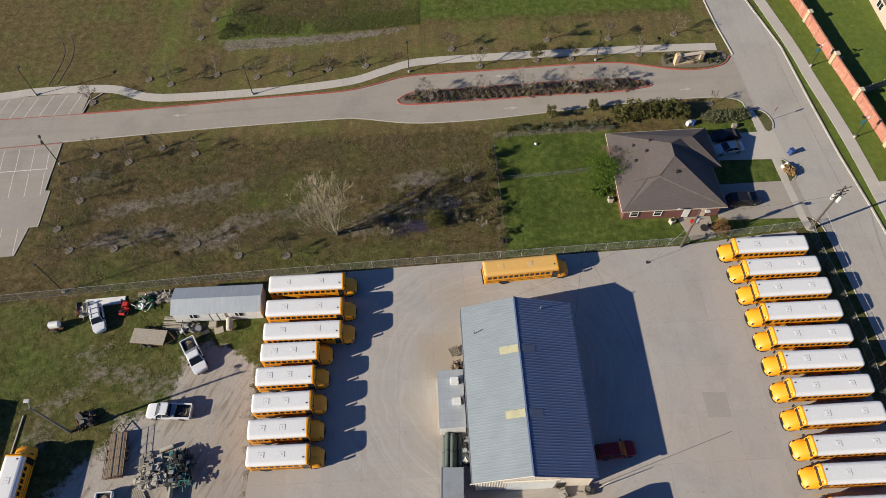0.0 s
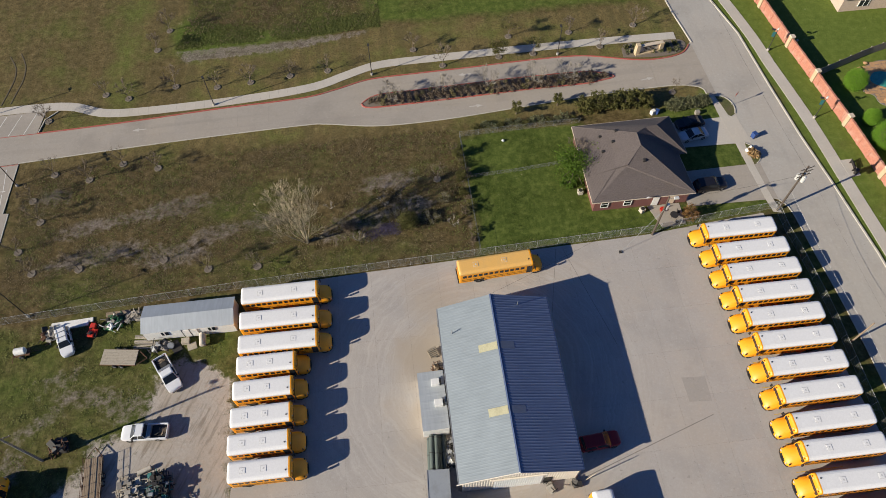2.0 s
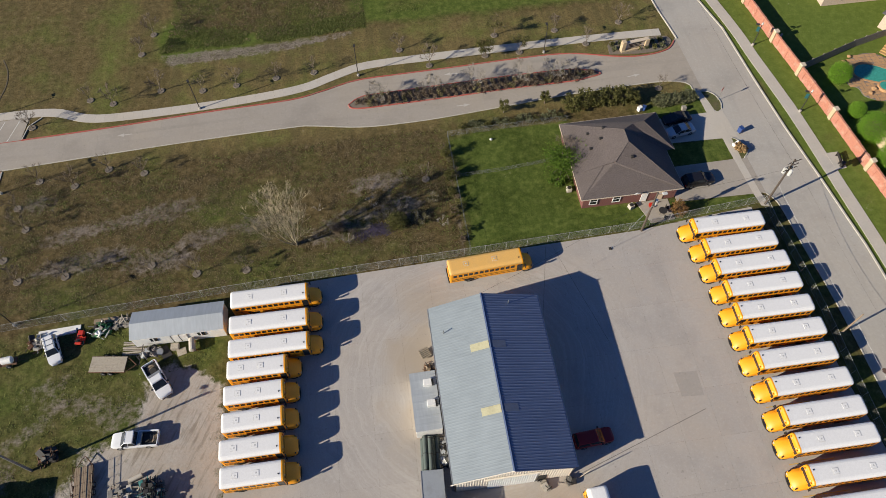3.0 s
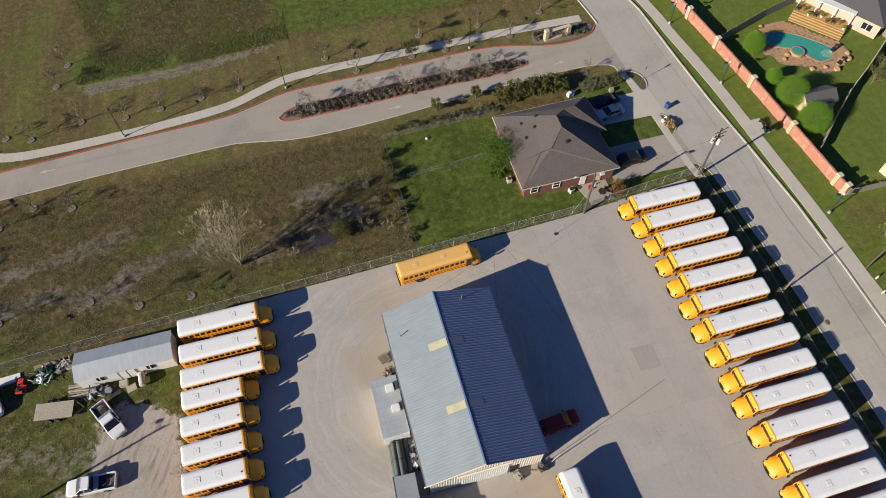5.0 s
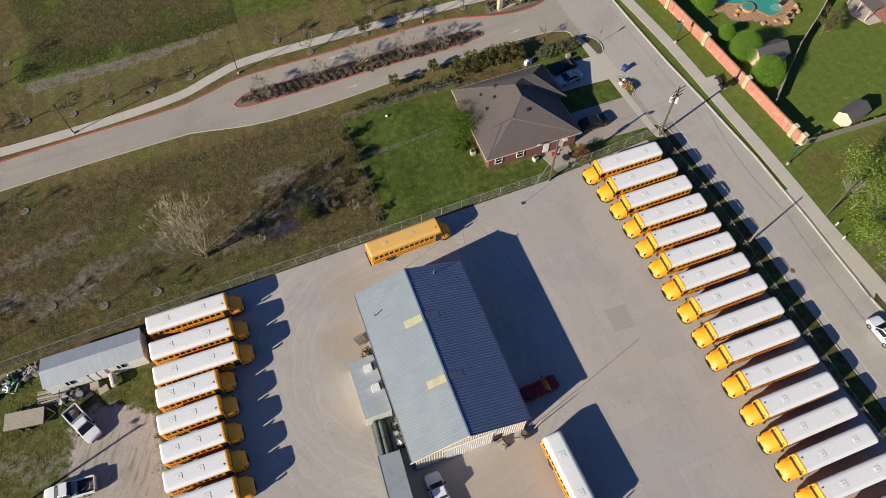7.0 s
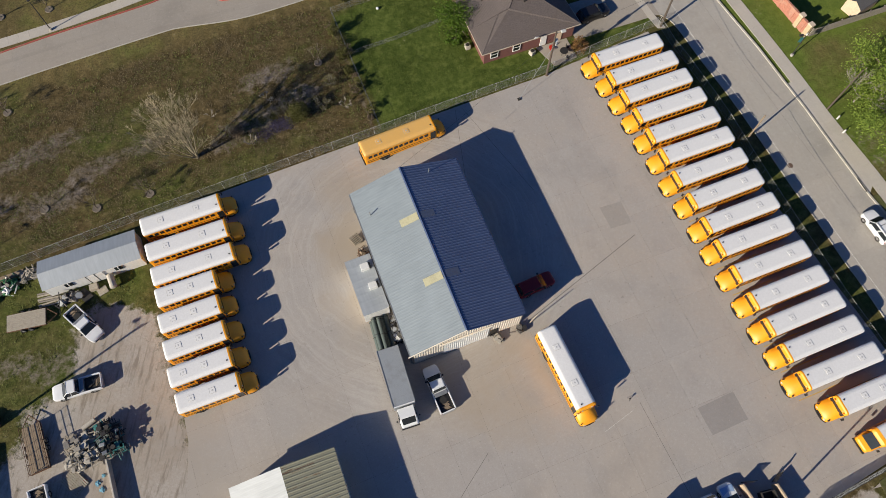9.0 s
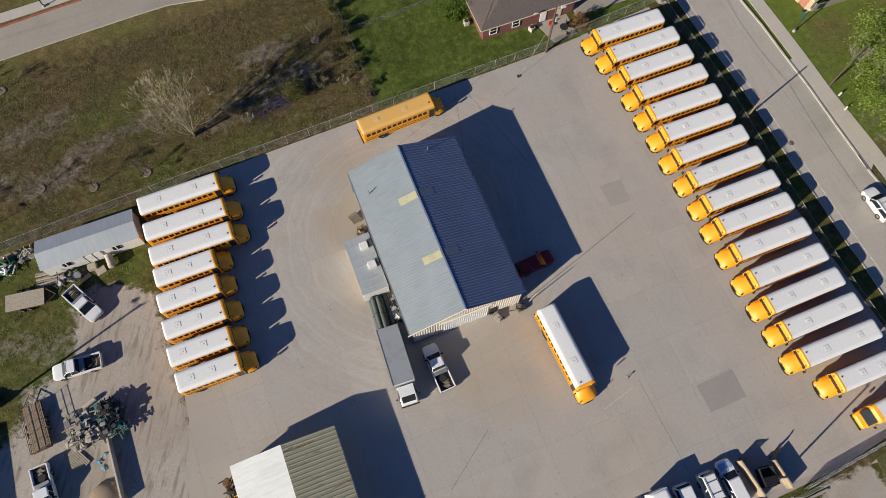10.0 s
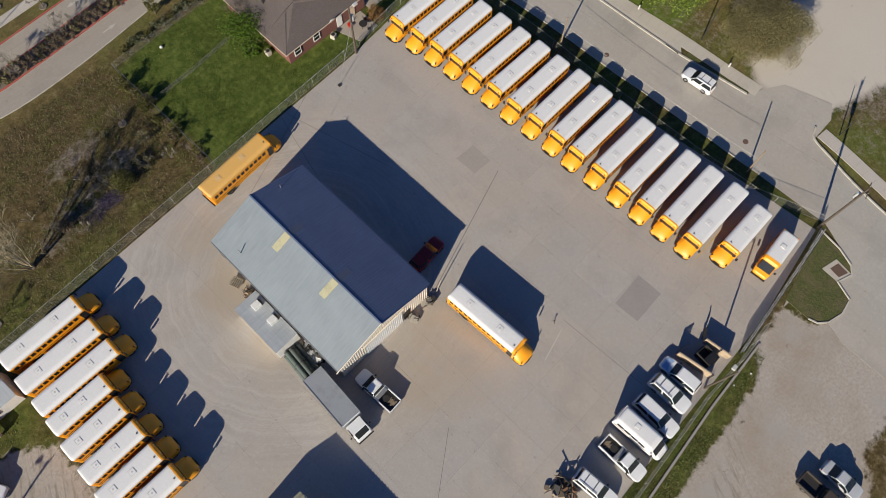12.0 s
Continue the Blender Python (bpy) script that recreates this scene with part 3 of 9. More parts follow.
def inside(poly, X, Y, soft):
    """1 well inside a flat outline, 0 well outside, with a soft edge."""
    odd, far = np.zeros(X.shape, bool), np.full(X.shape, 1e9)
    for (ax, ay), (bx, by) in zip(poly, poly[1:] + poly[:1]):
        cross = (ay > Y) != (by > Y)
        with np.errstate(divide="ignore", invalid="ignore"):
            odd ^= cross & (X < (bx - ax) * (Y - ay) / (by - ay + 1e-12) + ax)
        dx, dy = bx - ax, by - ay
        k = np.clip(((X - ax) * dx + (Y - ay) * dy) / (dx * dx + dy * dy), 0, 1)
        far = np.minimum(far, np.hypot(X - ax - k * dx, Y - ay - k * dy))
    return np.clip(0.5 + np.where(odd, far, -far) / soft, 0, 1)


def spot(X, Y, x, y, rx, ry, turn=0.0):
    c, s = math.cos(turn), math.sin(turn)
    u, v = ((X - x) * c + (Y - y) * s) / rx, (-(X - x) * s + (Y - y) * c) / ry
    return np.clip(1.5 - np.hypot(u, v), 0, 1)


def build_ground():
    X, Y = np.meshgrid(np.array(GRID_X, float), np.array(GRID_Y, float), indexing="ij")
    wob = np.array([[noise.noise(Vector((x * 0.06, y * 0.06, 3))) for y in GRID_Y] for x in GRID_X])
    lush = np.full(X.shape, 0.26) + 0.12 * wob
    bare = np.zeros(X.shape)
    gravel = np.zeros(X.shape)
    straw = np.clip((Y - 71) / 3, 0, 1) * (X < 53) * np.where((X < -34) & (Y > 80), 0.55, 1.0)

    def lay(field, mask, value):
        field[:] = field * (1 - mask) + value * mask

    # far meadow, its mown margin and the strip of bare soil before it
    lay(lush, inside([(-36.5, 95.2), (-15, 95.6), (-1, 97), (-1.2, 140), (-52, 170), (-34, 106)], X, Y, 1.6), 0.6)
    lay(lush, inside([(-35, 101), (-20, 99.5), (-3, 100.5), (-3, 112), (-24, 116), (-33, 110)], X, Y, 2.5), 0.3)
    lay(lush, spot(X, Y, -33, 98, 3.5, 4), 0.95)
    lay(lush, inside([(-35, 95.8), (-15, 96), (-2, 97.4), (-2, 98.8), (-20, 98.2), (-35, 99)], X, Y, 1.0), 0.85)
    lay(straw, inside([(-36.5, 95.2), (-15, 95.6), (-1, 97), (48, 97), (48, 170), (-52, 170), (-34, 106)], X, Y, 1.6), 0.15)
    lay(lush, inside([(-1, 98), (48, 97.5), (48, 170), (-1, 170)], X, Y, 2), 0.8)
    lay(lush, inside([(-30, 86), (50, 89), (50, 97.5), (-1, 97), (-30, 93)], X, Y, 4), 0.26)
    lay(bare, inside([(-36.2, 95.2), (-35, 92.2), (-24, 92.6), (-15, 93.2), (-4, 95.4), (-1, 96.9), (-15, 95.7)], X, Y, 1.4), 0.8)
    lay(lush, inside([(-130, 86), (-42, 86), (-40, 130), (-130, 150)], X, Y, 4), 0.24)
    lay(lush, spot(X, Y, -43.5, 103, 2.2, 17, -0.16), 0.38)
    lay(straw, spot(X, Y, -43.5, 103, 2.2, 17, -0.16), 1.0)
    lay(bare, spot(X, Y, -60, 96, 8, 3, 0.5) * 0.5, 0.35)
    # vacant lot
    vacant = inside([(-58, 46), (-20, 48), (9.6, 49), (9.6, 73), (-57, 72.6)], X, Y, 3)
    lay(lush, vacant, 0.14)
    lay(lush, spot(X, Y, -22, 61, 9, 5), 0.42)
    lay(lush, spot(X, Y, -15, 50, 16, 2.4, 0.03), 0.46)
    lay(lush, spot(X, Y, -45, 49, 12, 2.6, 0.05), 0.42)
    for x, y, rx, ry in ((-44, 55, 9, 2.2), (-33, 53.5, 6, 2.2), (-46, 60, 6, 1.8), (-34, 62, 8, 2.2), (-27, 57, 5, 1.6), (-20, 58, 4, 1.6), (-6, 56.5, 4.5, 2.6), (1, 58, 4, 2.5), (-2, 63, 6, 2), (-52, 66, 3, 2)):
        lay(bare, spot(X, Y, x, y, rx, ry, 0.15), 0.66)
    lay(bare, spot(X, Y, -9.5, 54.6, 4.5, 2.2, 0.2), 0.55)
    lay(bare, spot(X, Y, -3.5, 57.0, 4, 1.6, 0.3), 0.5)
    # lawns
    lay(lush, inside(FENCED_LAWN, X, Y, 1.2), 0.98)
    for lawn in (FRONT_LAWN, CORNER_LAWN):
        lay(lush, inside(lawn, X, Y, 1.0), 0.85)
    lay(lush, inside([(9, 70.2), (30, 71.5), (50, 72), (50, 76.5), (10, 74)], X, Y, 1.6), 0.25)
    lay(bare, inside([(8.3, 49), (10.0, 49), (9.9, 70), (8.2, 70)], X, Y, 1.2), 0.5)
    # strip behind the parked row
    lay(lush, inside([(52.4, 51), (55.8, 51), (57.0, 36), (57.5, 20), (58.2, 0), (58.4, -12), (56.4, -12), (53.0, 31)], X, Y, 1.0), 0.5)
    # east verge and gardens behind the wall
    lay(lush, inside([(59, 96), (61.8, 75), (65.5, 36), (66.4, 26), (69, 20), (76, 20), (130, 30), (130, 130), (54, 130)], X, Y, 1.5), 0.86)
    lay(lush, inside([(67.6, 92), (72.4, 42.2), (130, 42), (130, 130), (64, 120)], X, Y, 1.2), 1.0)
    lay(straw, inside([(59, 96), (61.8, 75), (65.5, 36), (66, 30), (130, 30), (130, 130), (64, 120)], X, Y, 1.2), 1.0)
    lay(lush, inside([(68, 37), (72, 41), (130, 41), (130, 24), (90, 22), (70, 22)], X, Y, 2), 0.56)
    lay(bare, inside([(68.5, 26), (76, 27), (76, 12), (74, 8), (69.5, 8)], X, Y, 2), 0.45)
    lay(straw, inside([(68.5, 30), (80, 30), (78, 12), (74, 8), (69, 5), (67.5, 12)], X, Y, 2), 0.85)
    lay(straw, inside([(69, -4), (78, -6), (100, -14), (110, -60), (64, -60), (66, -8)], X, Y, 2), 0.7)
    # dusty lots to the south-east and the verge along the south fence
    lay(gravel, inside([(69, 6), (74, 12), (90, 26), (130, 30), (130, -3), (86, -8), (70, -3)], X, Y, 2), 1.0)
    lay(lush, inside([(69.5, 6), (74, 12), (79, 16), (130, 22), (130, -3), (86, -8), (70, -3)], X, Y, 2), 1.0)
    lay(lush, inside([(69, -4), (78, -6), (100, -14), (110, -60), (64, -60), (66, -8)], X, Y, 2.5), 0.4)
    lay(bare, inside([(70, -5), (90, -9), (90, -30), (66, -30)], X, Y, 4), 0.42)
    lay(bare, spot(X, Y, 80, -6, 8, 3.5, -0.4), 0.6)
    south = inside([(-30, -15), (45.5, -14.5), (46, -18), (52, -21), (60, -30), (60, -60), (-30, -60)], X, Y, 2)
    lay(gravel, south, 1.0)
    lay(gravel, inside([(-30, -12), (16, -12.6), (36, -12.2), (39.5, -14.0), (37, -16.8), (31, -17.6), (24, -17.8), (14, -18.5), (-30, -20)], X, Y, 1.3), 0.0)
    lay(lush, inside([(-30, -12), (40, -12.6), (37, -17), (31, -18), (14, -19), (-30, -20)], X, Y, 1.5), 0.5)
    lay(bare, inside([(38, -15.5), (32, -16.6), (22, -20), (18, -26), (23, -26), (29, -20)], X, Y, 2.5), 0.4)
    lay(gravel, inside([(45, -30), (38, -30.5), (30, -36), (40, -60), (70, -60), (52, -32)], X, Y, 2), 0.2)
    # working yard: turf, tracks and gravel
    yard = inside([(-75, 44), (-24, 46.8), (-24, 10), (-26, -42), (-75, -42)], X, Y, 1.5)
    lay(lush, yard, 0.5)
    lay(gravel, inside([(-33.5, 36), (-30.5, 38), (-27.5, 42), (-24, 42), (-23, 0), (-24, -60), (-70, -60), (-62, 8), (-50, 17), (-44, 22), (-41, 27), (-35, 29.5)], X, Y, 3.5), 0.92)
    lay(bare, inside([(-33, 37), (-24, 36), (-23, 0), (-62, 0), (-50, 17), (-41, 27)], X, Y, 4), 0.5)
    nook = inside([(-33, 41), (-23.5, 41.5), (-23.5, 33.6), (-26, 35.4), (-28.4, 37.4), (-31, 38.6)], X, Y, 1.5)
    lay(lush, nook, 0.62)
    lay(gravel, nook, 0.0)
    for x, y, rx, ry, a in ((-42, 34, 7, 1.8, -0.1), (-37, 32, 3.5, 1.6, 0.3), (-46, 37, 4, 1.2, 0.2), (-50, 26, 2.5, 3, 0.0), (-48, 31, 4, 1.2, 0.4)):
        lay(bare, spot(X, Y, x, y, rx, ry, a), 0.56)
    Z = -0.03 + 0.02 * wob + 0.04 * gravel * np.clip((X - 66) / 3, 0, 1)
    verts = np.stack([X, Y, Z], -1).reshape(-1, 3)
    ny = len(GRID_Y)
    faces = [(i * ny + j, (i + 1) * ny + j, (i + 1) * ny + j + 1, i * ny + j + 1) for i in range(len(GRID_X) - 1) for j in range(ny - 1)]
    mesh = bpy.data.meshes.new("ground")
    mesh.from_pydata(verts.tolist(), [], faces)
    layer = mesh.color_attributes.new("cover", "FLOAT_COLOR", "POINT")
    flat = np.stack([lush, bare, gravel, straw], -1).clip(0, 1).astype(np.float32).ravel()
    layer.data.foreach_set("color", flat)
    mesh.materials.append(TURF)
    mesh.shade_smooth()
    tagged(new("ground", mesh), "uneven turf, dry grass, bare soil and gravel", "ground", kind="structure")


build_ground()


def sheet(name, outline, z, material, label, category, depth=0.08):
    if area2(outline) < 0:
        outline = outline[::-1]
    return tagged(part(name, prism(bmesh.new(), outline, z - depth, z), material, None), label, category, kind="structure")


# ---- fences ----
def along(line, step):
    """Places and headings at even steps along a line."""
    out, left = [], 0.0
    for a, b in zip(line, line[1:]):
        a, b = Vector(a), Vector(b)
        length, t = (b - a).length, (b - a).normalized()
        while left <= length:
            out.append((a + t * left, math.atan2(t.y, t.x)))
            left += step
        left -= length
    return out


def chain_fence(label, line, height, step=3.0, slim=1.0):
    """A chain-link fence: posts, top rail and a mesh of real wires."""
    fence = thing("chain_link_fence", label, "fence", kind="structure")
    bm = tube(bmesh.new(), (0, 0, -0.1), (0, 0, height + 0.06), 0.016 * slim, sides=6)
    first = part("post", bm, FENCE_RAIL if height > 1.5 else FENCE_STEEL, fence)
    spots = along(line, step)
    first.location = (*spots[0][0], 0)
    for p, a in spots[1:]:
        shared("post", first.data, fence, pose(p.x, p.y, 0))
    rail, net = bmesh.new(), bmesh.new()
    for a, b in zip(line, line[1:]):
        tube(rail, (*a, height), (*b, height), 0.013 * slim, sides=5)
        tube(rail, (*a, 0.06), (*b, 0.06), 0.008, sides=3)
    part("top_rail", rail, FENCE_RAIL if height > 1.5 else FENCE_STEEL, fence)
    pitch = 0.22
    for a, b in zip(line, line[1:]):
        a, b = Vector(a), Vector(b)
        length, t = (b - a).length, (b - a).normalized()
        s = -height
        while s < length:
            for way in (1, -1):
                p0, p1 = (s, s + height) if way == 1 else (s + height, s)
                z0, z1 = 0.05, height
                lo, hi = max(0.0, min(p0, p1)), min(length, max(p0, p1))
                if hi - lo > 0.1:
                    f = lambda q: z0 + (z1 - z0) * (q - p0) / (p1 - p0)
                    u, v = a + t * lo, a + t * hi
                    w = Vector((-t.y, t.x)) * 0.0035
                    zu, zv = f(lo), f(hi)
                    net.faces.new([net.verts.new(q) for q in ((u.x - w.x, u.y - w.y, zu - 0.0035), (v.x - w.x, v.y - w.y, zv - 0.0035), (v.x + w.x, v.y + w.y, zv + 0.0035), (u.x + w.x, u.y + w.y, zu + 0.0035))])
            s += pitch
    part("wire_mesh", net, FENCE_STEEL, fence)
    return fence


chain_fence("tall galvanised chain-link fence along the bus yard", NORTH_FENCE, 1.8)
chain_fence("galvanised chain-link fence between bus yard and road", EAST_FENCE, 1.55, slim=1.1)
chain_fence("galvanised chain-link fence along the dusty lot", SOUTH_FENCE[2:], 1.8)
chain_fence("weathered chain-link fence beside the green lawn", [(9.9, 49), (9.8, 60), (9.7, 70.3)], 1.2)
chain_fence("low chain-link fence behind the house lawn", [(9.7, 70.3), (20, 70.6), (29, 70.8)], 1.2)
chain_fence("low wire fence across the green lawn", [(10.4, 62.2), (17, 62.4), (25.5, 63.2)], 0.8, 4.0)
chain_fence("chain-link fence at the far meadow", [(13.6, 130), (13.7, 112.9), (27, 112.6), (40.5, 112.2), (40.7, 120)], 1.4)


# ---- steel workshop ----
def ribbed_plane(bm, corners, pitch, height, up):
    """A sheet between four corners (a to b is across the ribs), with raised ribs from a-b towards d-c."""
    a, b, c, d = (Vector(p) for p in corners)
    n = max(2, int((b - a).length / pitch))
    rows = []
    for k in range(n):
        for f, h in ((0.0, 0.0), (0.62, 0.0), (0.7, 1.0), (0.92, 1.0)):
            u = (k + f) / n
            rows.append((a.lerp(b, u) + up * (h * height), d.lerp(c, u) + up * (h * height)))
    rows.append((b, c))
    made = [(bm.verts.new(p), bm.verts.new(q)) for p, q in rows]
    for (p, q), (r, s) in zip(made, made[1:]):
        bm.faces.new((p, r, s, q))
    return bm


def workshop():
    x0, x1, y0, y1, xm, eave, ridge = 2.9, 16.4, 17.1, 38.5, 9.32, 4.6, 7.05
    shop = thing("steel_workshop", "large steel workshop with a blue ribbed roof coloured as sunlit and shaded", "building")
    up = Vector((0, 0, 1))
    # west slope coloured paler as sunlit, east slope darker as shaded
    for name, label, ex, mat, sx in (("roof_slope", "blue ribbed roof slope coloured pale for sunlight", x0 - 0.25, SUNLIT_ROOF, -1), ("roof_slope", "blue ribbed roof slope coloured dark for shade", x1 + 0.25, SHADED_ROOF, 1)):
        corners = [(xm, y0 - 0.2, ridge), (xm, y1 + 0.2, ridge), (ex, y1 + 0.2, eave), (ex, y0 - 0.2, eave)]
        bm = ribbed_plane(bmesh.new(), corners, 0.34, 0.006 if mat is SUNLIT_ROOF else 0.02, up)
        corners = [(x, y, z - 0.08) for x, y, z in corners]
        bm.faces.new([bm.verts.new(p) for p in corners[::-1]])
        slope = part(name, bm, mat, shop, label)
    run = (ridge - eave) / (x1 + 0.25 - xm)
    for y, w in ((31.4, 0.95), (23.5, 0.95)):
        for side in (-1, 1):
            u0, u1 = (0.2, 2.4) if side < 0 else (0.2, 1.9)
            bm = bmesh.new()
            pts = [(xm + side * u0, y), (xm + side * u1, y), (xm + side * u1, y + w), (xm + side * u0, y + w)]
            if side < 0:
                pts = pts[::-1]
            low = [bm.verts.new((px, py, ridge - run * abs(px - xm) + 0.02)) for px, py in pts]
            high = [bm.verts.new((px, py, ridge - run * abs(px - xm) + (0.06 if side < 0 else 0.026))) for px, py in pts]
            bm.faces.new(high)
            for k in range(4):
                bm.faces.new((low[k], low[(k + 1) % 4], high[(k + 1) % 4], high[k]))
            part("skylight", bm, SKYLIGHT if side < 0 else SHADED_SKYLIGHT, shop, "yellowed fibreglass skylight" if side < 0 else "stained fibreglass skylight coloured dark blue for shade")
    bm = bmesh.new()
    loft(bm, [[(xm - 0.16, y, ridge - 0.02), (xm, y, ridge + 0.06), (xm + 0.16, y, ridge - 0.02), (xm, y, ridge - 0.05)] for y in (y0 - 0.24, y1 + 0.24)])
    part("ridge_cap", bm, BLUE_TRIM, shop, "dark blue ridge cap")
    # gable and side walls of ribbed sheets
    def gable(y, face):
        bm = bmesh.new()
        n = 44
        cols = []
        for k in range(n + 1):
            for f, h in ((0.0, 0.0), (0.55, 0.0), (0.65, 1), (0.9, 1)):
                x = x0 + (x1 - x0) * (k + f) / n
                if x <= x1:
                    top = eave + (ridge - eave) * (1 - abs(x - xm) / ((x1 - x0) / 2 + 0.1)) - 0.12
                    cols.append((bm.verts.new((x, y + face * 0.04 * h, 0)), bm.verts.new((x, y + face * 0.04 * h, top))))
        for (a, b), (c, d) in zip(cols, cols[1:]):
            bm.faces.new((a, c, d, b))
        bm.faces.new([bm.verts.new(p) for p in ((x0, y - face * 0.1, 0), (x0, y - face * 0.1, eave), (xm, y - face * 0.1, ridge - 0.15), (x1, y - face * 0.1, eave), (x1, y - face * 0.1, 0))])
        return part("gable_wall", bm, CREAM_WALL, shop, "cream ribbed gable wall")
    gable(y0, -1)
    gable(y1, 1)
    for x, face in ((x0, -1), (x1, 1)):
        bm = ribbed_plane(bmesh.new(), [(x, y0, 0), (x, y1, 0), (x, y1, eave), (x, y0, eave)], 0.34, 0.04, Vector((face, 0, 0)))
        box(bm, min(x, x - face * 0.1), max(x, x - face * 0.1) - 0.001, y0, y1, 0, eave - 0.05)
        part("side_wall", bm, CREAM_WALL, shop, "cream ribbed side wall")
    # big sliding doors on the near gable
    for dx0, dx1 in ((6.6, 9.2), (9.22, 12.2)):
        bm = ribbed_plane(bmesh.new(), [(dx0, y0 - 0.14, 0.03), (dx1, y0 - 0.14, 0.03), (dx1, y0 - 0.14, 4.2), (dx0, y0 - 0.14, 4.2)], 0.25, 0.03, Vector((0, -1, 0)))
        part("sliding_door", bm, WHITE_METAL, shop, "white ribbed sliding door")
    # solid black panel: the dark inside of the doorway is only its colour
    bm = box(bmesh.new(), 12.5, 13.5, y0 - 0.1, y0 - 0.04, 0.02, 2.2, 0.01)
    part("doorway", bm, BUS_BLACK, shop, "dark open doorway")
    bm = box(bmesh.new(), 6.2, 12.6, y0 - 0.22, y0 - 0.05, 4.2, 4.36, 0.02)
    part("door_track", bm, CREAM_WALL, shop)
    for x in (x0 - 0.3, x1 + 0.3):
        bm = box(bmesh.new(), x - 0.09, x + 0.09, y0 - 0.15, y1 + 0.15, eave - 0.2, eave - 0.03, 0.02)
        part("gutter", bm, BLUE_TRIM if x > 9 else STEEL, shop)
        for y in (y0 + 0.2, (y0 + y1) / 2, y1 - 0.2):
            part("downpipe", tube(bmesh.new(), (x, y, 0), (x, y, eave - 0.1), 0.05, sides=6), STEEL, shop)
    for side in (-1, 1):
        bm = bmesh.new()
        loft(bm, [[(x, y0 - 0.26, z - 0.16), (x, y0 - 0.18, z - 0.16), (x, y0 - 0.18, z + 0.05), (x, y0 - 0.26, z + 0.05)] for x, z in ((xm, ridge), (xm + side * 7.0, eave))])
        # cream on the sunlit side, dark blue for the shaded side
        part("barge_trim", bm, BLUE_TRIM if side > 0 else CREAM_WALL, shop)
    for x, y, lx in ((4.05, 34.8, 0.9), (12.6, 37.4, 0.0)):
        z = ridge - run * abs(x - xm)
        part("roof_vent_pipe", tube(bmesh.new(), (x, y, z - 0.1), (x, y, z + 0.75), 0.06), STEEL, shop)


# skylight on the east slope: shade put into its colour, with stains
SHADED_SKYLIGHT = ribbed_metal("shaded_stained_skylight", (0.137, 0.158, 0.212), 0.5, 0.1, 0.3, "X", 0.5)
workshop()


def annex():
    ob = thing("storage_container", "grey metal lean-to container beside the workshop", "container")
    x0, x1, y0, y1, h = -0.75, 2.45, 23.9, 31.2, 2.6
    bm = ribbed_plane(bmesh.new(), [(x0, y0, h), (x0, y1, h), (x1, y1, h + 0.12), (x1, y0, h + 0.12)], 0.9, 0.01, Vector((0, 0, 1)))
    part("roof", bm, GREY_ROOF, ob)
    bm = box(bmesh.new(), x0 + 0.03, x1 - 0.03, y0 + 0.03, y1 - 0.03, 0, h - 0.03, 0.03)
    part("wall", bm, WHITE_METAL, ob)
    for x, y in ((1.35, 29.6), (1.5, 27.0)):
        bm = box(bmesh.new(), x - 0.5, x + 0.5, y - 0.4, y + 0.4, h + 0.05, h + 0.75, 0.05)
        unit = part("roof_cooler", bm, WHITE_METAL, ob, "white roof cooler")
        bm = box(bmesh.new(), x + 0.5, x + 0.72, y - 0.34, y + 0.34, h + 0.12, h + 0.68, 0.03)
        part("duct", bm, DARK_STEEL, unit)


annex()


def garden_roofs(name, label, x0, x1, y0, y1, eave, ridge, axis, roof_mats, wall_mat, over=0.2, pitch=0.4, ribs=(0.035, 0.035)):
    """A plain gabled shed; axis is the way its ridge runs."""
    ob = thing(name, label, "shed")
    up = Vector((0, 0, 1))
    xm, ym = (x0 + x1) / 2, (y0 + y1) / 2
    for side in (-1, 1):
        if axis == "Y":
            ex = x0 - over if side < 0 else x1 + over
            corners = [(xm, y0 - over, ridge), (xm, y1 + over, ridge), (ex, y1 + over, eave), (ex, y0 - over, eave)]
        else:
            ey = y0 - over if side < 0 else y1 + over
            corners = [(x0 - over, ym, ridge), (x1 + over, ym, ridge), (x1 + over, ey, eave), (x0 - over, ey, eave)]
        bm = ribbed_plane(bmesh.new(), corners, pitch, ribs[0 if side < 0 else 1], up)
        bm.faces.new([bm.verts.new((p[0], p[1], p[2] - 0.07)) for p in corners[::-1]])
        part("roof_slope", bm, roof_mats[0 if side < 0 else 1], ob)
    bm = bmesh.new()
    if axis == "Y":
        ring = [(x0, 0), (x1, 0), (x1, eave - 0.05), (xm, ridge - 0.1), (x0, eave - 0.05)]
        loft(bm, [[(x, y, z) for x, z in ring] for y in (y1, y0)])
    else:
        ring = [(y0, 0), (y1, 0), (y1, eave - 0.05), (ym, ridge - 0.1), (y0, eave - 0.05)]
        loft(bm, [[(x, y, z) for y, z in ring] for x in (x0, x1)])
    bmesh.ops.recalc_face_normals(bm, faces=bm.faces)
    part("wall", bm, wall_mat, ob)
    return ob


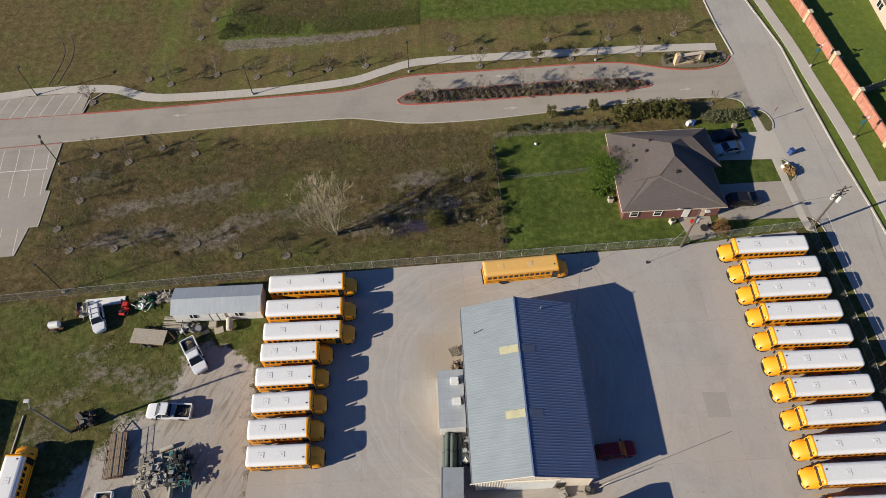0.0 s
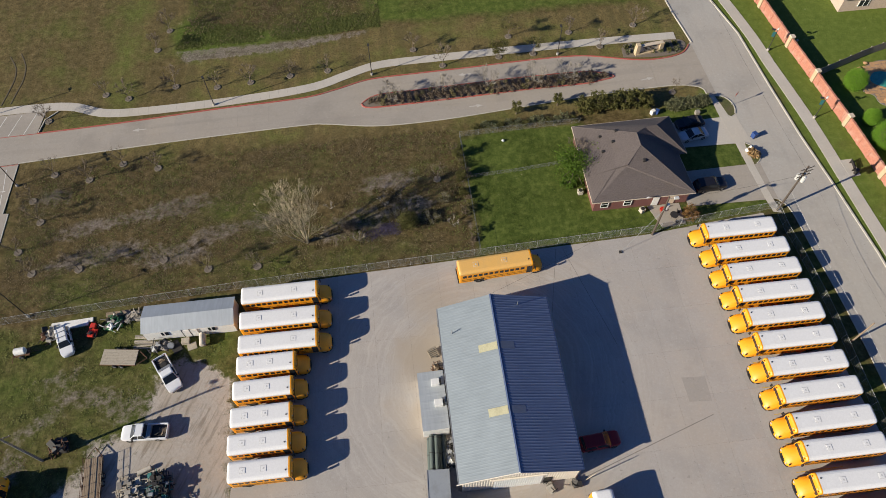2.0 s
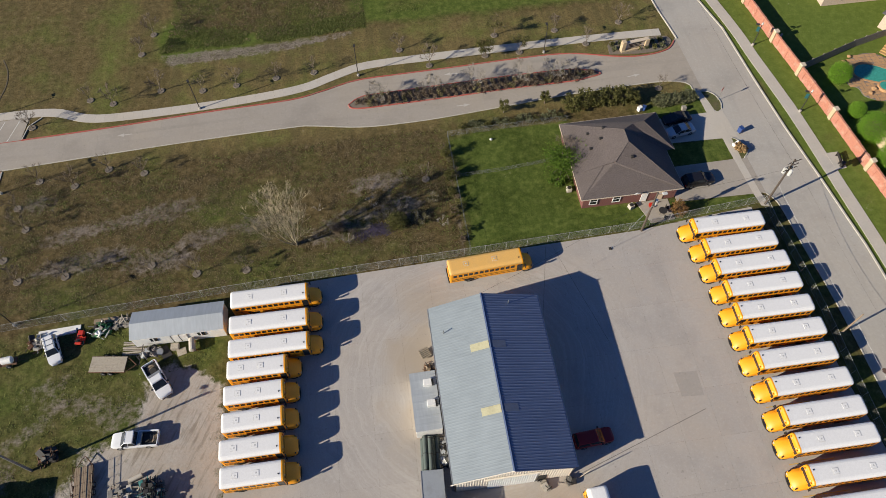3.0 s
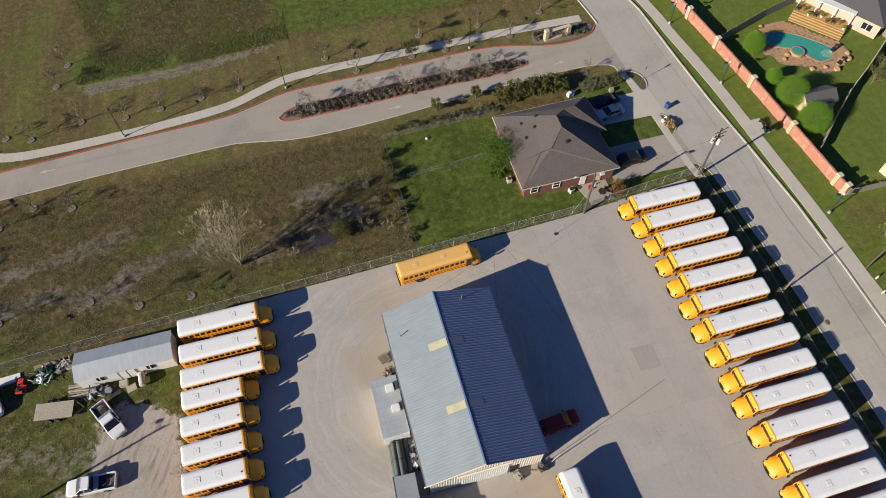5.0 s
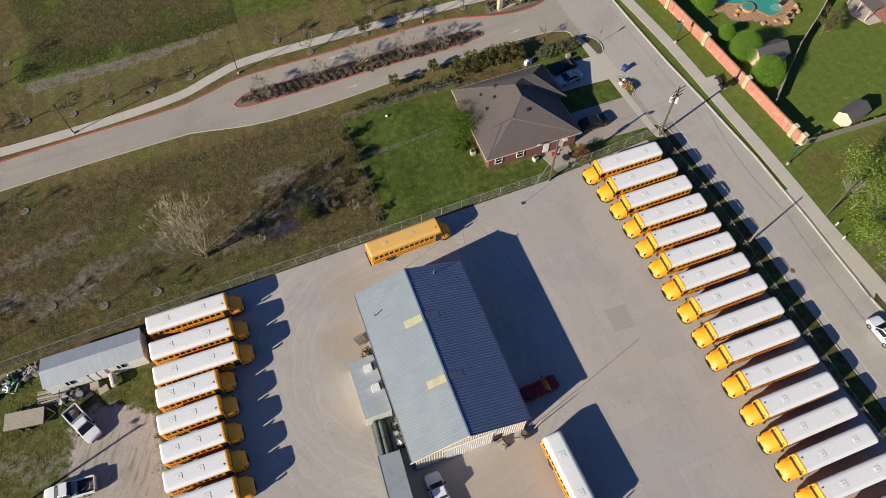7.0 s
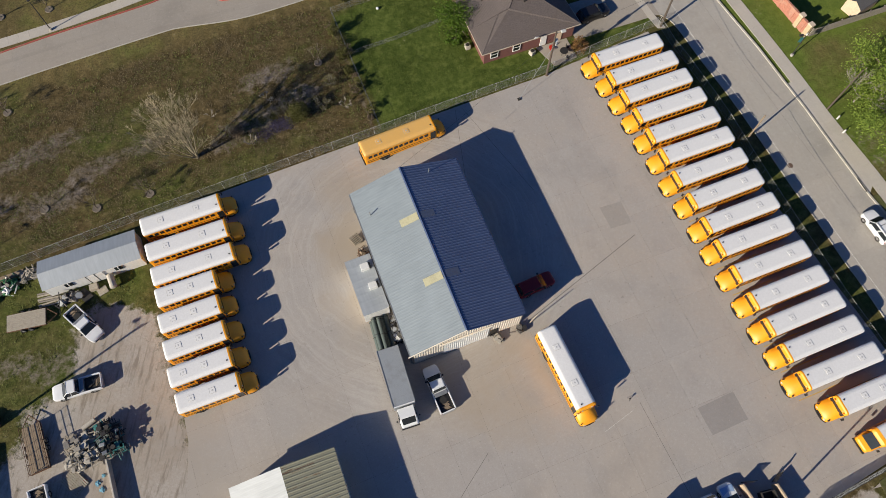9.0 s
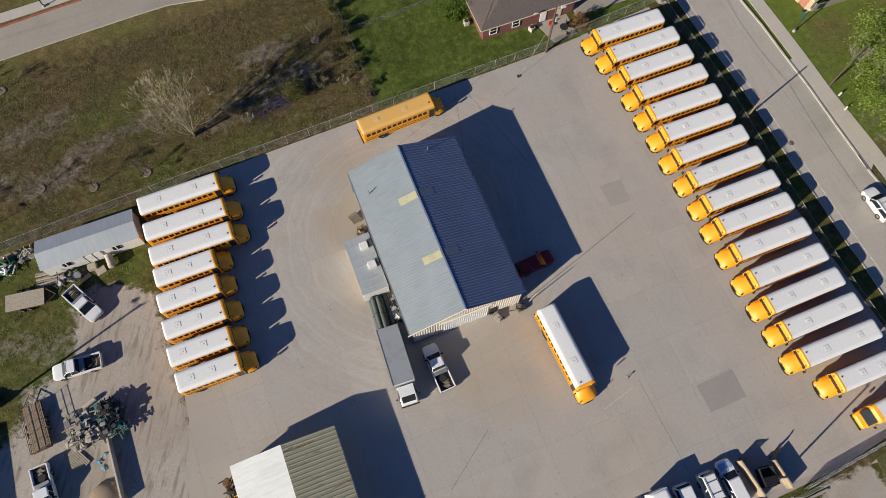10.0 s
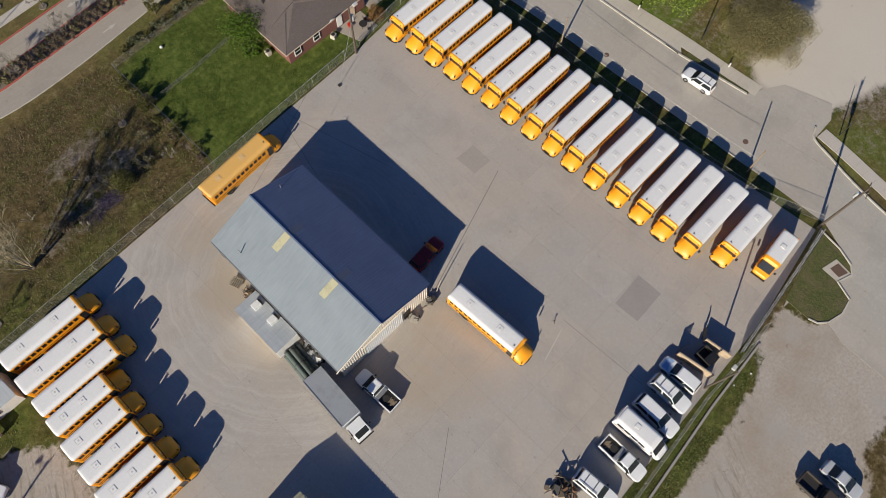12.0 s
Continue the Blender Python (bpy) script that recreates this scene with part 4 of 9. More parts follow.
SHED = garden_roofs("portable_building", "long grey portable building with a metal roof", -35.3, -23.7, 40.9, 44.7, 2.35, 3.0, "X", (GREY_ROOF, GREY_ROOF), WHITE_METAL, 0.12, 0.35, (0.0015, 0.0015))
for x in (-32.6, -26.6):
    bm = box(bmesh.new(), x - 0.45, x + 0.45, 40.8, 40.88, 1.2, 1.95, 0.01)
    w = part("window", bm, BUS_GLASS, SHED, "small dark window")
    part("window_frame", box(bmesh.new(), x - 0.06, x + 0.06, 40.74, 40.85, 1.15, 2.0), WHITE_PAINT, w)
for x in (-29.9, -28.9):
    part("door", box(bmesh.new(), x - 0.46, x + 0.46, 40.78, 40.86, 0.1, 2.05, 0.02), WHITE_PAINT, SHED, "white door with dark frame")
    part("door_frame", box(bmesh.new(), x - 0.53, x - 0.47, 40.76, 40.89, 0.05, 2.12), DARK_STEEL, SHED)
garden_roofs("metal_barn", "metal barn with one white and one rusting roof slope", -20.0, -8.7, -9.0, 10.8, 3.1, 4.1, "Y", (WHITE_ROOF, OLD_ROOF), CREAM_WALL, 0.2, 0.45, (0.004, 0.05))

# ---- buses ----
def wheel(parent, x, y, r, width, mesh_cache={}):
    """A tyre with its rim, lying on a local y axis."""
    side = 1 if y > 0 else -1
    key = (round(r, 3), round(width, 3))
    if key not in mesh_cache:
        tyre = bmesh.new()
        prof = [(r * 0.6, -width / 2), (r * 0.95, -width / 2), (r, -width * 0.35), (r, width * 0.35), (r * 0.95, width / 2), (r * 0.6, width / 2)]
        n = 16
        loft(tyre, [[(q * math.cos(k * math.tau / n), w, q * math.sin(k * math.tau / n)) for q, w in prof] for k in range(n + 1)], closed=False)
        bmesh.ops.remove_doubles(tyre, verts=tyre.verts, dist=1e-4)
        bmesh.ops.recalc_face_normals(tyre, faces=tyre.faces)
        rim = tube(bmesh.new(), (0, -width * 0.3, 0), (0, width * 0.42, 0), r * 0.6, r * 0.55, 12)
        tube(rim, (0, width * 0.42, 0), (0, width * 0.5, 0), r * 0.2, r * 0.16, 8)
        a, b = part("tyre", tyre, RUBBER, parent, smooth=True), part("rim", rim, RIM, parent)
        mesh_cache[key] = (a.data, b.data)
        bpy.data.objects.remove(a)
        bpy.data.objects.remove(b)
    tyre_mesh, rim_mesh = mesh_cache[key]
    ob = shared("wheel", tyre_mesh, parent, pose(x, y, r, 0, 0, 0 if side > 0 else 180), "black tyre on a steel rim")
    shared("rim", rim_mesh, ob)
    return ob


def bus_profile(w, z_low, z_side, z_top):
    """Half-round roof section over flat sides, as (y, z) from left to right."""
    left = [(w, z_low), (w, z_side)]
    for k in range(1, 5):
        a = k * math.pi / 2 / 5
        left.append((w * (0.42 + 0.58 * math.cos(a) ** 0.8), z_side + (z_top - z_side) * math.sin(a)))
    left.append((w * 0.3, z_top - 0.01))
    return left + [(-y, z) for y, z in left[::-1]]


def make_bus(length, roof_material, label, hatches, big_windows=11):
    """A conventional school bus: hood in front (+x), origin on the ground under the middle of its rear end."""
    W, side_top, top = 1.2, 2.62, 3.1
    bus = thing("school_bus", label, "bus")
    # lower body
    bm = bmesh.new()
    ring = [(-W, 0.62), (-W, side_top), (W, side_top), (W, 0.62)]
    loft(bm, [[(x, y * k, z) for y, z in ring] for x, k in ((0.0, 0.95), (0.1, 0.985), (0.25, 1.0), (length + 0.05, 1.0), (length + 0.2, 0.99))])
    bmesh.ops.recalc_face_normals(bm, faces=bm.faces)
    part("body", bm, BUS_YELLOW, bus, "yellow steel body")
    # roof
    arch = [p for p in bus_profile(W, side_top, side_top + 0.12, top)]
    bm = bmesh.new()
    loft(bm, [[(x, y * k, side_top + (z - side_top) * h) for y, z in arch] for x, k, h in ((-0.02, 0.9, 0.72), (0.06, 0.96, 0.88), (0.2, 0.995, 0.98), (0.4, 1.0, 1.0), (length - 0.05, 1.0, 1.0))])
    bmesh.ops.recalc_face_normals(bm, faces=bm.faces)
    roof = part("roof", bm, roof_material, bus, "white rounded roof" if roof_material is BUS_WHITE else "yellow rounded roof", smooth=False)
    # yellow brow with warning lights over the windscreen
    bm = bmesh.new()
    loft(bm, [[(x, y * k, side_top - d + (z - side_top) * h) for y, z in arch] for x, k, h, d in ((length - 0.05, 1.005, 1.02, 0), (length + 0.12, 1.0, 1.0, 0), (length + 0.26, 0.97, 0.78, 0.05), (length + 0.34, 0.93, 0.3, 0.1))])
    bmesh.ops.recalc_face_normals(bm, faces=bm.faces)
    brow = part("roof_cap", bm, BUS_YELLOW, bus, "yellow front roof cap")
    for y in (-0.85, -0.6, 0.6, 0.85):
        part("warning_light", tube(bmesh.new(), (length + 0.26, y, 2.76), (length + 0.36, y, 2.74), 0.085), RED_LENS if abs(y) > 0.7 else LAMP_GLASS, brow)
    # windscreen
    bm = bmesh.new()
    loft(bm, [[(length + 0.24 - b, -1.1, z), (length + 0.36 - b, -0.4, z), (length + 0.36 - b, 0.4, z), (length + 0.24 - b, 1.1, z), (length + 0.1, 1.1, z), (length + 0.1, -1.1, z)] for z, b in ((1.7, 0.0), (2.55, 0.04))])
    bmesh.ops.recalc_face_normals(bm, faces=bm.faces)
    part("windscreen", bm, BUS_GLASS, bus, "dark split windscreen")
    # hood and fenders
    bm = bmesh.new()
    h0, h1 = length + 0.15, length + 1.72
    rows = []
    for x, w, low, mid, high in ((h0, 1.17, 0.6, 1.5, 2.0), (h0 + 0.35, 1.18, 0.6, 1.42, 1.84), (h0 + 0.8, 1.18, 0.58, 1.3, 1.6), (h0 + 1.2, 1.14, 0.58, 1.15, 1.36), (h1 - 0.18, 1.06, 0.58, 1.0, 1.18), (h1 - 0.05, 0.92, 0.6, 0.92, 1.06), (h1 + 0.05, 0.7, 0.62, 0.84, 0.95)):
        rows.append([(x, -w, low), (x, -w, mid - 0.1), (x, -w * 0.93, mid), (x, -w * 0.78, mid + 0.09), (x, -w * 0.6, high), (x, 0, high + 0.05), (x, w * 0.6, high), (x, w * 0.78, mid + 0.09), (x, w * 0.93, mid), (x, w, mid - 0.1), (x, w, low)])
    loft(bm, rows)
    bmesh.ops.recalc_face_normals(bm, faces=bm.faces)
    hood = part("hood", bm, BUS_YELLOW, bus, "yellow tilting hood with rounded fenders", smooth=True)
    hood.data.set_sharp_from_angle(angle=radians(50))
    part("grille", box(bmesh.new(), h1, h1 + 0.08, -0.45, 0.45, 0.66, 0.94, 0.02), BUS_BLACK, hood)
    for y in (-0.72, 0.72):
        part("headlight", box(bmesh.new(), h1 - 0.06, h1 + 0.03, y - 0.14, y + 0.14, 0.78, 0.98, 0.03), LAMP_GLASS, hood)
        part("fender_mirror", box(bmesh.new(), h1 - 0.3, h1 - 0.2, y * 1.42 - 0.08, y * 1.42 + 0.08, 1.0, 1.36, 0.03), BUS_BLACK, hood)
        s = 1 if y > 0 else -1
        bm = box(bmesh.new(), length + 0.42, length + 0.52, s * 1.42 - 0.13, s * 1.42 + 0.13, 1.75, 2.3, 0.03)
        tube(bm, (length + 0.2, s * 1.15, 2.35), (length + 0.47, s * 1.42, 2.3), 0.02, sides=5)
        part("side_mirror", bm, BUS_BLACK, bus)
    curve = [(h1 + 0.16 - 0.34 * (abs(y) / 1.12) ** 3, y) for y in (-1.12, -0.9, -0.6, 0, 0.6, 0.9, 1.12)]
    part("front_bumper", prism(bmesh.new(), [(x - 0.14, y) for x, y in curve[::-1]] + curve, 0.42, 0.66), BUS_BLACK, bus)
    part("rear_bumper", box(bmesh.new(), -0.16, 0.0, -1.14, 1.14, 0.5, 0.76, 0.03), BUS_BLACK, bus)
    # side windows, rails
    n = big_windows
    start, step = 0.45, (length - 1.25) / n
    pane = part("side_window", box(bmesh.new(), 0.0, step * 0.66, -0.012, 0.012, 0, 0.56), BUS_GLASS, bus)
    pane_mesh = pane.data
    bpy.data.objects.remove(pane)
    for s in (-1, 1):
        for k in range(n):
            shared("side_window", pane_mesh, bus, pose(start + k * step, s * (W + 0.008), 1.84))
        for z in (0.95, 1.3):
            part("rub_rail", box(bmesh.new(), 0.3, length - 0.2, min(s * W, s * (W + 0.03)), max(s * W, s * (W + 0.03)), z, z + 0.045), BUS_BLACK, bus)
        bm = box(bmesh.new(), length - 0.65, length + 0.08, min(s * W, s * (W + 0.018)), max(s * W, s * (W + 0.018)), 0.75 if s < 0 else 1.7, 2.45)
        part("entrance_door" if s < 0 else "driver_window", bm, BUS_GLASS, bus, "dark glazed folding door" if s < 0 else "dark driver window")
        wheel(bus, length + 0.75, s * 0.98, 0.5, 0.3)
        wheel(bus, length * 0.27, s * 0.93, 0.5, 0.46)
        bm = box(bmesh.new(), length * 0.27 - 0.68, length * 0.27 + 0.68, min(s * 0.7, s * (W + 0.012)), max(s * 0.7, s * (W + 0.012)), 0.56, 1.06, 0.0)
        part("wheel_arch", bm, BUS_BLACK, bus)
        part("tail_light", box(bmesh.new(), -0.03, 0.05, s * 0.92 - 0.09, s * 0.92 + 0.09, 1.3, 1.5, 0.02), RED_LENS, bus)
        part("rear_window", box(bmesh.new(), -0.02, 0.06, s * 0.72 - 0.22, s * 0.72 + 0.22, 1.75, 2.35, 0.02), BUS_GLASS, bus)
    part("emergency_door", box(bmesh.new(), -0.03, 0.06, -0.4, 0.4, 0.85, 2.45, 0.02), BUS_YELLOW, bus)
    part("emergency_window", box(bmesh.new(), -0.045, 0.0, -0.3, 0.3, 1.65, 2.35, 0.02), BUS_GLASS, bus)
    # roof hatches and vent
    for x in hatches:
        bm = box(bmesh.new(), x - 0.32, x + 0.32, -0.32, 0.32, top - 0.03, top + 0.022, 0.008, 0.012)
        hatch = part("roof_hatch", bm, roof_material, bus, "raised square roof hatch")
        bm = bmesh.new()
        for a, b in (((-0.35, -0.35), (0.35, -0.32)), ((-0.35, 0.32), (0.35, 0.35)), ((-0.35, -0.32), (-0.32, 0.32)), ((0.32, -0.32), (0.35, 0.32))):
            box(bm, x + a[0], x + b[0], a[1], b[1], top - 0.03, top + 0.012)
        part("hatch_seal", bm, HATCH_GREY, hatch)
        part("hatch_handle", tube(bmesh.new(), (x, 0, top + 0.02), (x, 0, top + 0.03), 0.12, 0.1, 10), HATCH_GREY, hatch)
    part("roof_vent", tube(bmesh.new(), (length - 0.35, -0.45, top - 0.06), (length - 0.35, -0.45, top + 0.05), 0.1, 0.08, 10), BUS_BLACK, bus, "black round roof vent")
    # black under-body
    part("chassis", box(bmesh.new(), 0.3, length + 1.5, -0.75, 0.75, 0.38, 0.64), BUS_BLACK, bus)
    return bus


HATCH_GREY = paint("grey_hatch_seal", (0.5, 0.5, 0.495), 0.7)
LONG = make_bus(9.75, BUS_WHITE, "long yellow school bus with a white roof", (2.5, 6.95), 12)
SHORT = make_bus(7.0, BUS_WHITE, "shorter yellow school bus with a white roof", (1.75, 4.15), 8)
GOLD = make_bus(9.9, GOLD_ROOF, "all-yellow school bus beside the yard fence", (2.4, 6.3), 12)
RIGHT_ROW = [(50.75, 47.0), (51.3, 43.65), (51.65, 40.35), (51.95, 36.95), (52.05, 33.5), (52.2, 30.15), (52.2, 26.75), (52.45, 23.3), (52.5, 19.65), (52.5, 16.3), (52.6, 12.6), (52.7, 9.0), (52.8, 5.6), (53.0, 2.2), (53.2, -1.4)]
LEFT_LONG = [(-22.6, 44.5), (-22.7, 40.9), (-22.75, 37.6)]
LEFT_SHORT = [(-22.85, 34.75), (-23.2, 31.5), (-23.35, 28.15), (-23.55, 24.9), (-23.4, 21.75)]


def park(ob, places, heading, group, first=True):
    """Stands the built one at the first place and copies at the others."""
    for k, (x, y) in enumerate(places):
        turn = heading + 0.5 * math.sin(k * 2.3 + y)
        if k == 0 and first:
            ob.matrix_world = pose(x, y, 0.025, 0, 0, turn)
            tagged(ob, group=group)
        else:
            tagged(copy_thing(ob, pose(x, y, 0.025, 0, 0, turn)), group=group)


park(LONG, RIGHT_ROW, 180, "buses parked along the road")
park(LONG, LEFT_LONG, 0, "buses parked along the yard's west side", False)
park(SHORT, LEFT_SHORT, 0, "buses parked along the yard's west side")
tagged(copy_thing(SHORT, pose(52.7, -5.2, 0.025, 0, 0, 180)), group="buses parked along the road")
tagged(copy_thing(LONG, pose(18.55, 14.8, 0.025, 0, 0, -87.5)), "long yellow school bus standing alone in the yard", group="lone buses")
tagged(copy_thing(LONG, pose(-50.9, 13.4, 0.0, 0, 0, 88)), "long yellow school bus on the gravel by the turf", group="lone buses")
GOLD.matrix_world = pose(6.2, 45.25, 0.025, 0, 0, 3.2)

# ---- brick wall, house and gardens ----
def brick_wall():
    line = [(61.2, 125), (65.1, 105), (66.8, 93.5), (67.9, 83.2), (69.0, 75.0), (70.2, 65.1), (71.2, 54.6), (72.25, 43.8), (72.5, 41.9)]
    wall = thing("garden_wall", "long pink brick wall with tan stone pillars", "wall", kind="structure")
    for k, (a, b) in enumerate(zip(line, line[1:])):
        a, b = Vector(a), Vector(b)
        length, turn = (b - a).length, math.degrees(math.atan2(b.y - a.y, b.x - a.x))
        bm = bmesh.new()
        n = max(1, round(length / 2.6))
        step = length / n
        for j in range(n):
            box(bm, j * step, (j + 1) * step, -0.11, 0.11, 0, 1.95)
            box(bm, j * step + step / 2 - 0.2, j * step + step / 2 + 0.2, -0.19, 0.19, 0, 2.05, 0.02)
        box(bm, 0, length, -0.15, 0.15, 1.951, 2.02, 0.01)
        ob = part("brick_panel", bm, PINK_BRICK, wall)
        ob.matrix_local = pose(a.x, a.y, 0, 0, 0, turn)
        bm = bmesh.new()
        for course in range(8):
            box(bm, -0.34 + 0.02 * (course % 2), 0.34, -0.34, 0.34 - 0.02 * (course % 2), course * 0.28, course * 0.28 + 0.27, 0.02)
        pillar = part("pillar", bm, STONE, wall, "tan stone pillar")
        pillar.matrix_local = pose(b.x, b.y, 0, 0, 0, turn)
        cap = part("cap", box(bmesh.new(), -0.42, 0.42, -0.42, 0.42, 2.24, 2.42, 0.02, 0.06), CAP_STONE, pillar)


brick_wall()


def plank_fence(label, line, height, material):
    fence = thing("plank_fence", label, "fence", kind="structure")
    for a, b in zip(line, line[1:]):
        a, b = Vector(a), Vector(b)
        length, turn = (b - a).length, math.degrees(math.atan2(b.y - a.y, b.x - a.x))
        bm, n = bmesh.new(), int(length / 0.16)
        for k in range(n):
            h = height + 0.03 * noise.noise(Vector((k * 0.7, length, 0)))
            box(bm, k * 0.16, k * 0.16 + 0.145, -0.012, 0.012, 0.03, h)
        for z in (0.4, height - 0.3):
            box(bm, 0, length, 0.014, 0.06, z, z + 0.09)
        ob = part("plank_run", bm, material, fence)
        tagged(ob, kind="stuff")
        ob.matrix_local = pose(a.x, a.y, 0, 0, 0, turn)
        for k in range(int(length / 2.4) + 1):
            p = part("post", box(bmesh.new(), -0.06, 0.06, 0.06, 0.18, 0, height + 0.05), material, fence)
            p.matrix_local = pose(a.x, a.y, 0, 0, 0, turn) @ pose(k * 2.4, 0, 0)


plank_fence("greyed timber fence of the pool garden", [(69.4, 75.6), (80.5, 79.6), (92, 82.8)], 1.8, GREY_WOOD)
plank_fence("greyed timber fence between two gardens", [(73.2, 49.6), (79.0, 54.5), (84.3, 58.8), (91.2, 63.4), (98.6, 68.8), (98.4, 70.2)], 1.8, GREY_WOOD)
plank_fence("greyed timber fence at the end of the lawn", [(73.0, 41.4), (88, 41.2), (112, 42.2)], 1.6, GREY_WOOD)


def brick_house():
    eave, top = 2.8, 6.6
    house = thing("bungalow", "red brick bungalow with a brown hipped shingle roof", "house")
    A, B, C, D, E, F = (26.6, 67.8, eave), (41.9, 68.0, eave), (42.5, 60.6, eave), (41.2, 60.5, eave), (41.6, 53.4, eave), (26.5, 53.4, eave)
    R1, R2, R3, R4 = (34.4, 60.0, top), (34.4, 62.3, top), (36.1, 63.5, top - 0.45), (37.9, 63.8, top - 0.5)
    # a step in the west slope where the hip changes line
    P, Q, M = (32.1, 57.6, 5.4), (30.5, 57.7, 4.75), (26.5, 57.9, eave)
    P2, Q2 = (32.05, 57.57, 5.3), (30.45, 57.65, 4.66)
    for name, ring in (("roof_slope", (F, E, R1, P2, Q2)), ("roof_slope", (M, F, Q2)), ("roof_slope", (A, M, Q, P, R1, R2)), ("roof_slope", (B, A, R2, R3, R4)), ("roof_slope", (C, B, R4)), ("roof_slope", (R3, R4, C)), ("roof_slope", (E, D, R2, R1)), ("roof_slope", (D, C, R3)), ("roof_slope", (D, R3, R2))):
        pts = [Vector(p) for p in ring]
        nrm = (pts[1] - pts[0]).cross(pts[2] - pts[0]).normalized()
        if nrm.z < 0:
            pts, nrm = pts[::-1], -nrm
        bm = bmesh.new()
        loft(bm, [[p - nrm * 0.12 for p in pts], [p for p in pts]])
        # shingle courses as low steps
        flat = Vector((nrm.x, nrm.y, 0)).normalized()
        slope = (flat * nrm.z - Vector((0, 0, 1)) * Vector((nrm.x, nrm.y)).length).normalized()
        part(name, bm, SHINGLE, house, "brown shingle roof slope")
        z = eave + 0.25
        course = bmesh.new()
        while z < top - 0.1:
            cuts = []
            for p, q in zip(pts, pts[1:] + pts[:1]):
                if (p.z - z) * (q.z - z) < 0:
                    cuts.append(p.lerp(q, (z - p.z) / (q.z - p.z)))
            if len(cuts) == 2 and (cuts[0] - cuts[1]).length > 0.4:
                u, v = cuts
                rise = Vector((0, 0, 0.012))
                course.faces.new([course.verts.new(p) for p in (u + rise + slope * 0.0, v + rise, v + slope * 0.05 + nrm * 0.02, u + slope * 0.05 + nrm * 0.02)])
            z += 0.09
        tagged(part("shingle_course", course, SHINGLE, house), kind="stuff")
    for p, q in ((F, Q2), (P, R1), (E, R1), (A, R2), (R1, R2), (R2, R3), (R3, R4), (B, R4), (C, R4)):
        bm = tube(bmesh.new(), Vector(p) - Vector((0, 0, 0.03)), Vector(q) - Vector((0, 0, 0.03)), 0.06, sides=6)
        part("hip_cap", bm, SHINGLE, house)
    bm = prism(bmesh.new(), [(27.1, 53.9), (41.0, 53.9), (41.0, 61.2), (41.9, 61.2), (41.7, 67.4), (27.1, 67.3)], 0, eave - 0.02)
    part("brick_wall", bm, RED_BRICK, house, "dark red brick walls")
    for a, b in ((A, F), (F, E), (E, D), (C, B), (B, A)):
        bm = bmesh.new()
        a, b = Vector(a), Vector(b)
        side = (b - a).cross(Vector((0, 0, 1))).normalized() * 0.04
        loft(bm, [[p - side - Vector((0, 0, 0.16)), p + side - Vector((0, 0, 0.16)), p + side, p - side] for p in (a, b)])
        part("fascia", bm, CAP_STONE, house)
    for x in (28.6, 32.0):
        w = part("window", box(bmesh.new(), x - 0.5, x + 0.5, 53.8, 53.88, 0.9, 2.2, 0.02), BUS_GLASS, house)
        bm = bmesh.new()
        for x0, x1, z0, z1 in ((x - 0.58, x + 0.58, 2.2, 2.3), (x - 0.58, x + 0.58, 0.8, 0.9), (x - 0.58, x - 0.5, 0.9, 2.2), (x + 0.5, x + 0.58, 0.9, 2.2), (x - 0.5, x + 0.5, 1.52, 1.58)):
            box(bm, x0, x1, 53.76, 53.86, z0, z1)
        part("window_frame", bm, WHITE_PAINT, w)
    for x, mat in ((36.2, WHITE_PAINT), (38.6, TAN_WALL)):
        part("door", box(bmesh.new(), x - 0.48, x + 0.48, 53.8, 53.87, 0.1, 2.15, 0.02), mat, house)
    for y0, y1 in ((62.2, 67.0), (54.6, 57.2)):
        x = 41.72 if y0 > 60 else 41.0
        bm = bmesh.new()
        for k in range(5):
            box(bm, x - 0.02, x + 0.05, y0, y1, 0.05 + k * 0.46, 0.49 + k * 0.46, 0.02)
        part("garage_door", bm, WHITE_PAINT, house, "white panelled garage door")
    for x, y, z in ((32.0, 64.0, 5.3), (29.8, 64.0, 4.25), (34.6, 58.0, 5.5), (29.6, 61.2, 4.25), (31.2, 62.3, 5.0), (31.2, 66.6, 3.45)):
        part("roof_vent", box(bmesh.new(), x - 0.2, x + 0.2, y - 0.2, y + 0.2, z - 0.2, z + 0.28, 0.05), DARK_STEEL, house)
    bm = tube(bmesh.new(), (34.4, 53.1, 2.9), (34.3, 53.0, 3.5), 0.03)
    dish = part("satellite_dish", bm, STEEL, house)
    bm = bmesh.new()
    bmesh.ops.create_cone(bm, cap_ends=False, segments=16, radius1=0.42, radius2=0.05, depth=0.14, matrix=pose(34.3, 52.95, 3.6, -50, 0, 10))
    part("dish_bowl", bm, WHITE_PAINT, dish)


brick_house()


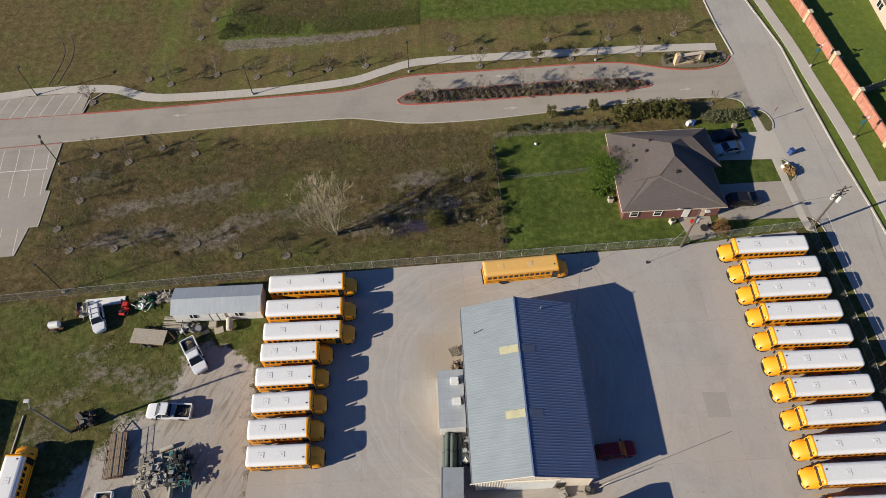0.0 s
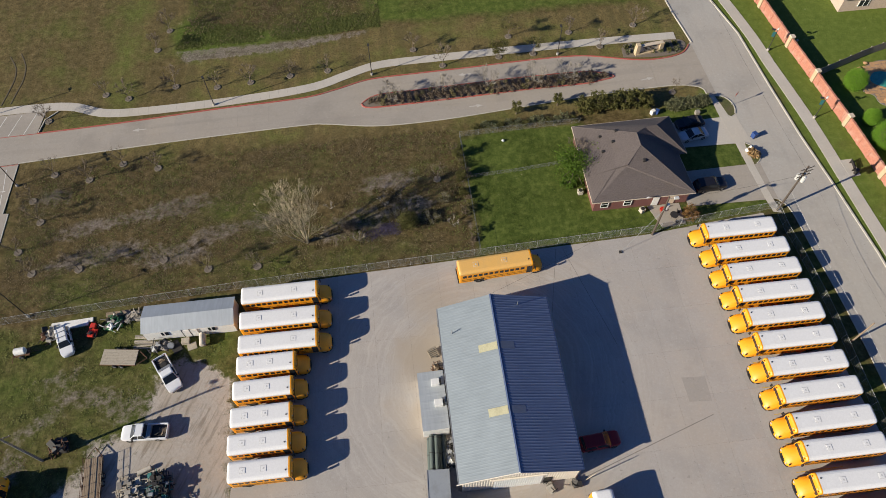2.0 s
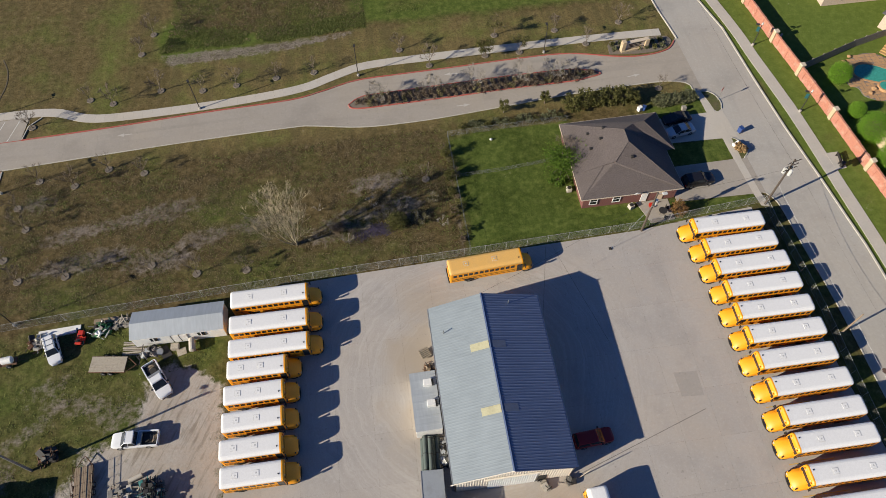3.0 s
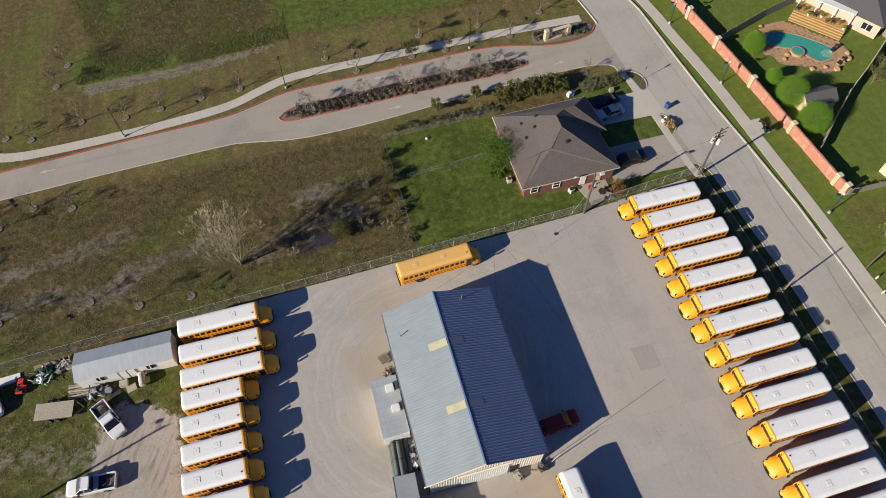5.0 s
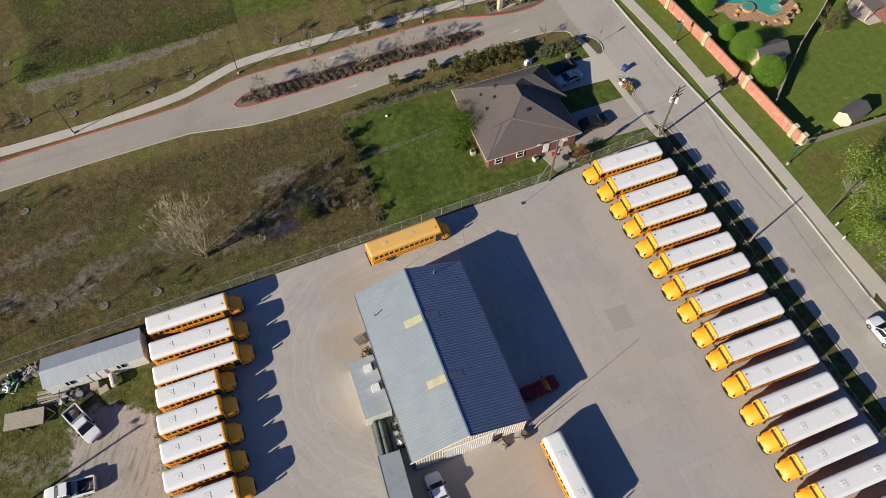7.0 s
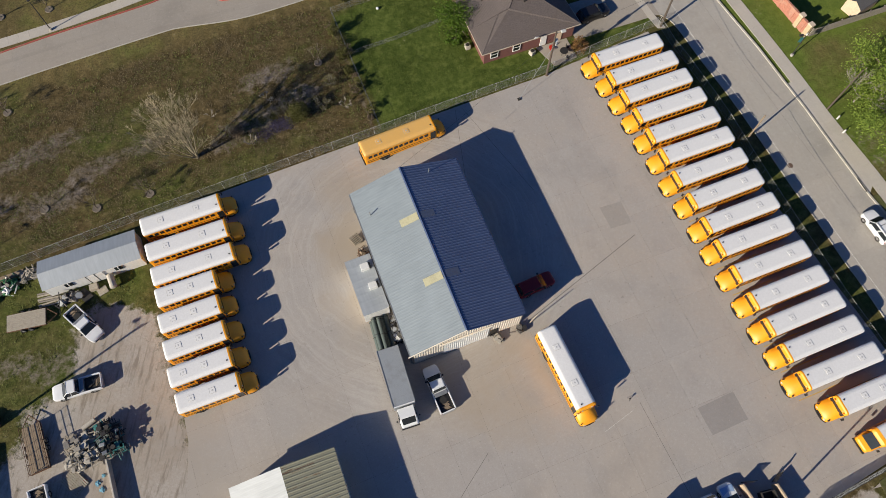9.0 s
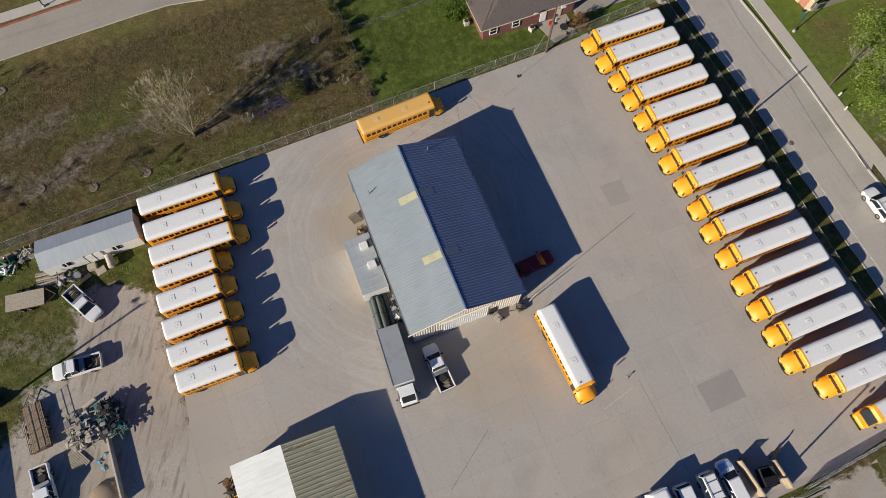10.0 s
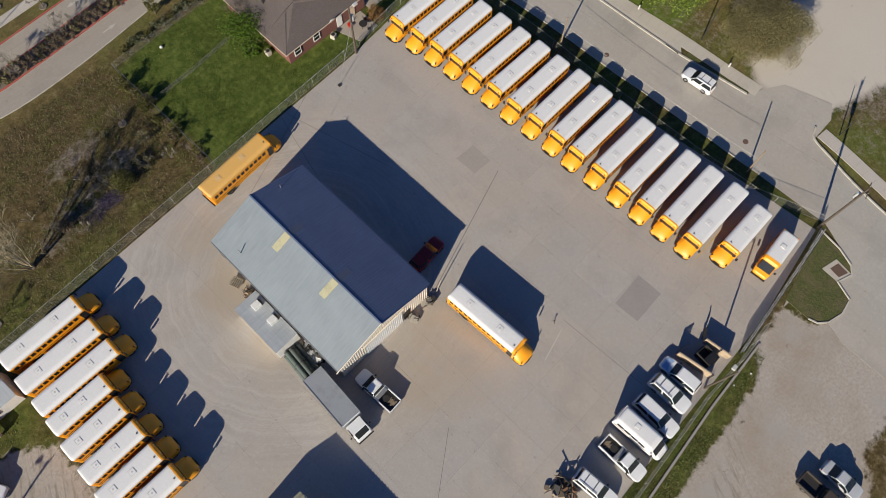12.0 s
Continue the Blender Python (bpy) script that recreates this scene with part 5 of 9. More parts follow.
def patio_things():
    bm = box(bmesh.new(), -0.36, 0.36, -0.36, 0.36, 0, 0.75, 0.04)
    unit = thing("air_conditioner", "white outdoor air-conditioning unit on the lawn", "air conditioner", pose(26.0, 57.3, 0))
    part("casing", bm, CAST_PALE, unit)
    part("fan_guard", tube(bmesh.new(), (0, 0, 0.75), (0, 0, 0.8), 0.3, 0.27, 14), DARK_STEEL, unit)
    other = copy_thing(unit, pose(34.2, 53.0, 0, 0, 0, 20))
    tagged(other, "white outdoor air-conditioning unit beside the brick wall")
    paving = sheet("patio", [(35.2, 53.8), (40, 53.8), (40.0, 50.2), (36.4, 49.9)], 0.03, DRIVE, "small concrete patio at the house", "patio")
    table = thing("garden_table", "dark metal garden table on the patio", "table", pose(38.4, 51.4, 0.03))
    part("tabletop", tube(bmesh.new(), (0, 0, 0.7), (0, 0, 0.74), 0.6, sides=16), DARK_STEEL, table)
    for k in range(4):
        a = k * math.pi / 2 + 0.4
        part("leg", tube(bmesh.new(), (0.4 * math.cos(a), 0.4 * math.sin(a), 0), (0.3 * math.cos(a), 0.3 * math.sin(a), 0.7), 0.025, sides=6), DARK_STEEL, table)
    for k, (x, y, mat) in enumerate(((37.0, 52.6, MACHINE_RED), (39.3, 52.0, DARK_STEEL), (38.6, 50.4, DARK_STEEL))):
        chair = thing("garden_chair", "red plastic garden chair" if mat is MACHINE_RED else "dark metal garden chair", "chair", pose(x, y, 0.03, 0, 0, 70 * k), "chairs on the patio")
        part("seat", box(bmesh.new(), -0.25, 0.25, -0.25, 0.25, 0.4, 0.45, 0.01), mat, chair)
        part("backrest", box(bmesh.new(), -0.25, 0.25, 0.22, 0.27, 0.45, 0.9, 0.01), mat, chair)
        for sx in (-0.22, 0.22):
            for sy in (-0.22, 0.22):
                part("leg", tube(bmesh.new(), (sx, sy, 0), (sx, sy, 0.4), 0.02, sides=5), mat, chair)


patio_things()


def plain_house(name, label, x0, x1, y0, y1, wall, roof, eave=2.9, top=5.4, windows=()):
    house = thing(name, label, "house")
    part("wall", box(bmesh.new(), x0, x1, y0, y1, 0, eave - 0.02), wall, house)
    o = 0.45
    e = [(x0 - o, y0 - o, eave), (x1 + o, y0 - o, eave), (x1 + o, y1 + o, eave), (x0 - o, y1 + o, eave)]
    xm, ym, r = (x0 + x1) / 2, (y0 + y1) / 2, abs((x1 - x0) - (y1 - y0)) / 2
    if x1 - x0 > y1 - y0:
        ra, rb = (xm - r, ym, top), (xm + r, ym, top)
        faces = ((e[0], e[1], rb, ra), (e[1], e[2], rb), (e[2], e[3], ra, rb), (e[3], e[0], ra))
    else:
        ra, rb = (xm, ym - r, top), (xm, ym + r, top)
        faces = ((e[0], e[1], ra), (e[1], e[2], rb, ra), (e[2], e[3], rb), (e[3], e[0], ra, rb))
    for ring in faces:
        pts = [Vector(p) for p in ring]
        bm = loft(bmesh.new(), [[p - Vector((0, 0, 0.12)) for p in pts], pts])
        part("roof_slope", bm, roof, house)
    for x, y, z, dx, dy in windows:
        w = part("window", box(bmesh.new(), x - dx, x + dx, y - dy, y + dy, z, z + 1.1), BUS_GLASS, house)
        bm = bmesh.new()
        along_x = dx > dy
        for k in (-1, 0, 1):
            if along_x:
                box(bm, x + k * dx - 0.05, x + k * dx + 0.05, y - dy - 0.03, y + dy + 0.03, z - 0.05, z + 1.15)
            else:
                box(bm, x - dx - 0.03, x + dx + 0.03, y + k * dy - 0.05, y + k * dy + 0.05, z - 0.05, z + 1.15)
        part("window_frame", bm, WHITE_PAINT, w)
    return house


POOL_HOUSE = plain_house("garden_house", "beige brick house behind the pool terrace", 0.0, 17.0, -12.0, 0.0, BEIGE_BRICK, SHINGLE_GREY, 3.0, 6.0, ((2.0, 0.04, 1.0, 0.9, 0.05), (-0.05, -2.6, 1.0, 0.05, 0.8), (-0.05, -6.0, 1.0, 0.05, 0.7)))
POOL_HOUSE.matrix_world = pose(96.4, 69.5, 0, 0, 0, 122)
plain_house("garden_house", "red brick house with a brown shingle roof", 101.6, 118, 56.0, 68.0, RED_BRICK, SHINGLE, 2.9, 5.6, ((101.55, 66.5, 1.0, 0.05, 0.8), (101.55, 58.0, 1.0, 0.05, 0.7)))


def house_porch():
    """A shed-roofed porch on posts over a pale patio slab."""
    sheet("patio", [(97.7, 62.6), (98.9, 59.4), (101.5, 59.4), (101.5, 65.6), (99.0, 65.6)], 0.04, WALKWAY, "pale concrete patio before the red brick house", "patio")
    porch = thing("porch_roof", "brown shingled porch roof on timber posts", "porch")
    pts = [Vector(p) for p in ((98.6, 60.2, 2.4), (101.7, 60.2, 2.95), (101.7, 65.4, 2.95), (98.6, 65.4, 2.4))]
    part("slope", loft(bmesh.new(), [[p - Vector((0, 0, 0.12)) for p in pts], pts]), SHINGLE, porch)
    for y in (60.5, 62.8, 65.1):
        part("post", box(bmesh.new(), 98.75, 98.9, y - 0.08, y + 0.08, 0.04, 2.3), CAP_STONE, porch)


house_porch()
plain_house("roadside_house", "pale house with a reddish brown shingle roof", 81.0, 92, 15.0, 25.5, TAN_WALL, BROWN_SHINGLE, 2.8, 5.0, ((80.95, 19, 1.0, 0.05, 0.7),))
plain_house("far_house", "tan house at the far meadow fence", 26.5, 41, 117.5, 128, TAN_WALL, SHINGLE, 2.9, 5.4, ((30, 117.45, 1.0, 0.7, 0.05), (36, 117.45, 1.0, 0.7, 0.05)))
plain_house("garden_house", "tan brick house behind the long wall", 80.0, 96, 90.5, 103, BEIGE_BRICK, SHINGLE, 3.0, 6.0, ((79.95, 95, 1.0, 0.05, 0.9), (84, 90.45, 1.0, 0.9, 0.05)))
garden_roofs("garden_shed", "cream garden shed with grey shingle roof among trees", 75.0, 80.2, 57.0, 60.2, 2.2, 3.4, "X", (SHINGLE_GREY, SHINGLE_GREY), TAN_WALL, 0.2, 0.5, (0.0, 0.0))
SMALL_SHED = garden_roofs("garden_shed", "small cream garden shed with a grey roof", 80.4, 84.7, 42.1, 44.6, 2.0, 2.75, "X", (SHINGLE_GREY, SHINGLE_GREY), TAN_WALL, 0.12, 0.5, (0.0, 0.0))
SMALL_SHED.matrix_world = Matrix.Translation((82.4, 43.6, 0)) @ pose(0, 0, 0, 0, 0, 14) @ Matrix.Translation((-82.4, -43.6, 0))


def pool_terrace():
    terrace = smooth_line([(79.0, 77.1), (81.9, 78.1), (84.5, 77.3), (87.5, 73.6), (90.2, 70.4), (90.6, 68.1), (89.2, 66.1), (84.8, 64.3), (82.9, 65.3), (82.0, 66.8), (79.4, 67.7), (77.8, 68.9), (77.6, 70.6), (76.3, 71.7), (77.0, 74.5), (79.0, 77.1)], 4)[:-1]
    pool = smooth_line([(78.6, 74.4), (79.8, 75.5), (82.0, 75.3), (84.7, 73.4), (87.7, 70.2), (88.1, 69.0), (87.4, 67.8), (86.0, 67.2), (84.4, 67.3), (83.4, 68.9), (82.8, 70.9), (81.4, 71.4), (79.1, 72.6), (78.4, 73.6), (78.6, 74.4)], 3)[:-1]
    if area2(terrace) < 0:
        terrace = terrace[::-1]
    base = thing("pool_terrace", "terracotta flagstone terrace round the pool", "terrace", kind="structure")
    part("terrace_bed", prism(bmesh.new(), terrace, -0.05, 0.045), JOINT, base)
    x = 75.0
    while x < 92:
        y = 62.5
        while y < 79.5:
            j = 0.16
            quad = [(x + 0.04 + j * noise.noise(Vector((x, y, 1))), y + 0.04 + j * noise.noise(Vector((x, y, 2)))), (x + 0.66 + j * noise.noise(Vector((x, y, 3))), y + 0.04), (x + 0.66, y + 0.66 + j * noise.noise(Vector((x, y, 4)))), (x + 0.04, y + 0.66)]
            def hit(outline, p):
                return inside(outline, np.array([p[0]]), np.array([p[1]]), 0.01)[0] > 0.5
            centre = (x + 0.35, y + 0.35)
            if hit(terrace, centre) and not any(hit(pool, p) for p in quad + [centre]):
                part("flagstone", prism(bmesh.new(), quad, 0.04, 0.07 + 0.015 * noise.noise(Vector((x, y, 7)))), FLAG, base)
            y += 0.7
        x += 0.7
    if area2(pool) < 0:
        pool = pool[::-1]
    basin = thing("swimming_pool", "freeform swimming pool with turquoise water", "pool")
    part("water", prism(bmesh.new(), pool, -0.02, 0.09), WATER, basin, "turquoise water")
    part("shallow_ledge", prism(bmesh.new(), [(86.7 + 1.15 * math.cos(a * 0.35), 68.5 + 0.95 * math.sin(a * 0.35)) for a in range(18)], 0.0, 0.094), PALE_WATER, basin, "pale shallow ledge of the pool")
    edge = pool + pool[:1]
    a, b = offset_line(edge, 0.0), offset_line(edge, -0.35)
    bm = bmesh.new()
    loft(bm, [[(p[0], p[1], 0.03), (p[0], p[1], 0.13), (q[0], q[1], 0.13), (q[0], q[1], 0.03)] for p, q in zip(a, b)], caps=False)
    bmesh.ops.recalc_face_normals(bm, faces=bm.faces)
    part("coping", bm, FLAG, basin, "brown stone coping")
    spa = thing("spa_tub", "small round spa tub beside the pool", "spa", pose(81.9, 70.1, 0.05))
    part("rim", tube(bmesh.new(), (0, 0, 0), (0, 0, 0.4), 1.25, 1.2, 20), FLAG, spa)
    part("water", tube(bmesh.new(), (0, 0, 0.35), (0, 0, 0.42), 0.95, 0.95, 20), WATER, spa)
    k = 0
    for x, y in ((77.4, 74.8), (77.6, 76.2), (79.2, 77.6), (90.0, 67.6), (89.4, 66.4), (79.0, 69.2), (82.2, 65.9), (86.2, 64.7), (84.6, 65.6), (80.0, 70.0), (88.0, 66.2)):
        k += 1
        tagged(part("boulder", lump(bmesh.new(), (x, y, 0.2), 0.36 + 0.1 * (k % 3), 0.6, 0.5, k), FLAG, None), "brown landscaping boulder beside the pool", "boulder", "boulders round the pool")
    # timber steps and pergola against the house
    deck = thing("timber_deck", "honey-coloured timber deck with steps", "deck")
    for k in range(4):
        ob = part("step", box(bmesh.new(), -4.6, 4.6, k * 0.5, k * 0.5 + 0.46, 0.02, 0.18 + k * 0.17, 0.01), HONEY_WOOD, deck)
        ob.matrix_local = pose(87.6, 74.3, 0, 0, 0, -51)
    ob = part("platform", box(bmesh.new(), -4.6, 4.6, 2.0, 6.5, 0.02, 0.8), HONEY_WOOD, deck)
    ob.matrix_local = pose(87.6, 74.3, 0, 0, 0, -51)
    pergola = thing("patio_cover", "white patio cover on posts", "pergola", pose(87.6, 74.3, 0, 0, 0, -51))
    part("cover", box(bmesh.new(), -4.8, 4.8, 3.4, 6.4, 3.1, 3.25, 0.02), WHITE_METAL, pergola)
    for x in (-4.5, -1.5, 1.5, 4.5):
        part("post", box(bmesh.new(), x - 0.08, x + 0.08, 3.6, 3.76, 0.8, 3.1), WHITE_PAINT, pergola)
        part("beam", box(bmesh.new(), x - 0.06, x + 0.06, 3.0, 3.4, 3.08, 3.22), WHITE_PAINT, pergola)
    for k in range(9):
        x, y = -4.2 + k * 1.05, 2.6 + 0.5 * math.sin(k * 2.1)
        pot = thing("patio_chair" if k % 3 == 0 else "flower_pot", "dark patio chair on the deck" if k % 3 == 0 else "potted plant on the deck", "chair" if k % 3 == 0 else "plant pot", pose(87.6, 74.3, 0.8, 0, 0, -51) @ pose(x, y, 0))
        if k % 3 == 0:
            part("seat", box(bmesh.new(), -0.28, 0.28, -0.28, 0.28, 0.35, 0.43, 0.03), DARK_STEEL, pot)
            part("backrest", box(bmesh.new(), -0.28, 0.28, 0.24, 0.3, 0.43, 0.95, 0.03), DARK_STEEL, pot)
            for sx in (-0.24, 0.24):
                part("leg", box(bmesh.new(), sx - 0.03, sx + 0.03, -0.26, 0.26, 0, 0.35), DARK_STEEL, pot)
        else:
            part("pot", tube(bmesh.new(), (0, 0, 0), (0, 0, 0.4), 0.17, 0.24, 12), MACHINE_RED if k % 2 else WHITE_PAINT, pot)
            part("foliage", lump(bmesh.new(), (0, 0, 0.6), 0.32, 0.9, 0.6, k), LEAF, pot)
    for x, y in ((88.2, 69.0), (87.6, 66.0)):
        lounger = thing("sun_lounger", "dark sun lounger beside the pool", "lounger", pose(x, y, 0.08, 0, 0, 25), "sun loungers")
        part("mattress", box(bmesh.new(), -0.9, 0.4, -0.3, 0.3, 0.3, 0.4, 0.03), DARK_STEEL, lounger)
        part("backrest", box(bmesh.new(), 0.4, 0.95, -0.3, 0.3, 0.36, 0.72, 0.03), DARK_STEEL, lounger)
        for sx in (-0.8, 0.7):
            part("leg", box(bmesh.new(), sx - 0.04, sx + 0.04, -0.28, 0.28, 0, 0.3), STEEL, lounger)


HONEY_WOOD = paint("honey_timber", (0.42, 0.26, 0.1), 0.7, spread=0.25, scale=3)
pool_terrace()

# ---- vehicles ----
def panel(bm, quad, out):
    """A thin pane over a quad, a little proud of it."""
    pts = [Vector(p) for p in quad]
    n = (pts[1] - pts[0]).cross(pts[3] - pts[0]).normalized()
    mid = sum(pts, Vector()) / 4
    if n.dot(mid - out) < 0:
        n = -n
        pts = pts[::-1]
    inset = [mid + (p - mid) * 0.9 for p in pts]
    loft(bm, [[p - n * 0.03 for p in inset], [p + n * 0.012 for p in inset]])
    return bm


def make_vehicle(name, label, kind, paint_mat, length, width, height, m, rack=False, hood_mat=None, load=False, group=""):
    """A road vehicle with its front towards +x and its origin on the ground under its middle."""
    car = thing(name, label, {"pickup": "pickup truck", "sedan": "car", "suv": "car", "van": "van"}[kind], m, group)
    h, w, belt = length / 2, width / 2, height * (0.62 if kind in ("sedan", "suv") else 0.56)
    hood_z = belt * (0.93 if kind != "van" else 0.98)
    if kind == "sedan":
        cab = (-h * 0.72, -h * 0.36, h * 0.1, h * 0.5)
    elif kind == "suv":
        cab = (-h * 0.97, -h * 0.88, h * 0.14, h * 0.46)
    elif kind == "van":
        cab = (-h * 0.98, -h * 0.95, h * 0.42, h * 0.66)
    else:
        cab = (-h * 0.12, -h * 0.06, h * 0.3, h * 0.56)
    rows = []
    bed_floor = 0.62
    for x, k, z in ((-h, 0.78, belt * 0.88), (-h + 0.06, 0.9, belt * 0.96), (-h + 0.2, 0.97, belt), (cab[0], 1.0, belt), (cab[3], 1.0, belt), (h * 0.74, 0.98, hood_z), (h - 0.36, 0.94, hood_z * 0.97), (h - 0.17, 0.86, hood_z * 0.91), (h - 0.05, 0.73, hood_z * 0.82), (h, 0.55, hood_z * 0.7)):
        if kind == "pickup" and x < cab[0] - 0.01:
            z = bed_floor
        rows.append([(x, -w * k * 0.95, 0.26), (x, -w * k, 0.46), (x, -w * k, z * 0.8), (x, -w * k * 0.93, z), (x, 0, z + 0.03), (x, w * k * 0.93, z), (x, w * k, z * 0.8), (x, w * k, 0.46), (x, w * k * 0.95, 0.26)])
    if kind == "pickup":
        front = [[(cab[0] - 0.02, p[1], p[2]) for p in rows[3]]]
        rear = rows[:3] + [[(cab[0] - 0.03, -w * 0.95, 0.26), (cab[0] - 0.03, -w, 0.46), (cab[0] - 0.03, -w, bed_floor * 0.8), (cab[0] - 0.03, -w * 0.93, bed_floor), (cab[0] - 0.03, 0, bed_floor + 0.03), (cab[0] - 0.03, w * 0.93, bed_floor), (cab[0] - 0.03, w, bed_floor * 0.8), (cab[0] - 0.03, w, 0.46), (cab[0] - 0.03, w * 0.95, 0.26)]]
        bm = loft(bmesh.new(), rear)
        bmesh.ops.recalc_face_normals(bm, faces=bm.faces)
        part("bed_floor", bm, DARK_STEEL, car)
        bm = loft(bmesh.new(), front + rows[4:])
        bmesh.ops.recalc_face_normals(bm, faces=bm.faces)
        body = part("body", bm, paint_mat, car)
        for s in (-1, 1):
            bm = box(bmesh.new(), -h + 0.02, cab[0] - 0.04, min(s * w * 0.84, s * w * 1.0), max(s * w * 0.84, s * w), 0.45, belt + 0.02, 0.04)
            part("bed_side", bm, paint_mat, car)
        part("tailgate", box(bmesh.new(), -h - 0.02, -h + 0.08, -w * 0.83, w * 0.83, 0.5, belt + 0.01, 0.02), paint_mat, car)
        part("bed_bulkhead", box(bmesh.new(), cab[0] - 0.12, cab[0] - 0.04, -w * 0.83, w * 0.83, 0.5, belt + 0.05, 0.02), paint_mat, car)
        if load:
            part("spare_wheel", tube(bmesh.new(), (-h * 0.5, 0.05, bed_floor), (-h * 0.5, 0.05, bed_floor + 0.28), 0.42, sides=14), RUBBER, car, "spare wheel lying in the bed")
            for k in range(7):
                bm = bmesh.new()
                box(bm, -h * 0.9 + k * 0.12, -h * 0.9 + k * 0.12 + 0.1, -0.5 + 0.1 * (k % 3), 0.1 + 0.12 * (k % 4), bed_floor, bed_floor + 0.1 + 0.05 * (k % 3))
                part("timber_board", bm, WOOD, car)
            part("tool_box", box(bmesh.new(), cab[0] - 0.55, cab[0] - 0.15, -w * 0.8, w * 0.8, bed_floor + 0.1, belt + 0.1, 0.03), STEEL, car)
    else:
        bm = loft(bmesh.new(), rows)
        bmesh.ops.recalc_face_normals(bm, faces=bm.faces)
        body = part("body", bm, paint_mat, car)
    if hood_mat is not None:
        part("bonnet", box(bmesh.new(), cab[3] - 0.05, h - 0.3, -w * 0.8, w * 0.8, hood_z - 0.05, hood_z + 0.05, 0.03), hood_mat, car)
    # cabin
    low, top = belt - 0.02, height
    kt = 0.8 if kind != "van" else 0.88
    base = [(cab[0], -w * 0.93, low), (cab[3], -w * 0.93, low), (cab[3], w * 0.93, low), (cab[0], w * 0.93, low)]
    roof = [(cab[1], -w * kt, top - 0.05), (cab[2], -w * kt, top - 0.05), (cab[2], w * kt, top - 0.05), (cab[1], w * kt, top - 0.05)]
    bm = loft(bmesh.new(), [base, roof, [(x * 0.96 + (cab[1] + cab[2]) * 0.02, y * 0.9, top) for x, y, z in roof]])
    bmesh.ops.recalc_face_normals(bm, faces=bm.faces)
    bmesh.ops.bevel(bm, geom=[e for e in bm.edges if max(v.co.z for v in e.verts) > low + 0.05], offset=0.16 if kind == "van" else 0.09, segments=3, affect="EDGES", profile=0.5)
    part("cabin", bm, paint_mat, car)
    body.data.shade_smooth()
    body.data.set_sharp_from_angle(angle=radians(38))
    middle = Vector(((cab[0] + cab[3]) / 2, 0, (low + top) / 2))
    part("windscreen", panel(bmesh.new(), (base[1], base[2], roof[2], roof[1]), middle), BUS_GLASS, car)
    part("rear_window", panel(bmesh.new(), (base[3], base[0], roof[0], roof[3]), middle), BUS_GLASS, car)
    for s, (a, b, c, d) in ((-1, (base[0], base[1], roof[1], roof[0])), (1, (base[2], base[3], roof[3], roof[2]))):
        n = 1 if kind == "pickup" and length < 5.6 else 2 if kind != "van" else 3
        a, b, c, d = (Vector(p) for p in (a, b, c, d))
        for k in range(n):
            q = (a.lerp(b, k / n), a.lerp(b, (k + 1) / n), d.lerp(c, (k + 1) / n), d.lerp(c, k / n))
            part("side_window", panel(bmesh.new(), q, middle), BUS_GLASS, car)
        part("door_mirror", box(bmesh.new(), cab[3] - 0.5, cab[3] - 0.3, min(s * w * 0.95, s * (w + 0.18)), max(s * w * 0.95, s * (w + 0.18)), belt, belt + 0.16, 0.03), BUS_BLACK, car)
        part("headlight", box(bmesh.new(), h - 0.3, h - 0.09, s * w * 0.66 - 0.16, s * w * 0.66 + 0.16, hood_z * 0.66, hood_z * 0.82, 0.03), LAMP_GLASS, car)
        part("tail_light", box(bmesh.new(), -h - 0.02, -h + 0.1, s * w * 0.78 - 0.09, s * w * 0.78 + 0.09, belt * 0.7, belt * 0.9, 0.02), RED_LENS, car)
        r = 0.33 if kind == "sedan" else 0.38
        for x in (-h * 0.6, h * 0.62):
            wheel(car, x, s * (w - 0.1), r, 0.24)
        if rack:
            bm = tube(bmesh.new(), (cab[1] + 0.2, s * w * 0.66, top + 0.08), (cab[2] - 0.1, s * w * 0.66, top + 0.08), 0.025, sides=6)
            for x in (cab[1] + 0.25, cab[2] - 0.15):
                tube(bm, (x, s * w * 0.66, top - 0.02), (x, s * w * 0.66, top + 0.08), 0.02, sides=5)
            part("roof_rail", bm, BUS_BLACK, car)
    if rack:
        for x in (cab[1] + 0.7, cab[2] - 0.6):
            part("roof_bar", tube(bmesh.new(), (x, -w * 0.66, top + 0.08), (x, w * 0.66, top + 0.08), 0.03, sides=6), BUS_BLACK, car)
    part("front_bumper", box(bmesh.new(), h - 0.22, h + 0.02, -w * 0.66, w * 0.66, 0.3, 0.52, 0.04), BUS_BLACK if kind in ("pickup",) else paint_mat, car)
    part("rear_bumper", box(bmesh.new(), -h - 0.08, -h + 0.08, -w * 0.88, w * 0.88, 0.32, 0.54, 0.04), STEEL if kind == "pickup" else paint_mat, car)
    return car


make_vehicle("sedan", "silver saloon car on the house driveway", "sedan", CAR_SILVER, 4.5, 1.8, 1.42, pose(45.7, 65.7, 0.03, 0, 0, 188))
make_vehicle("sedan", "black saloon car in the shade of the house", "sedan", CAR_BLACK, 4.5, 1.8, 1.42, pose(45.9, 68.2, 0.03, 0, 0, 186))
make_vehicle("people_carrier", "black people carrier on the house driveway", "suv", CAR_BLACK, 4.8, 1.9, 1.72, pose(45.3, 56.0, 0.03, 0, 0, 4))
make_vehicle("estate_car", "dark red car in the workshop's shade", "suv", CAR_RED, 4.8, 1.9, 1.55, pose(20.2, 20.8, 0.025, 0, 0, 4))
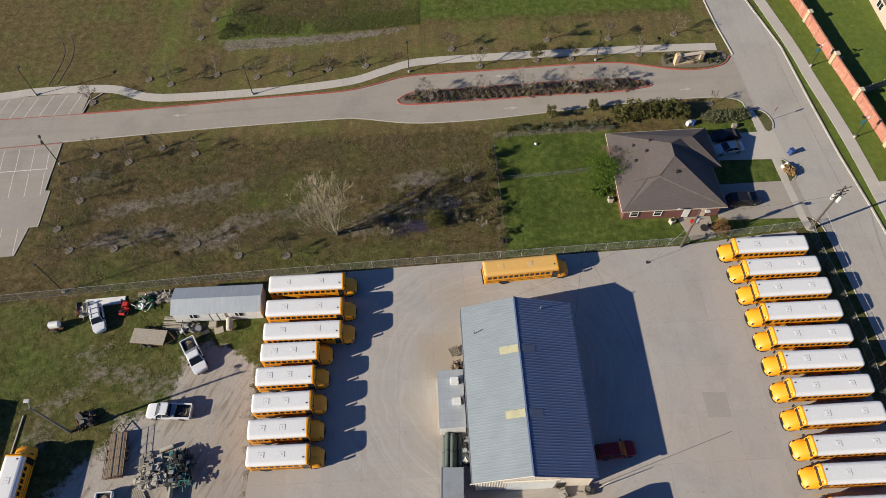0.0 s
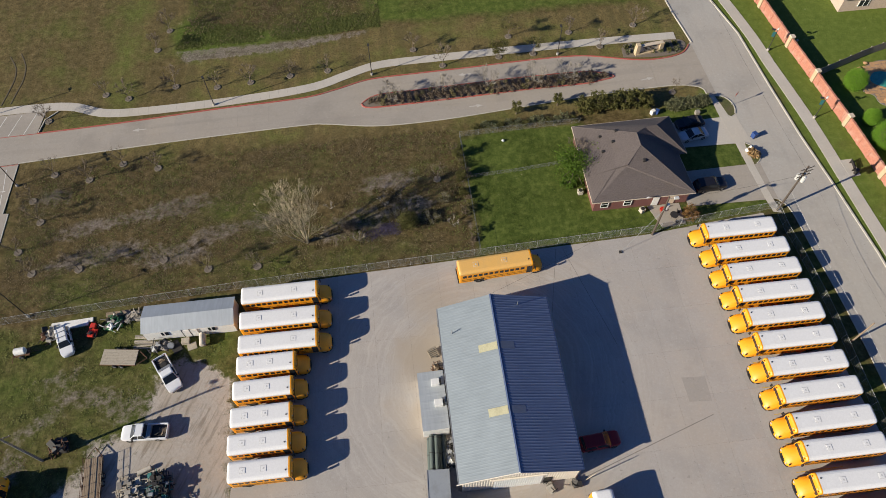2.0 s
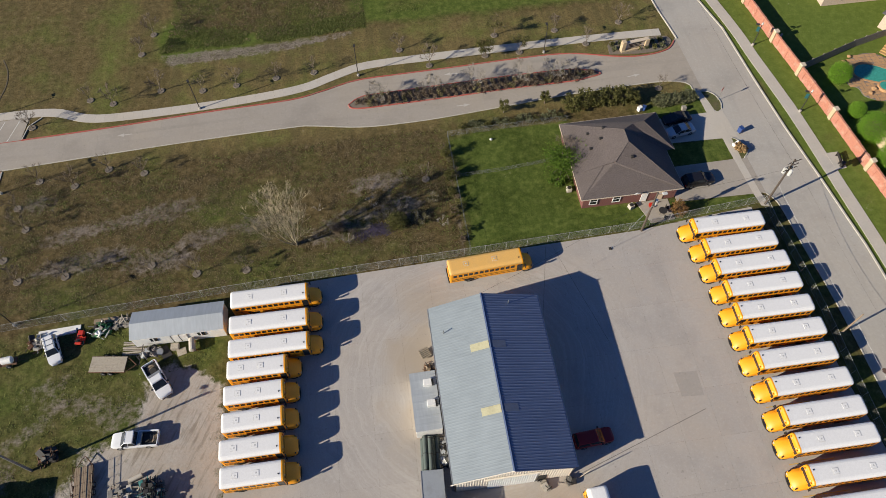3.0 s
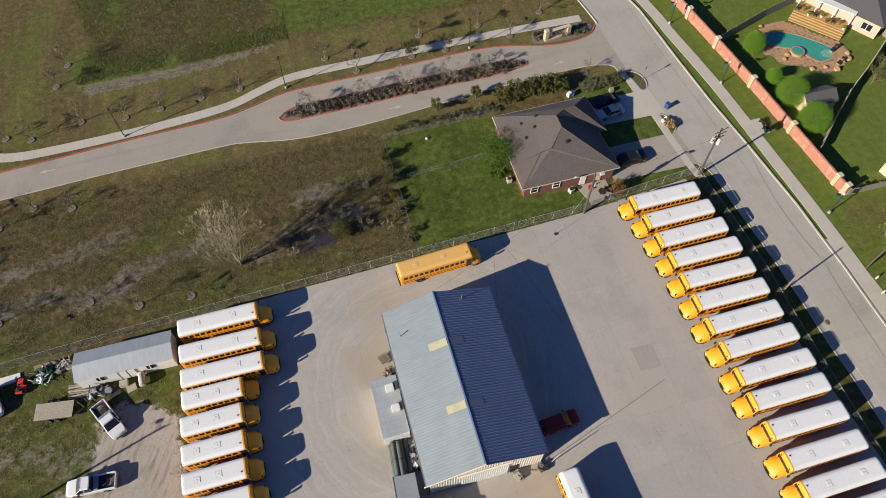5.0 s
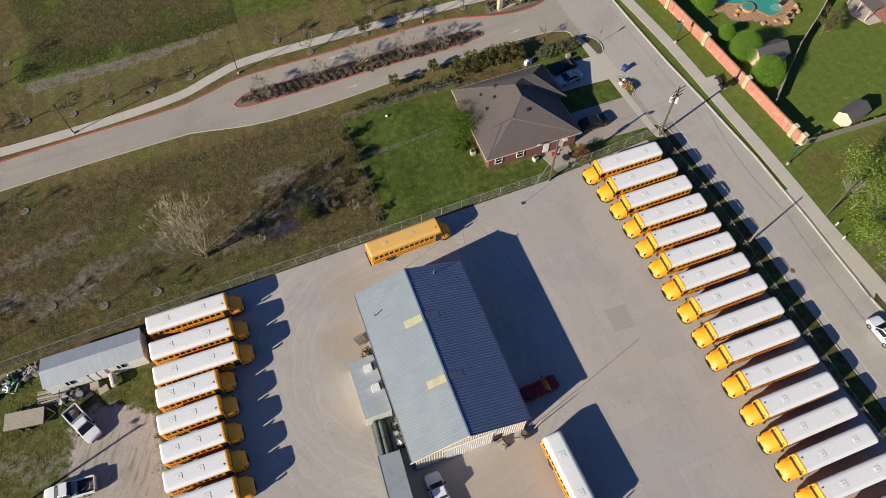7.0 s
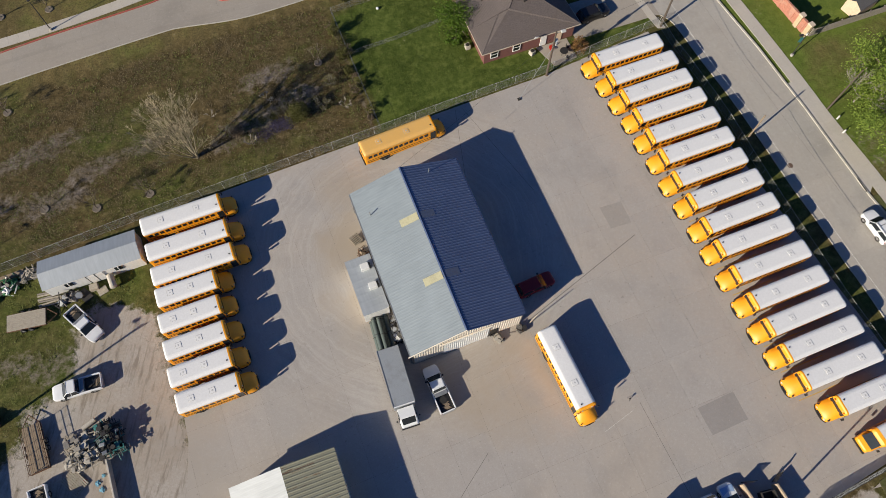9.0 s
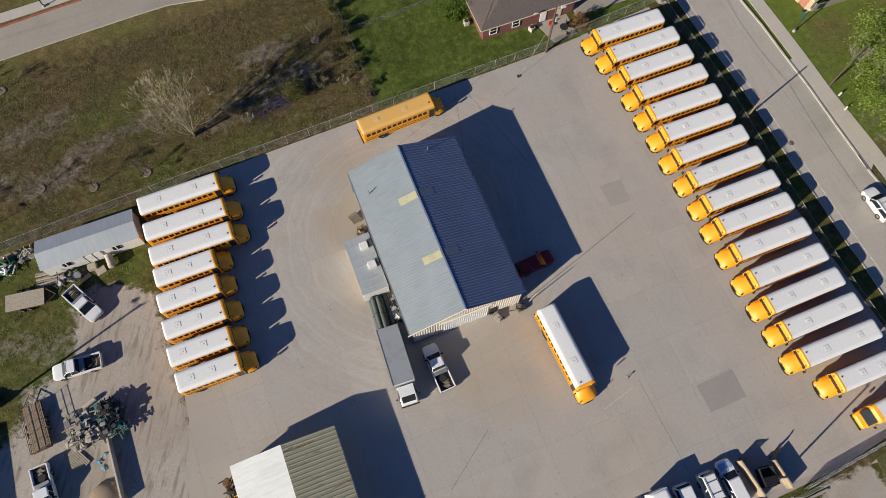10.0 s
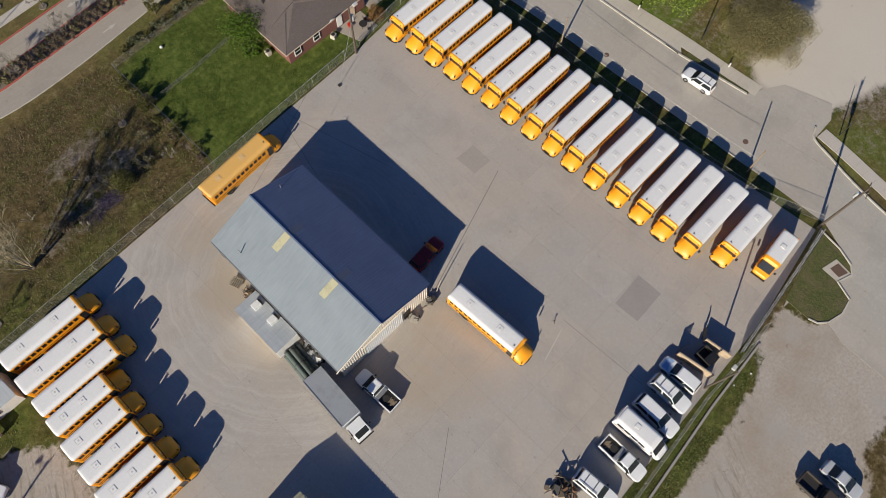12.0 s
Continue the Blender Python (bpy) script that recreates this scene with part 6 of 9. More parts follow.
make_vehicle("pickup_truck", "white pickup with a spare wheel beside the workshop", "pickup", CAR_WHITE, 5.7, 1.95, 1.8, pose(4.5, 13.2, 0.025, 0, 0, 93), load=True)
make_vehicle("pickup_truck", "white pickup with a loaded bed on the turf", "pickup", CAR_WHITE, 5.3, 1.95, 1.8, pose(-32.1, 35.7, 0.0, 0, 0, -61), load=True)
make_vehicle("pickup_truck", "white pickup with a loaded bed on the gravel", "pickup", CAR_WHITE, 5.6, 1.95, 1.8, pose(-34.2, 28.4, 0.0, 0, 0, 176), load=True)
make_vehicle("pickup_truck", "white pickup with a dark bed beside the scrap", "pickup", CAR_WHITE, 5.6, 2.0, 1.85, pose(-40.0, 16.2, 0.0, 0, 0, -86), load=True)
make_vehicle("old_estate_car", "white estate car with a roof rack on the turf", "suv", CAR_WHITE, 4.1, 1.7, 1.6, pose(-45.8, 41.7, 0.0, 0, 0, -70), rack=True)
PARKED = "vehicles parked along the south fence"
make_vehicle("saloon_car", "white car with a pale blue bonnet by the fence", "suv", CAR_WHITE, 4.9, 1.85, 1.5, pose(29.9, -10.3, 0.025, 0, 0, 91), hood_mat=CAR_BLUE, group=PARKED)
make_vehicle("sport_utility", "white sport utility with roof rack by the fence", "suv", CAR_WHITE, 5.0, 1.95, 1.8, pose(27.35, -10.8, 0.025, 0, 0, -91), rack=True, group=PARKED)
make_vehicle("sport_utility", "long white sport utility with roof rails by the fence", "suv", CAR_WHITE, 5.5, 1.98, 1.85, pose(24.3, -11.2, 0.025, 0, 0, -92), group=PARKED)
make_vehicle("pickup_truck", "white pickup with a dark bed by the fence", "pickup", CAR_WHITE, 5.6, 1.95, 1.8, pose(18.1, -11.4, 0.025, 0, 0, -91), load=True, group=PARKED)
make_vehicle("sport_utility", "white sport utility with black roof rack by the fence", "suv", CAR_WHITE, 4.9, 1.95, 1.8, pose(13.6, -11.2, 0.025, 0, 0, -86), rack=True, group=PARKED)
make_vehicle("sedan", "silver-white car on the dusty lot", "sedan", CAR_SILVER, 4.6, 1.8, 1.45, pose(33.0, -30.0, 0.02, 0, 0, -92))
make_vehicle("pickup_truck", "dark brown pickup on the dusty lot", "pickup", CAR_BROWN, 5.4, 1.95, 1.8, pose(30.1, -29.2, 0.02, 0, 0, -92))
make_vehicle("sport_utility", "white sport utility driving on the road", "suv", CAR_WHITE, 4.6, 1.85, 1.7, pose(64.0, 12.2, 0.025, 0, 0, 93), rack=True)
make_vehicle("hatchback", "pale car under the trees", "sedan", CAR_BLUE, 4.4, 1.8, 1.45, pose(84.6, 12.2, 0.02, 0, 0, 70))


def box_truck():
    truck = thing("box_truck", "box truck with a grey cargo body beside the workshop", "truck", pose(0.35, 15.8, 0.025, 0, 0, -93))
    bm = box(bmesh.new(), -3.4, 3.3, -1.25, 1.25, 0.95, 3.25, 0.06)
    cargo = part("cargo_box", bm, GREY_BOX, truck, "grey cargo box")
    for s in (-1, 1):
        part("corner_rail", box(bmesh.new(), -3.42, 3.32, s * 1.25 - 0.04, s * 1.25 + 0.04, 3.18, 3.29, 0.01), STEEL, cargo)
    part("front_rail", box(bmesh.new(), 3.26, 3.36, -1.2, 1.2, 3.0, 3.28, 0.02), CAR_WHITE, cargo)
    rows = []
    for x, z, k in ((3.45, 2.3, 1.0), (4.6, 2.3, 0.98), (5.25, 1.5, 0.95), (5.45, 1.2, 0.9)):
        rows.append([(x, -1.0 * k, 0.5), (x, -1.05 * k, 1.3 if z > 1.4 else 1.0), (x, -0.9 * k, z), (x, 0.9 * k, z), (x, 1.05 * k, 1.3 if z > 1.4 else 1.0), (x, 1.0 * k, 0.5)])
    bm = loft(bmesh.new(), rows)
    bmesh.ops.recalc_face_normals(bm, faces=bm.faces)
    part("cab", bm, CAR_WHITE, truck, "white cab")
    part("windscreen", panel(bmesh.new(), ((4.6, -0.88, 2.28), (4.6, 0.88, 2.28), (5.25, 0.85, 1.5), (5.25, -0.85, 1.5)), Vector((4.0, 0, 1.2))), BUS_GLASS, truck)
    for s in (-1, 1):
        part("side_window", box(bmesh.new(), 3.7, 4.6, min(s * 0.97, s * 1.02), max(s * 0.97, s * 1.02), 1.4, 2.1, 0.01), BUS_GLASS, truck)
        wheel(truck, 4.5, s * 0.95, 0.45, 0.28)
        wheel(truck, -2.0, s * 0.9, 0.45, 0.46)
        part("mirror", box(bmesh.new(), 4.6, 4.72, s * 1.3 - 0.1, s * 1.3 + 0.1, 1.4, 1.85, 0.03), BUS_BLACK, truck)
    part("chassis", box(bmesh.new(), -3.3, 5.2, -0.45, 0.45, 0.55, 0.94), DARK_STEEL, truck)
    part("bumper", box(bmesh.new(), 5.4, 5.58, -1.05, 1.05, 0.45, 0.72, 0.04), BUS_BLACK, truck)


box_truck()


def shuttle(label, m, coat, group=""):
    """A small cutaway bus on a van front."""
    bus = thing("minibus", label, "bus", m, group)
    ring = [(-1.08, 0.5), (-1.08, 2.3), (1.08, 2.3), (1.08, 0.5)]
    bm = loft(bmesh.new(), [[(x, y * k, z) for y, z in ring] for x, k in ((0, 0.96), (0.15, 1), (4.6, 1), (4.75, 0.97))])
    bmesh.ops.recalc_face_normals(bm, faces=bm.faces)
    part("body", bm, coat, bus)
    arch = bus_profile(1.08, 2.3, 2.36, 2.65)
    bm = loft(bmesh.new(), [[(x, y * k, 2.3 + (z - 2.3) * q) for y, z in arch] for x, k, q in ((0.12, 0.96, 0.9), (0.3, 1, 1), (4.4, 1, 1))])
    bmesh.ops.recalc_face_normals(bm, faces=bm.faces)
    part("roof", bm, BUS_WHITE, bus, "white rounded roof")
    bm = loft(bmesh.new(), [[(x, y * k, 2.3 + (z - 2.3) * q - d) for y, z in arch] for x, k, q, d in ((4.4, 1.0, 1.02, 0), (4.75, 0.97, 0.9, 0.05), (5.0, 0.9, 0.3, 0.1))])
    bmesh.ops.recalc_face_normals(bm, faces=bm.faces)
    part("roof_cap", bm, coat, bus)
    bm = loft(bmesh.new(), [[(-0.0 + x, y * k, z) for y, z in ((-1.08, 2.3), (-1.06, 2.5), (1.06, 2.5), (1.08, 2.3))] for x, k in ((-0.02, 1.0), (0.12, 1.0))])
    part("rear_cap", bm, coat, bus)
    rows = []
    for x, w, mid, high in ((4.7, 1.02, 1.2, 1.35), (5.7, 1.0, 1.12, 1.25), (6.15, 0.9, 0.95, 1.08), (6.3, 0.75, 0.8, 0.9)):
        rows.append([(x, -w, 0.4), (x, -w, mid), (x, -w * 0.7, high), (x, w * 0.7, high), (x, w, mid), (x, w, 0.4)])
    bm = loft(bmesh.new(), rows)
    bmesh.ops.recalc_face_normals(bm, faces=bm.faces)
    part("hood", bm, coat, bus)
    part("windscreen", panel(bmesh.new(), ((4.85, -0.9, 2.2), (4.85, 0.9, 2.2), (5.75, 0.95, 1.22), (5.75, -0.95, 1.22)), Vector((4.0, 0, 1.0))), BUS_GLASS, bus)
    for s in (-1, 1):
        for k in range(4):
            part("side_window", box(bmesh.new(), 0.5 + k * 0.95, 1.3 + k * 0.95, min(s * 1.07, s * 1.1), max(s * 1.07, s * 1.1), 1.45, 2.1), BUS_GLASS, bus)
        part("rub_rail", box(bmesh.new(), 0.2, 4.6, min(s * 1.07, s * 1.11), max(s * 1.07, s * 1.11), 1.0, 1.06), BUS_BLACK, bus)
        part("mirror", box(bmesh.new(), 5.2, 5.32, s * 1.25 - 0.12, s * 1.25 + 0.12, 1.3, 1.7, 0.03), BUS_BLACK, bus)
        wheel(bus, 5.4, s * 0.88, 0.4, 0.26)
        wheel(bus, 1.2, s * 0.84, 0.4, 0.4)
    hatch = part("roof_hatch", box(bmesh.new(), 1.9, 2.5, -0.3, 0.3, 2.6, 2.7, 0.02, 0.03), BUS_WHITE, bus)
    part("hatch_seal", box(bmesh.new(), 1.86, 2.54, -0.34, 0.34, 2.58, 2.655), HATCH_GREY, hatch)
    part("bumper", box(bmesh.new(), 6.25, 6.42, -0.95, 0.95, 0.35, 0.6, 0.04), BUS_BLACK, bus)


shuttle("small yellow school minibus with a white roof", pose(52.5, -9.5, 0.025, 0, 0, 183), BUS_YELLOW)
shuttle("white minibus with a roof hatch by the fence", pose(21.35, -8.0, 0.025, 0, 0, -89), BUS_WHITE, PARKED)

# ---- poles and lamps ----
def utility_pole(label, x, y, h, lean=(0, 0), arms=0, cans=0, lamp=None, stout=0.17, timber=None):
    pole = thing("utility_pole", label, "utility pole", pose(x, y, 0, lean[0], lean[1], 0))
    bm = tube(bmesh.new(), (0, 0, -0.2), (0, 0, h), stout, stout * 0.65, 10)
    part("shaft", bm, timber or POLE_WOOD, pole)
    for k in range(arms):
        z = h - 0.35 - k * 0.8
        arm = part("crossarm", box(bmesh.new(), -1.2, 1.2, -0.18, -0.08, z, z + 0.12, 0.01), POLE_WOOD, pole)
        arm.rotation_euler = (0, 0, radians(15))
        for dx in (-1.1, -0.5, 0.5, 1.1):
            ins = part("insulator", tube(bmesh.new(), (dx, -0.13, z + 0.12), (dx, -0.13, z + 0.26), 0.035, 0.025, 7), CAN_GREY, arm)
    for k in range(cans):
        a = k * 2.4 + 0.4
        cx, cy, z = 0.42 * math.cos(a), 0.42 * math.sin(a), h - 2.9
        bm = tube(bmesh.new(), (cx, cy, z), (cx, cy, z + 0.95), 0.27, sides=14)
        tube(bm, (cx, cy, z + 0.95), (cx, cy, z + 1.05), 0.2, 0.08, 10)
        part("transformer", bm, CAN_GREY, pole, "pale grey transformer can")
    if lamp:
        bm = tube(bmesh.new(), (0, 0, h - 0.3), (*lamp, h - 0.05), 0.04, sides=6)
        part("lamp_arm", bm, STEEL, pole)
        bm = box(bmesh.new(), lamp[0] - 0.32, lamp[0] + 0.32, lamp[1] - 0.2, lamp[1] + 0.2, h - 0.2, h + 0.05, 0.06)
        part("flood_lamp", bm, CAN_GREY, pole, "pale grey flood lamp")
    return pole


CAN_GREY = paint("pale_grey_enamel", (0.5, 0.5, 0.48), 0.5)
utility_pole("timber utility pole with crossarms and transformers", 53.8, 50.8, 10.3, arms=3, cans=3)
utility_pole("timber utility pole with a flood lamp by the fence", 34.6, 48.9, 9.2, lamp=(0.9, -0.2), cans=1)
utility_pole("tall timber utility pole at the gate corner", 57.3, -11.6, 10.9, arms=1, cans=1)
utility_pole("leaning timber utility pole by the sidewalk", 68.5, 29.8, 8.8, stout=0.13)
utility_pole("short timber pole among the bus shadows", 55.9, 29.8, 5.4, stout=0.13, timber=WOOD)
utility_pole("dark slim pole beside the sidewalk", 70.4, 16.1, 6.8, stout=0.09, timber=DARK_STEEL)
utility_pole("short timber pole behind the bus row", 57.6, -0.6, 5.3, stout=0.12, timber=WOOD)
utility_pole("timber light pole with lamps in the work yard", -46.3, 26.6, 9.6, lamp=(-0.5, 0.8), arms=1, timber=GREY_WOOD)
utility_pole("timber light pole with a lamp by the refuse enclosure", 30.9, -13.35, 9.2, lamp=(0.2, 0.5), stout=0.13)
utility_pole("slim pole leaning beside the workshop", 17.6, 16.7, 3.0, (0, 14), stout=0.06, timber=PALE_WOOD)
utility_pole("slim dark post across the road", 70.75, -6.3, 3.9, stout=0.07, timber=DARK_STEEL)


def cable(name, a, b, sag, r=0.012, coat=None):
    a, b = Vector(a), Vector(b)
    bm = bmesh.new()
    pts = [a.lerp(b, k / 16) - Vector((0, 0, sag * 4 * (k / 16) * (1 - k / 16))) for k in range(17)]
    across = (b - a).cross(Vector((0, 0, 1))).normalized() * r
    loft(bm, [[p + across, p + Vector((0, 0, r)), p - across, p - Vector((0, 0, r))] for p in pts])
    tagged(part(name, bm, coat or BUS_BLACK, None), "thin pale sagging telephone cable between poles" if coat else "thin dark overhead cable between poles", "cable", "overhead cables")


cable("overhead_cable", (53.8, 50.8, 9.9), (57.3, -11.6, 10.4), 1.2, 0.006)
cable("telephone_cable", (53.9, 50.7, 4.6), (55.95, 29.8, 3.6), 0.5, 0.014, FENCE_RAIL)
cable("telephone_cable", (55.95, 29.8, 3.6), (57.5, -0.6, 3.4), 0.4, 0.014, FENCE_RAIL)
cable("overhead_cable", (53.8, 50.8, 8.4), (34.6, 48.9, 8.7), 0.5)
cable("overhead_cable", (34.6, 48.9, 8.6), (9.45, 38.6, 7.4), 0.6)
cable("overhead_cable", (53.8, 50.8, 9.6), (52, 135, 9.6), 1.5)


def street_lamp(label, x, y, h, heads, turn, banner=False):
    lamp = thing("street_lamp", label, "street lamp", pose(x, y, 0, 0, 0, turn))
    part("base", tube(bmesh.new(), (0, 0, 0), (0, 0, 0.35), 0.22, 0.2, 12), ROAD, lamp, "round concrete base")
    part("shaft", tube(bmesh.new(), (0, 0, 0.4), (0, 0, h), 0.075, 0.055, 8), DARK_STEEL, lamp, "dark metal shaft")
    for s in ((-1, 1) if heads == 2 else (1,)):
        bm = tube(bmesh.new(), (0, 0, h - 0.12), (s * 0.4, 0, h - 0.06), 0.035, sides=6)
        box(bm, min(s * 0.35, s * 0.95), max(s * 0.35, s * 0.95), -0.18, 0.18, h - 0.12, h + 0.02, 0.04)
        part("lamp_head", bm, DARK_STEEL, lamp)
    if banner:
        bm = tube(bmesh.new(), (0, 0, h), (0, 0, h + 0.35), 0.16, 0.12, 10)
        part("globe", bm, CAN_GREY, lamp, "pale lantern")
        part("banner", box(bmesh.new(), 0.08, 0.55, -0.015, 0.015, h - 1.5, h - 0.5), BANNER, lamp, "small teal banner")
    return lamp


for x, y, h, heads, turn in ((-65.0, 83.9, 5.7, 1, 100), (-57.6, 69.0, 5.9, 2, 120), (-51.7, 46.4, 7.2, 1, 150), (-29.0, 81.9, 5.6, 1, 110), (-3.1, 85.5, 5.9, 1, 90), (28.6, 86.3, 5.6, 1, 90)):
    street_lamp("dark slim street lamp beside the drive", x, y, h, heads, turn)
for x, y in ((64.3, 82.8), (66.1, 67.2), (68.8, 39.4), (61.9, 100.5)):
    street_lamp("short street lamp with a teal banner by the sidewalk", x, y, 4.4, 1, 160, True)


# ---- trees and shrubs ----
def grow(rng, start, way, length, radius, depth, segs, tips, droop=0.0, fork=3, spread=0.6):
    """Limbs as tapered segments, splitting towards the tips."""
    p, d = Vector(start), Vector(way).normalized()
    n = 3
    for k in range(n):
        bend = Vector((rng.uniform(-1, 1), rng.uniform(-1, 1), rng.uniform(-0.5, 0.8) - droop)) * 0.16
        d = (d + bend).normalized()
        q = p + d * (length / n)
        r0, r1 = radius * (1 - 0.4 * k / n), radius * (1 - 0.4 * (k + 1) / n)
        segs.append((p.copy(), q.copy(), r0, r1))
        p = q
        if depth <= 1:
            tips.append(p.copy())
    if depth > 0:
        for k in range(fork):
            turn = Vector((rng.uniform(-1, 1), rng.uniform(-1, 1), rng.uniform(-0.35, 0.55)))
            grow(rng, p - d * rng.uniform(0, length * 0.35), (d + turn * spread).normalized(), length * rng.uniform(0.62, 0.82), max(radius * 0.58, 0.014), depth - 1, segs, tips, droop, fork, spread)


def limbs_mesh(segs):
    verts, faces = [], []
    for p, q, r0, r1 in segs:
        sides = 6 if r0 > 0.06 else 3
        turn = (q - p).to_track_quat("Z", "Y")
        b = len(verts)
        for c, r in ((p, r0), (q, r1)):
            verts += [c + turn @ Vector((r * math.cos(k * math.tau / sides), r * math.sin(k * math.tau / sides), 0)) for k in range(sides)]
        faces += [(b + k, b + (k + 1) % sides, b + sides + (k + 1) % sides, b + sides + k) for k in range(sides)]
    return verts, faces


def leaves_mesh(rng, centres, reach, size, per):
    verts, faces = [], []
    for c in centres:
        for _ in range(per):
            o = Vector((max(-1.7, min(1.7, rng.gauss(0, 1))), max(-1.7, min(1.7, rng.gauss(0, 1))), max(-1.5, min(1.5, rng.gauss(0, 0.8))))) * reach
            u = Vector((rng.uniform(-1, 1), rng.uniform(-1, 1), rng.uniform(-0.6, 0.6))).normalized()
            v = u.cross(Vector((rng.uniform(-1, 1), rng.uniform(-1, 1), rng.uniform(-1, 1)))).normalized()
            s = size * rng.uniform(0.6, 1.4)
            b, m = len(verts), c + o
            verts += [m - u * s, m + v * s * 0.55, m + u * s, m - v * s * 0.55]
            faces.append((b, b + 1, b + 2, b + 3))
    return verts, faces


def tree(name, label, x, y, height, spread, leaf, seed, depth=4, fork=3, per=10, size=0.16, reach=0.35, bark=None, category="tree", trunk=0.3, girth=0.018, group=""):
    rng = random.Random(seed)
    ob = thing(name, label, category, pose(x, y, -0.05), group)
    segs, tips = [], []
    t = height * trunk
    r = max(0.03, height * girth)
    segs.append((Vector((0, 0, 0)), Vector((0.05 * t, 0.03 * t, t)), r * 1.25, r))
    for k in range(fork + 1):
        a = k * math.tau / (fork + 1) + rng.uniform(-0.4, 0.4)
        grow(rng, (0.05 * t, 0.03 * t, t * rng.uniform(0.75, 1.0)), (math.cos(a) * spread, math.sin(a) * spread, 1.0), (height - t) * 0.42, r * 0.7, depth - 1, segs, tips, 0.0, fork)
    part("limb_work", None or mesh_to_bm(*limbs_mesh(segs)), bark or BARK, ob, "bare branching limbs" if leaf is None else "")
    if leaf is not None:
        v, f = leaves_mesh(rng, tips, reach, size, per)
        link_mesh("crown", v, f, leaf, ob, "")
    return ob


def mesh_to_bm(verts, faces):
    bm = bmesh.new()
    mesh = bpy.data.meshes.new("temporary")
    mesh.from_pydata([tuple(v) for v in verts], [], faces)
    bm.from_mesh(mesh)
    bpy.data.meshes.remove(mesh)
    return bm


def dense_tree(name, label, x, y, radius, height, leaf, seed, count=2600, size=0.2, rough=0.25, inner=0.55, group="", category="tree", low=0.12, bark=None, gather=0):
    """A leafy crown of many small leaves gathered in clumps on real limbs."""
    rng = random.Random(seed)
    ob = thing(name, label, category, pose(x, y, -0.05), group)
    segs, centres = [], []
    mid = height * (0.5 + low / 2)
    half = height * (1 - low) / 2
    segs.append((Vector((0, 0, 0)), Vector((0, 0, mid * 0.7)), radius * 0.07 + 0.04, radius * 0.05 + 0.03))
    clumps = gather or max(10, count // 60)
    for k in range(clumps):
        z = 1 - 2 * (k + 0.5) / clumps
        a = k * 2.39996
        q = math.sqrt(1 - z * z)
        d = Vector((q * math.cos(a), q * math.sin(a), z))
        f = rng.uniform(inner, 1.0) * (1 + rough * noise.noise(d * 2.2 + Vector((seed, 0, 0))) * 1.6)
        c = Vector((d.x * radius * f, d.y * radius * f, mid + d.z * half * f))
        centres.append(c)
        segs.append((Vector((0, 0, mid * rng.uniform(0.35, 0.7))), c * 0.92 + Vector((0, 0, mid * 0.06)), radius * 0.03 + 0.01, 0.01))
    part("limb_work", mesh_to_bm(*limbs_mesh(segs)), bark or BARK, ob)
    v, f = leaves_mesh(rng, centres, radius * 0.13 + 0.06, size, count // clumps)
    link_mesh("crown", v, f, leaf, ob)
    return ob


def stem_tree(name, label, x, y, height, reach, lean, bark, seed, stems=7):
    """A leafless tree of several long stems that fan out from the root, with a haze of fine twigs."""
    rng = random.Random(seed)
    ob = thing(name, label, "tree", pose(x, y, -0.05))
    segs, tips = [], []
    for k in range(stems):
        a = k * 2.39996 + rng.uniform(-0.3, 0.3)
        out = reach * math.sqrt((k + 0.5) / stems)
        tall = height * (1.0 - 0.3 * (k / stems)) * rng.uniform(0.9, 1.0)
        top = Vector((math.cos(a) * out + lean[0], math.sin(a) * out + lean[1], tall))
        p, n = Vector((math.cos(a) * 0.15, math.sin(a) * 0.15, 0)), 9
        for j in range(n):
            f = (j + 1) / n
            q = Vector((top.x * f**0.85, top.y * f**0.85, top.z * f)) + Vector((rng.uniform(-1, 1), rng.uniform(-1, 1), 0)) * 0.16 * f
            r0, r1 = 0.1 * (1 - 0.85 * j / n), 0.1 * (1 - 0.85 * (j + 1) / n)
            segs.append((p, q, r0, r1))
            d = (q - p).normalized()
            if j >= 1:
                for _ in range(1 if j < 4 else 2):
                    turn = Vector((rng.uniform(-1, 1), rng.uniform(-1, 1), rng.uniform(-0.25, 0.5)))
                    grow(rng, q, (d * 0.9 + turn * 0.7).normalized(), height * rng.uniform(0.11, 0.2) * (1.15 - 0.5 * f), max(r1 * 0.3, 0.013), 3, segs, tips, 0.0, 3, 0.5)
            p = q
    part("limb_work", mesh_to_bm(*limbs_mesh(segs)), bark, ob, "pale fanning stems and fine twigs")
    return ob


stem_tree("bare_tree", "large pale leafless tree in the vacant lot", -14.3, 53.65, 10.4, 3.5, (-1.3, 0.3), PALE_BARK, 3, 9)
YOUNG = [(-46.8, 86.3), (-43.0, 85.0), (-35.5, 86.8), (-28.7, 85.8), (-23.2, 86.2), (-16.7, 86.9), (-10.4, 87.3), (-37.7, 100.6), (-39.4, 95.9), (-42.2, 71.3), (-36.8, 69.8), (-46.9, 68.8), (-52.3, 70.4), (-54.7, 65.8), (-52.9, 61.8), (-55.1, 56.9), (-52.5, 53.1), (-46.1, 53.0), (-34.4, 53.1), (-28.1, 50.9), (-21.3, 50.5), (5.3, 62.5), (8.9, 86.1), (18.6, 87.0), (24.5, 87.0), (36.2, 87.3), (4.3, 90.5), (21.0, 91.7), (31.6, 91.4), (43.2, 91.8), (45.4, 75.4), (-55.2, 81.6)]
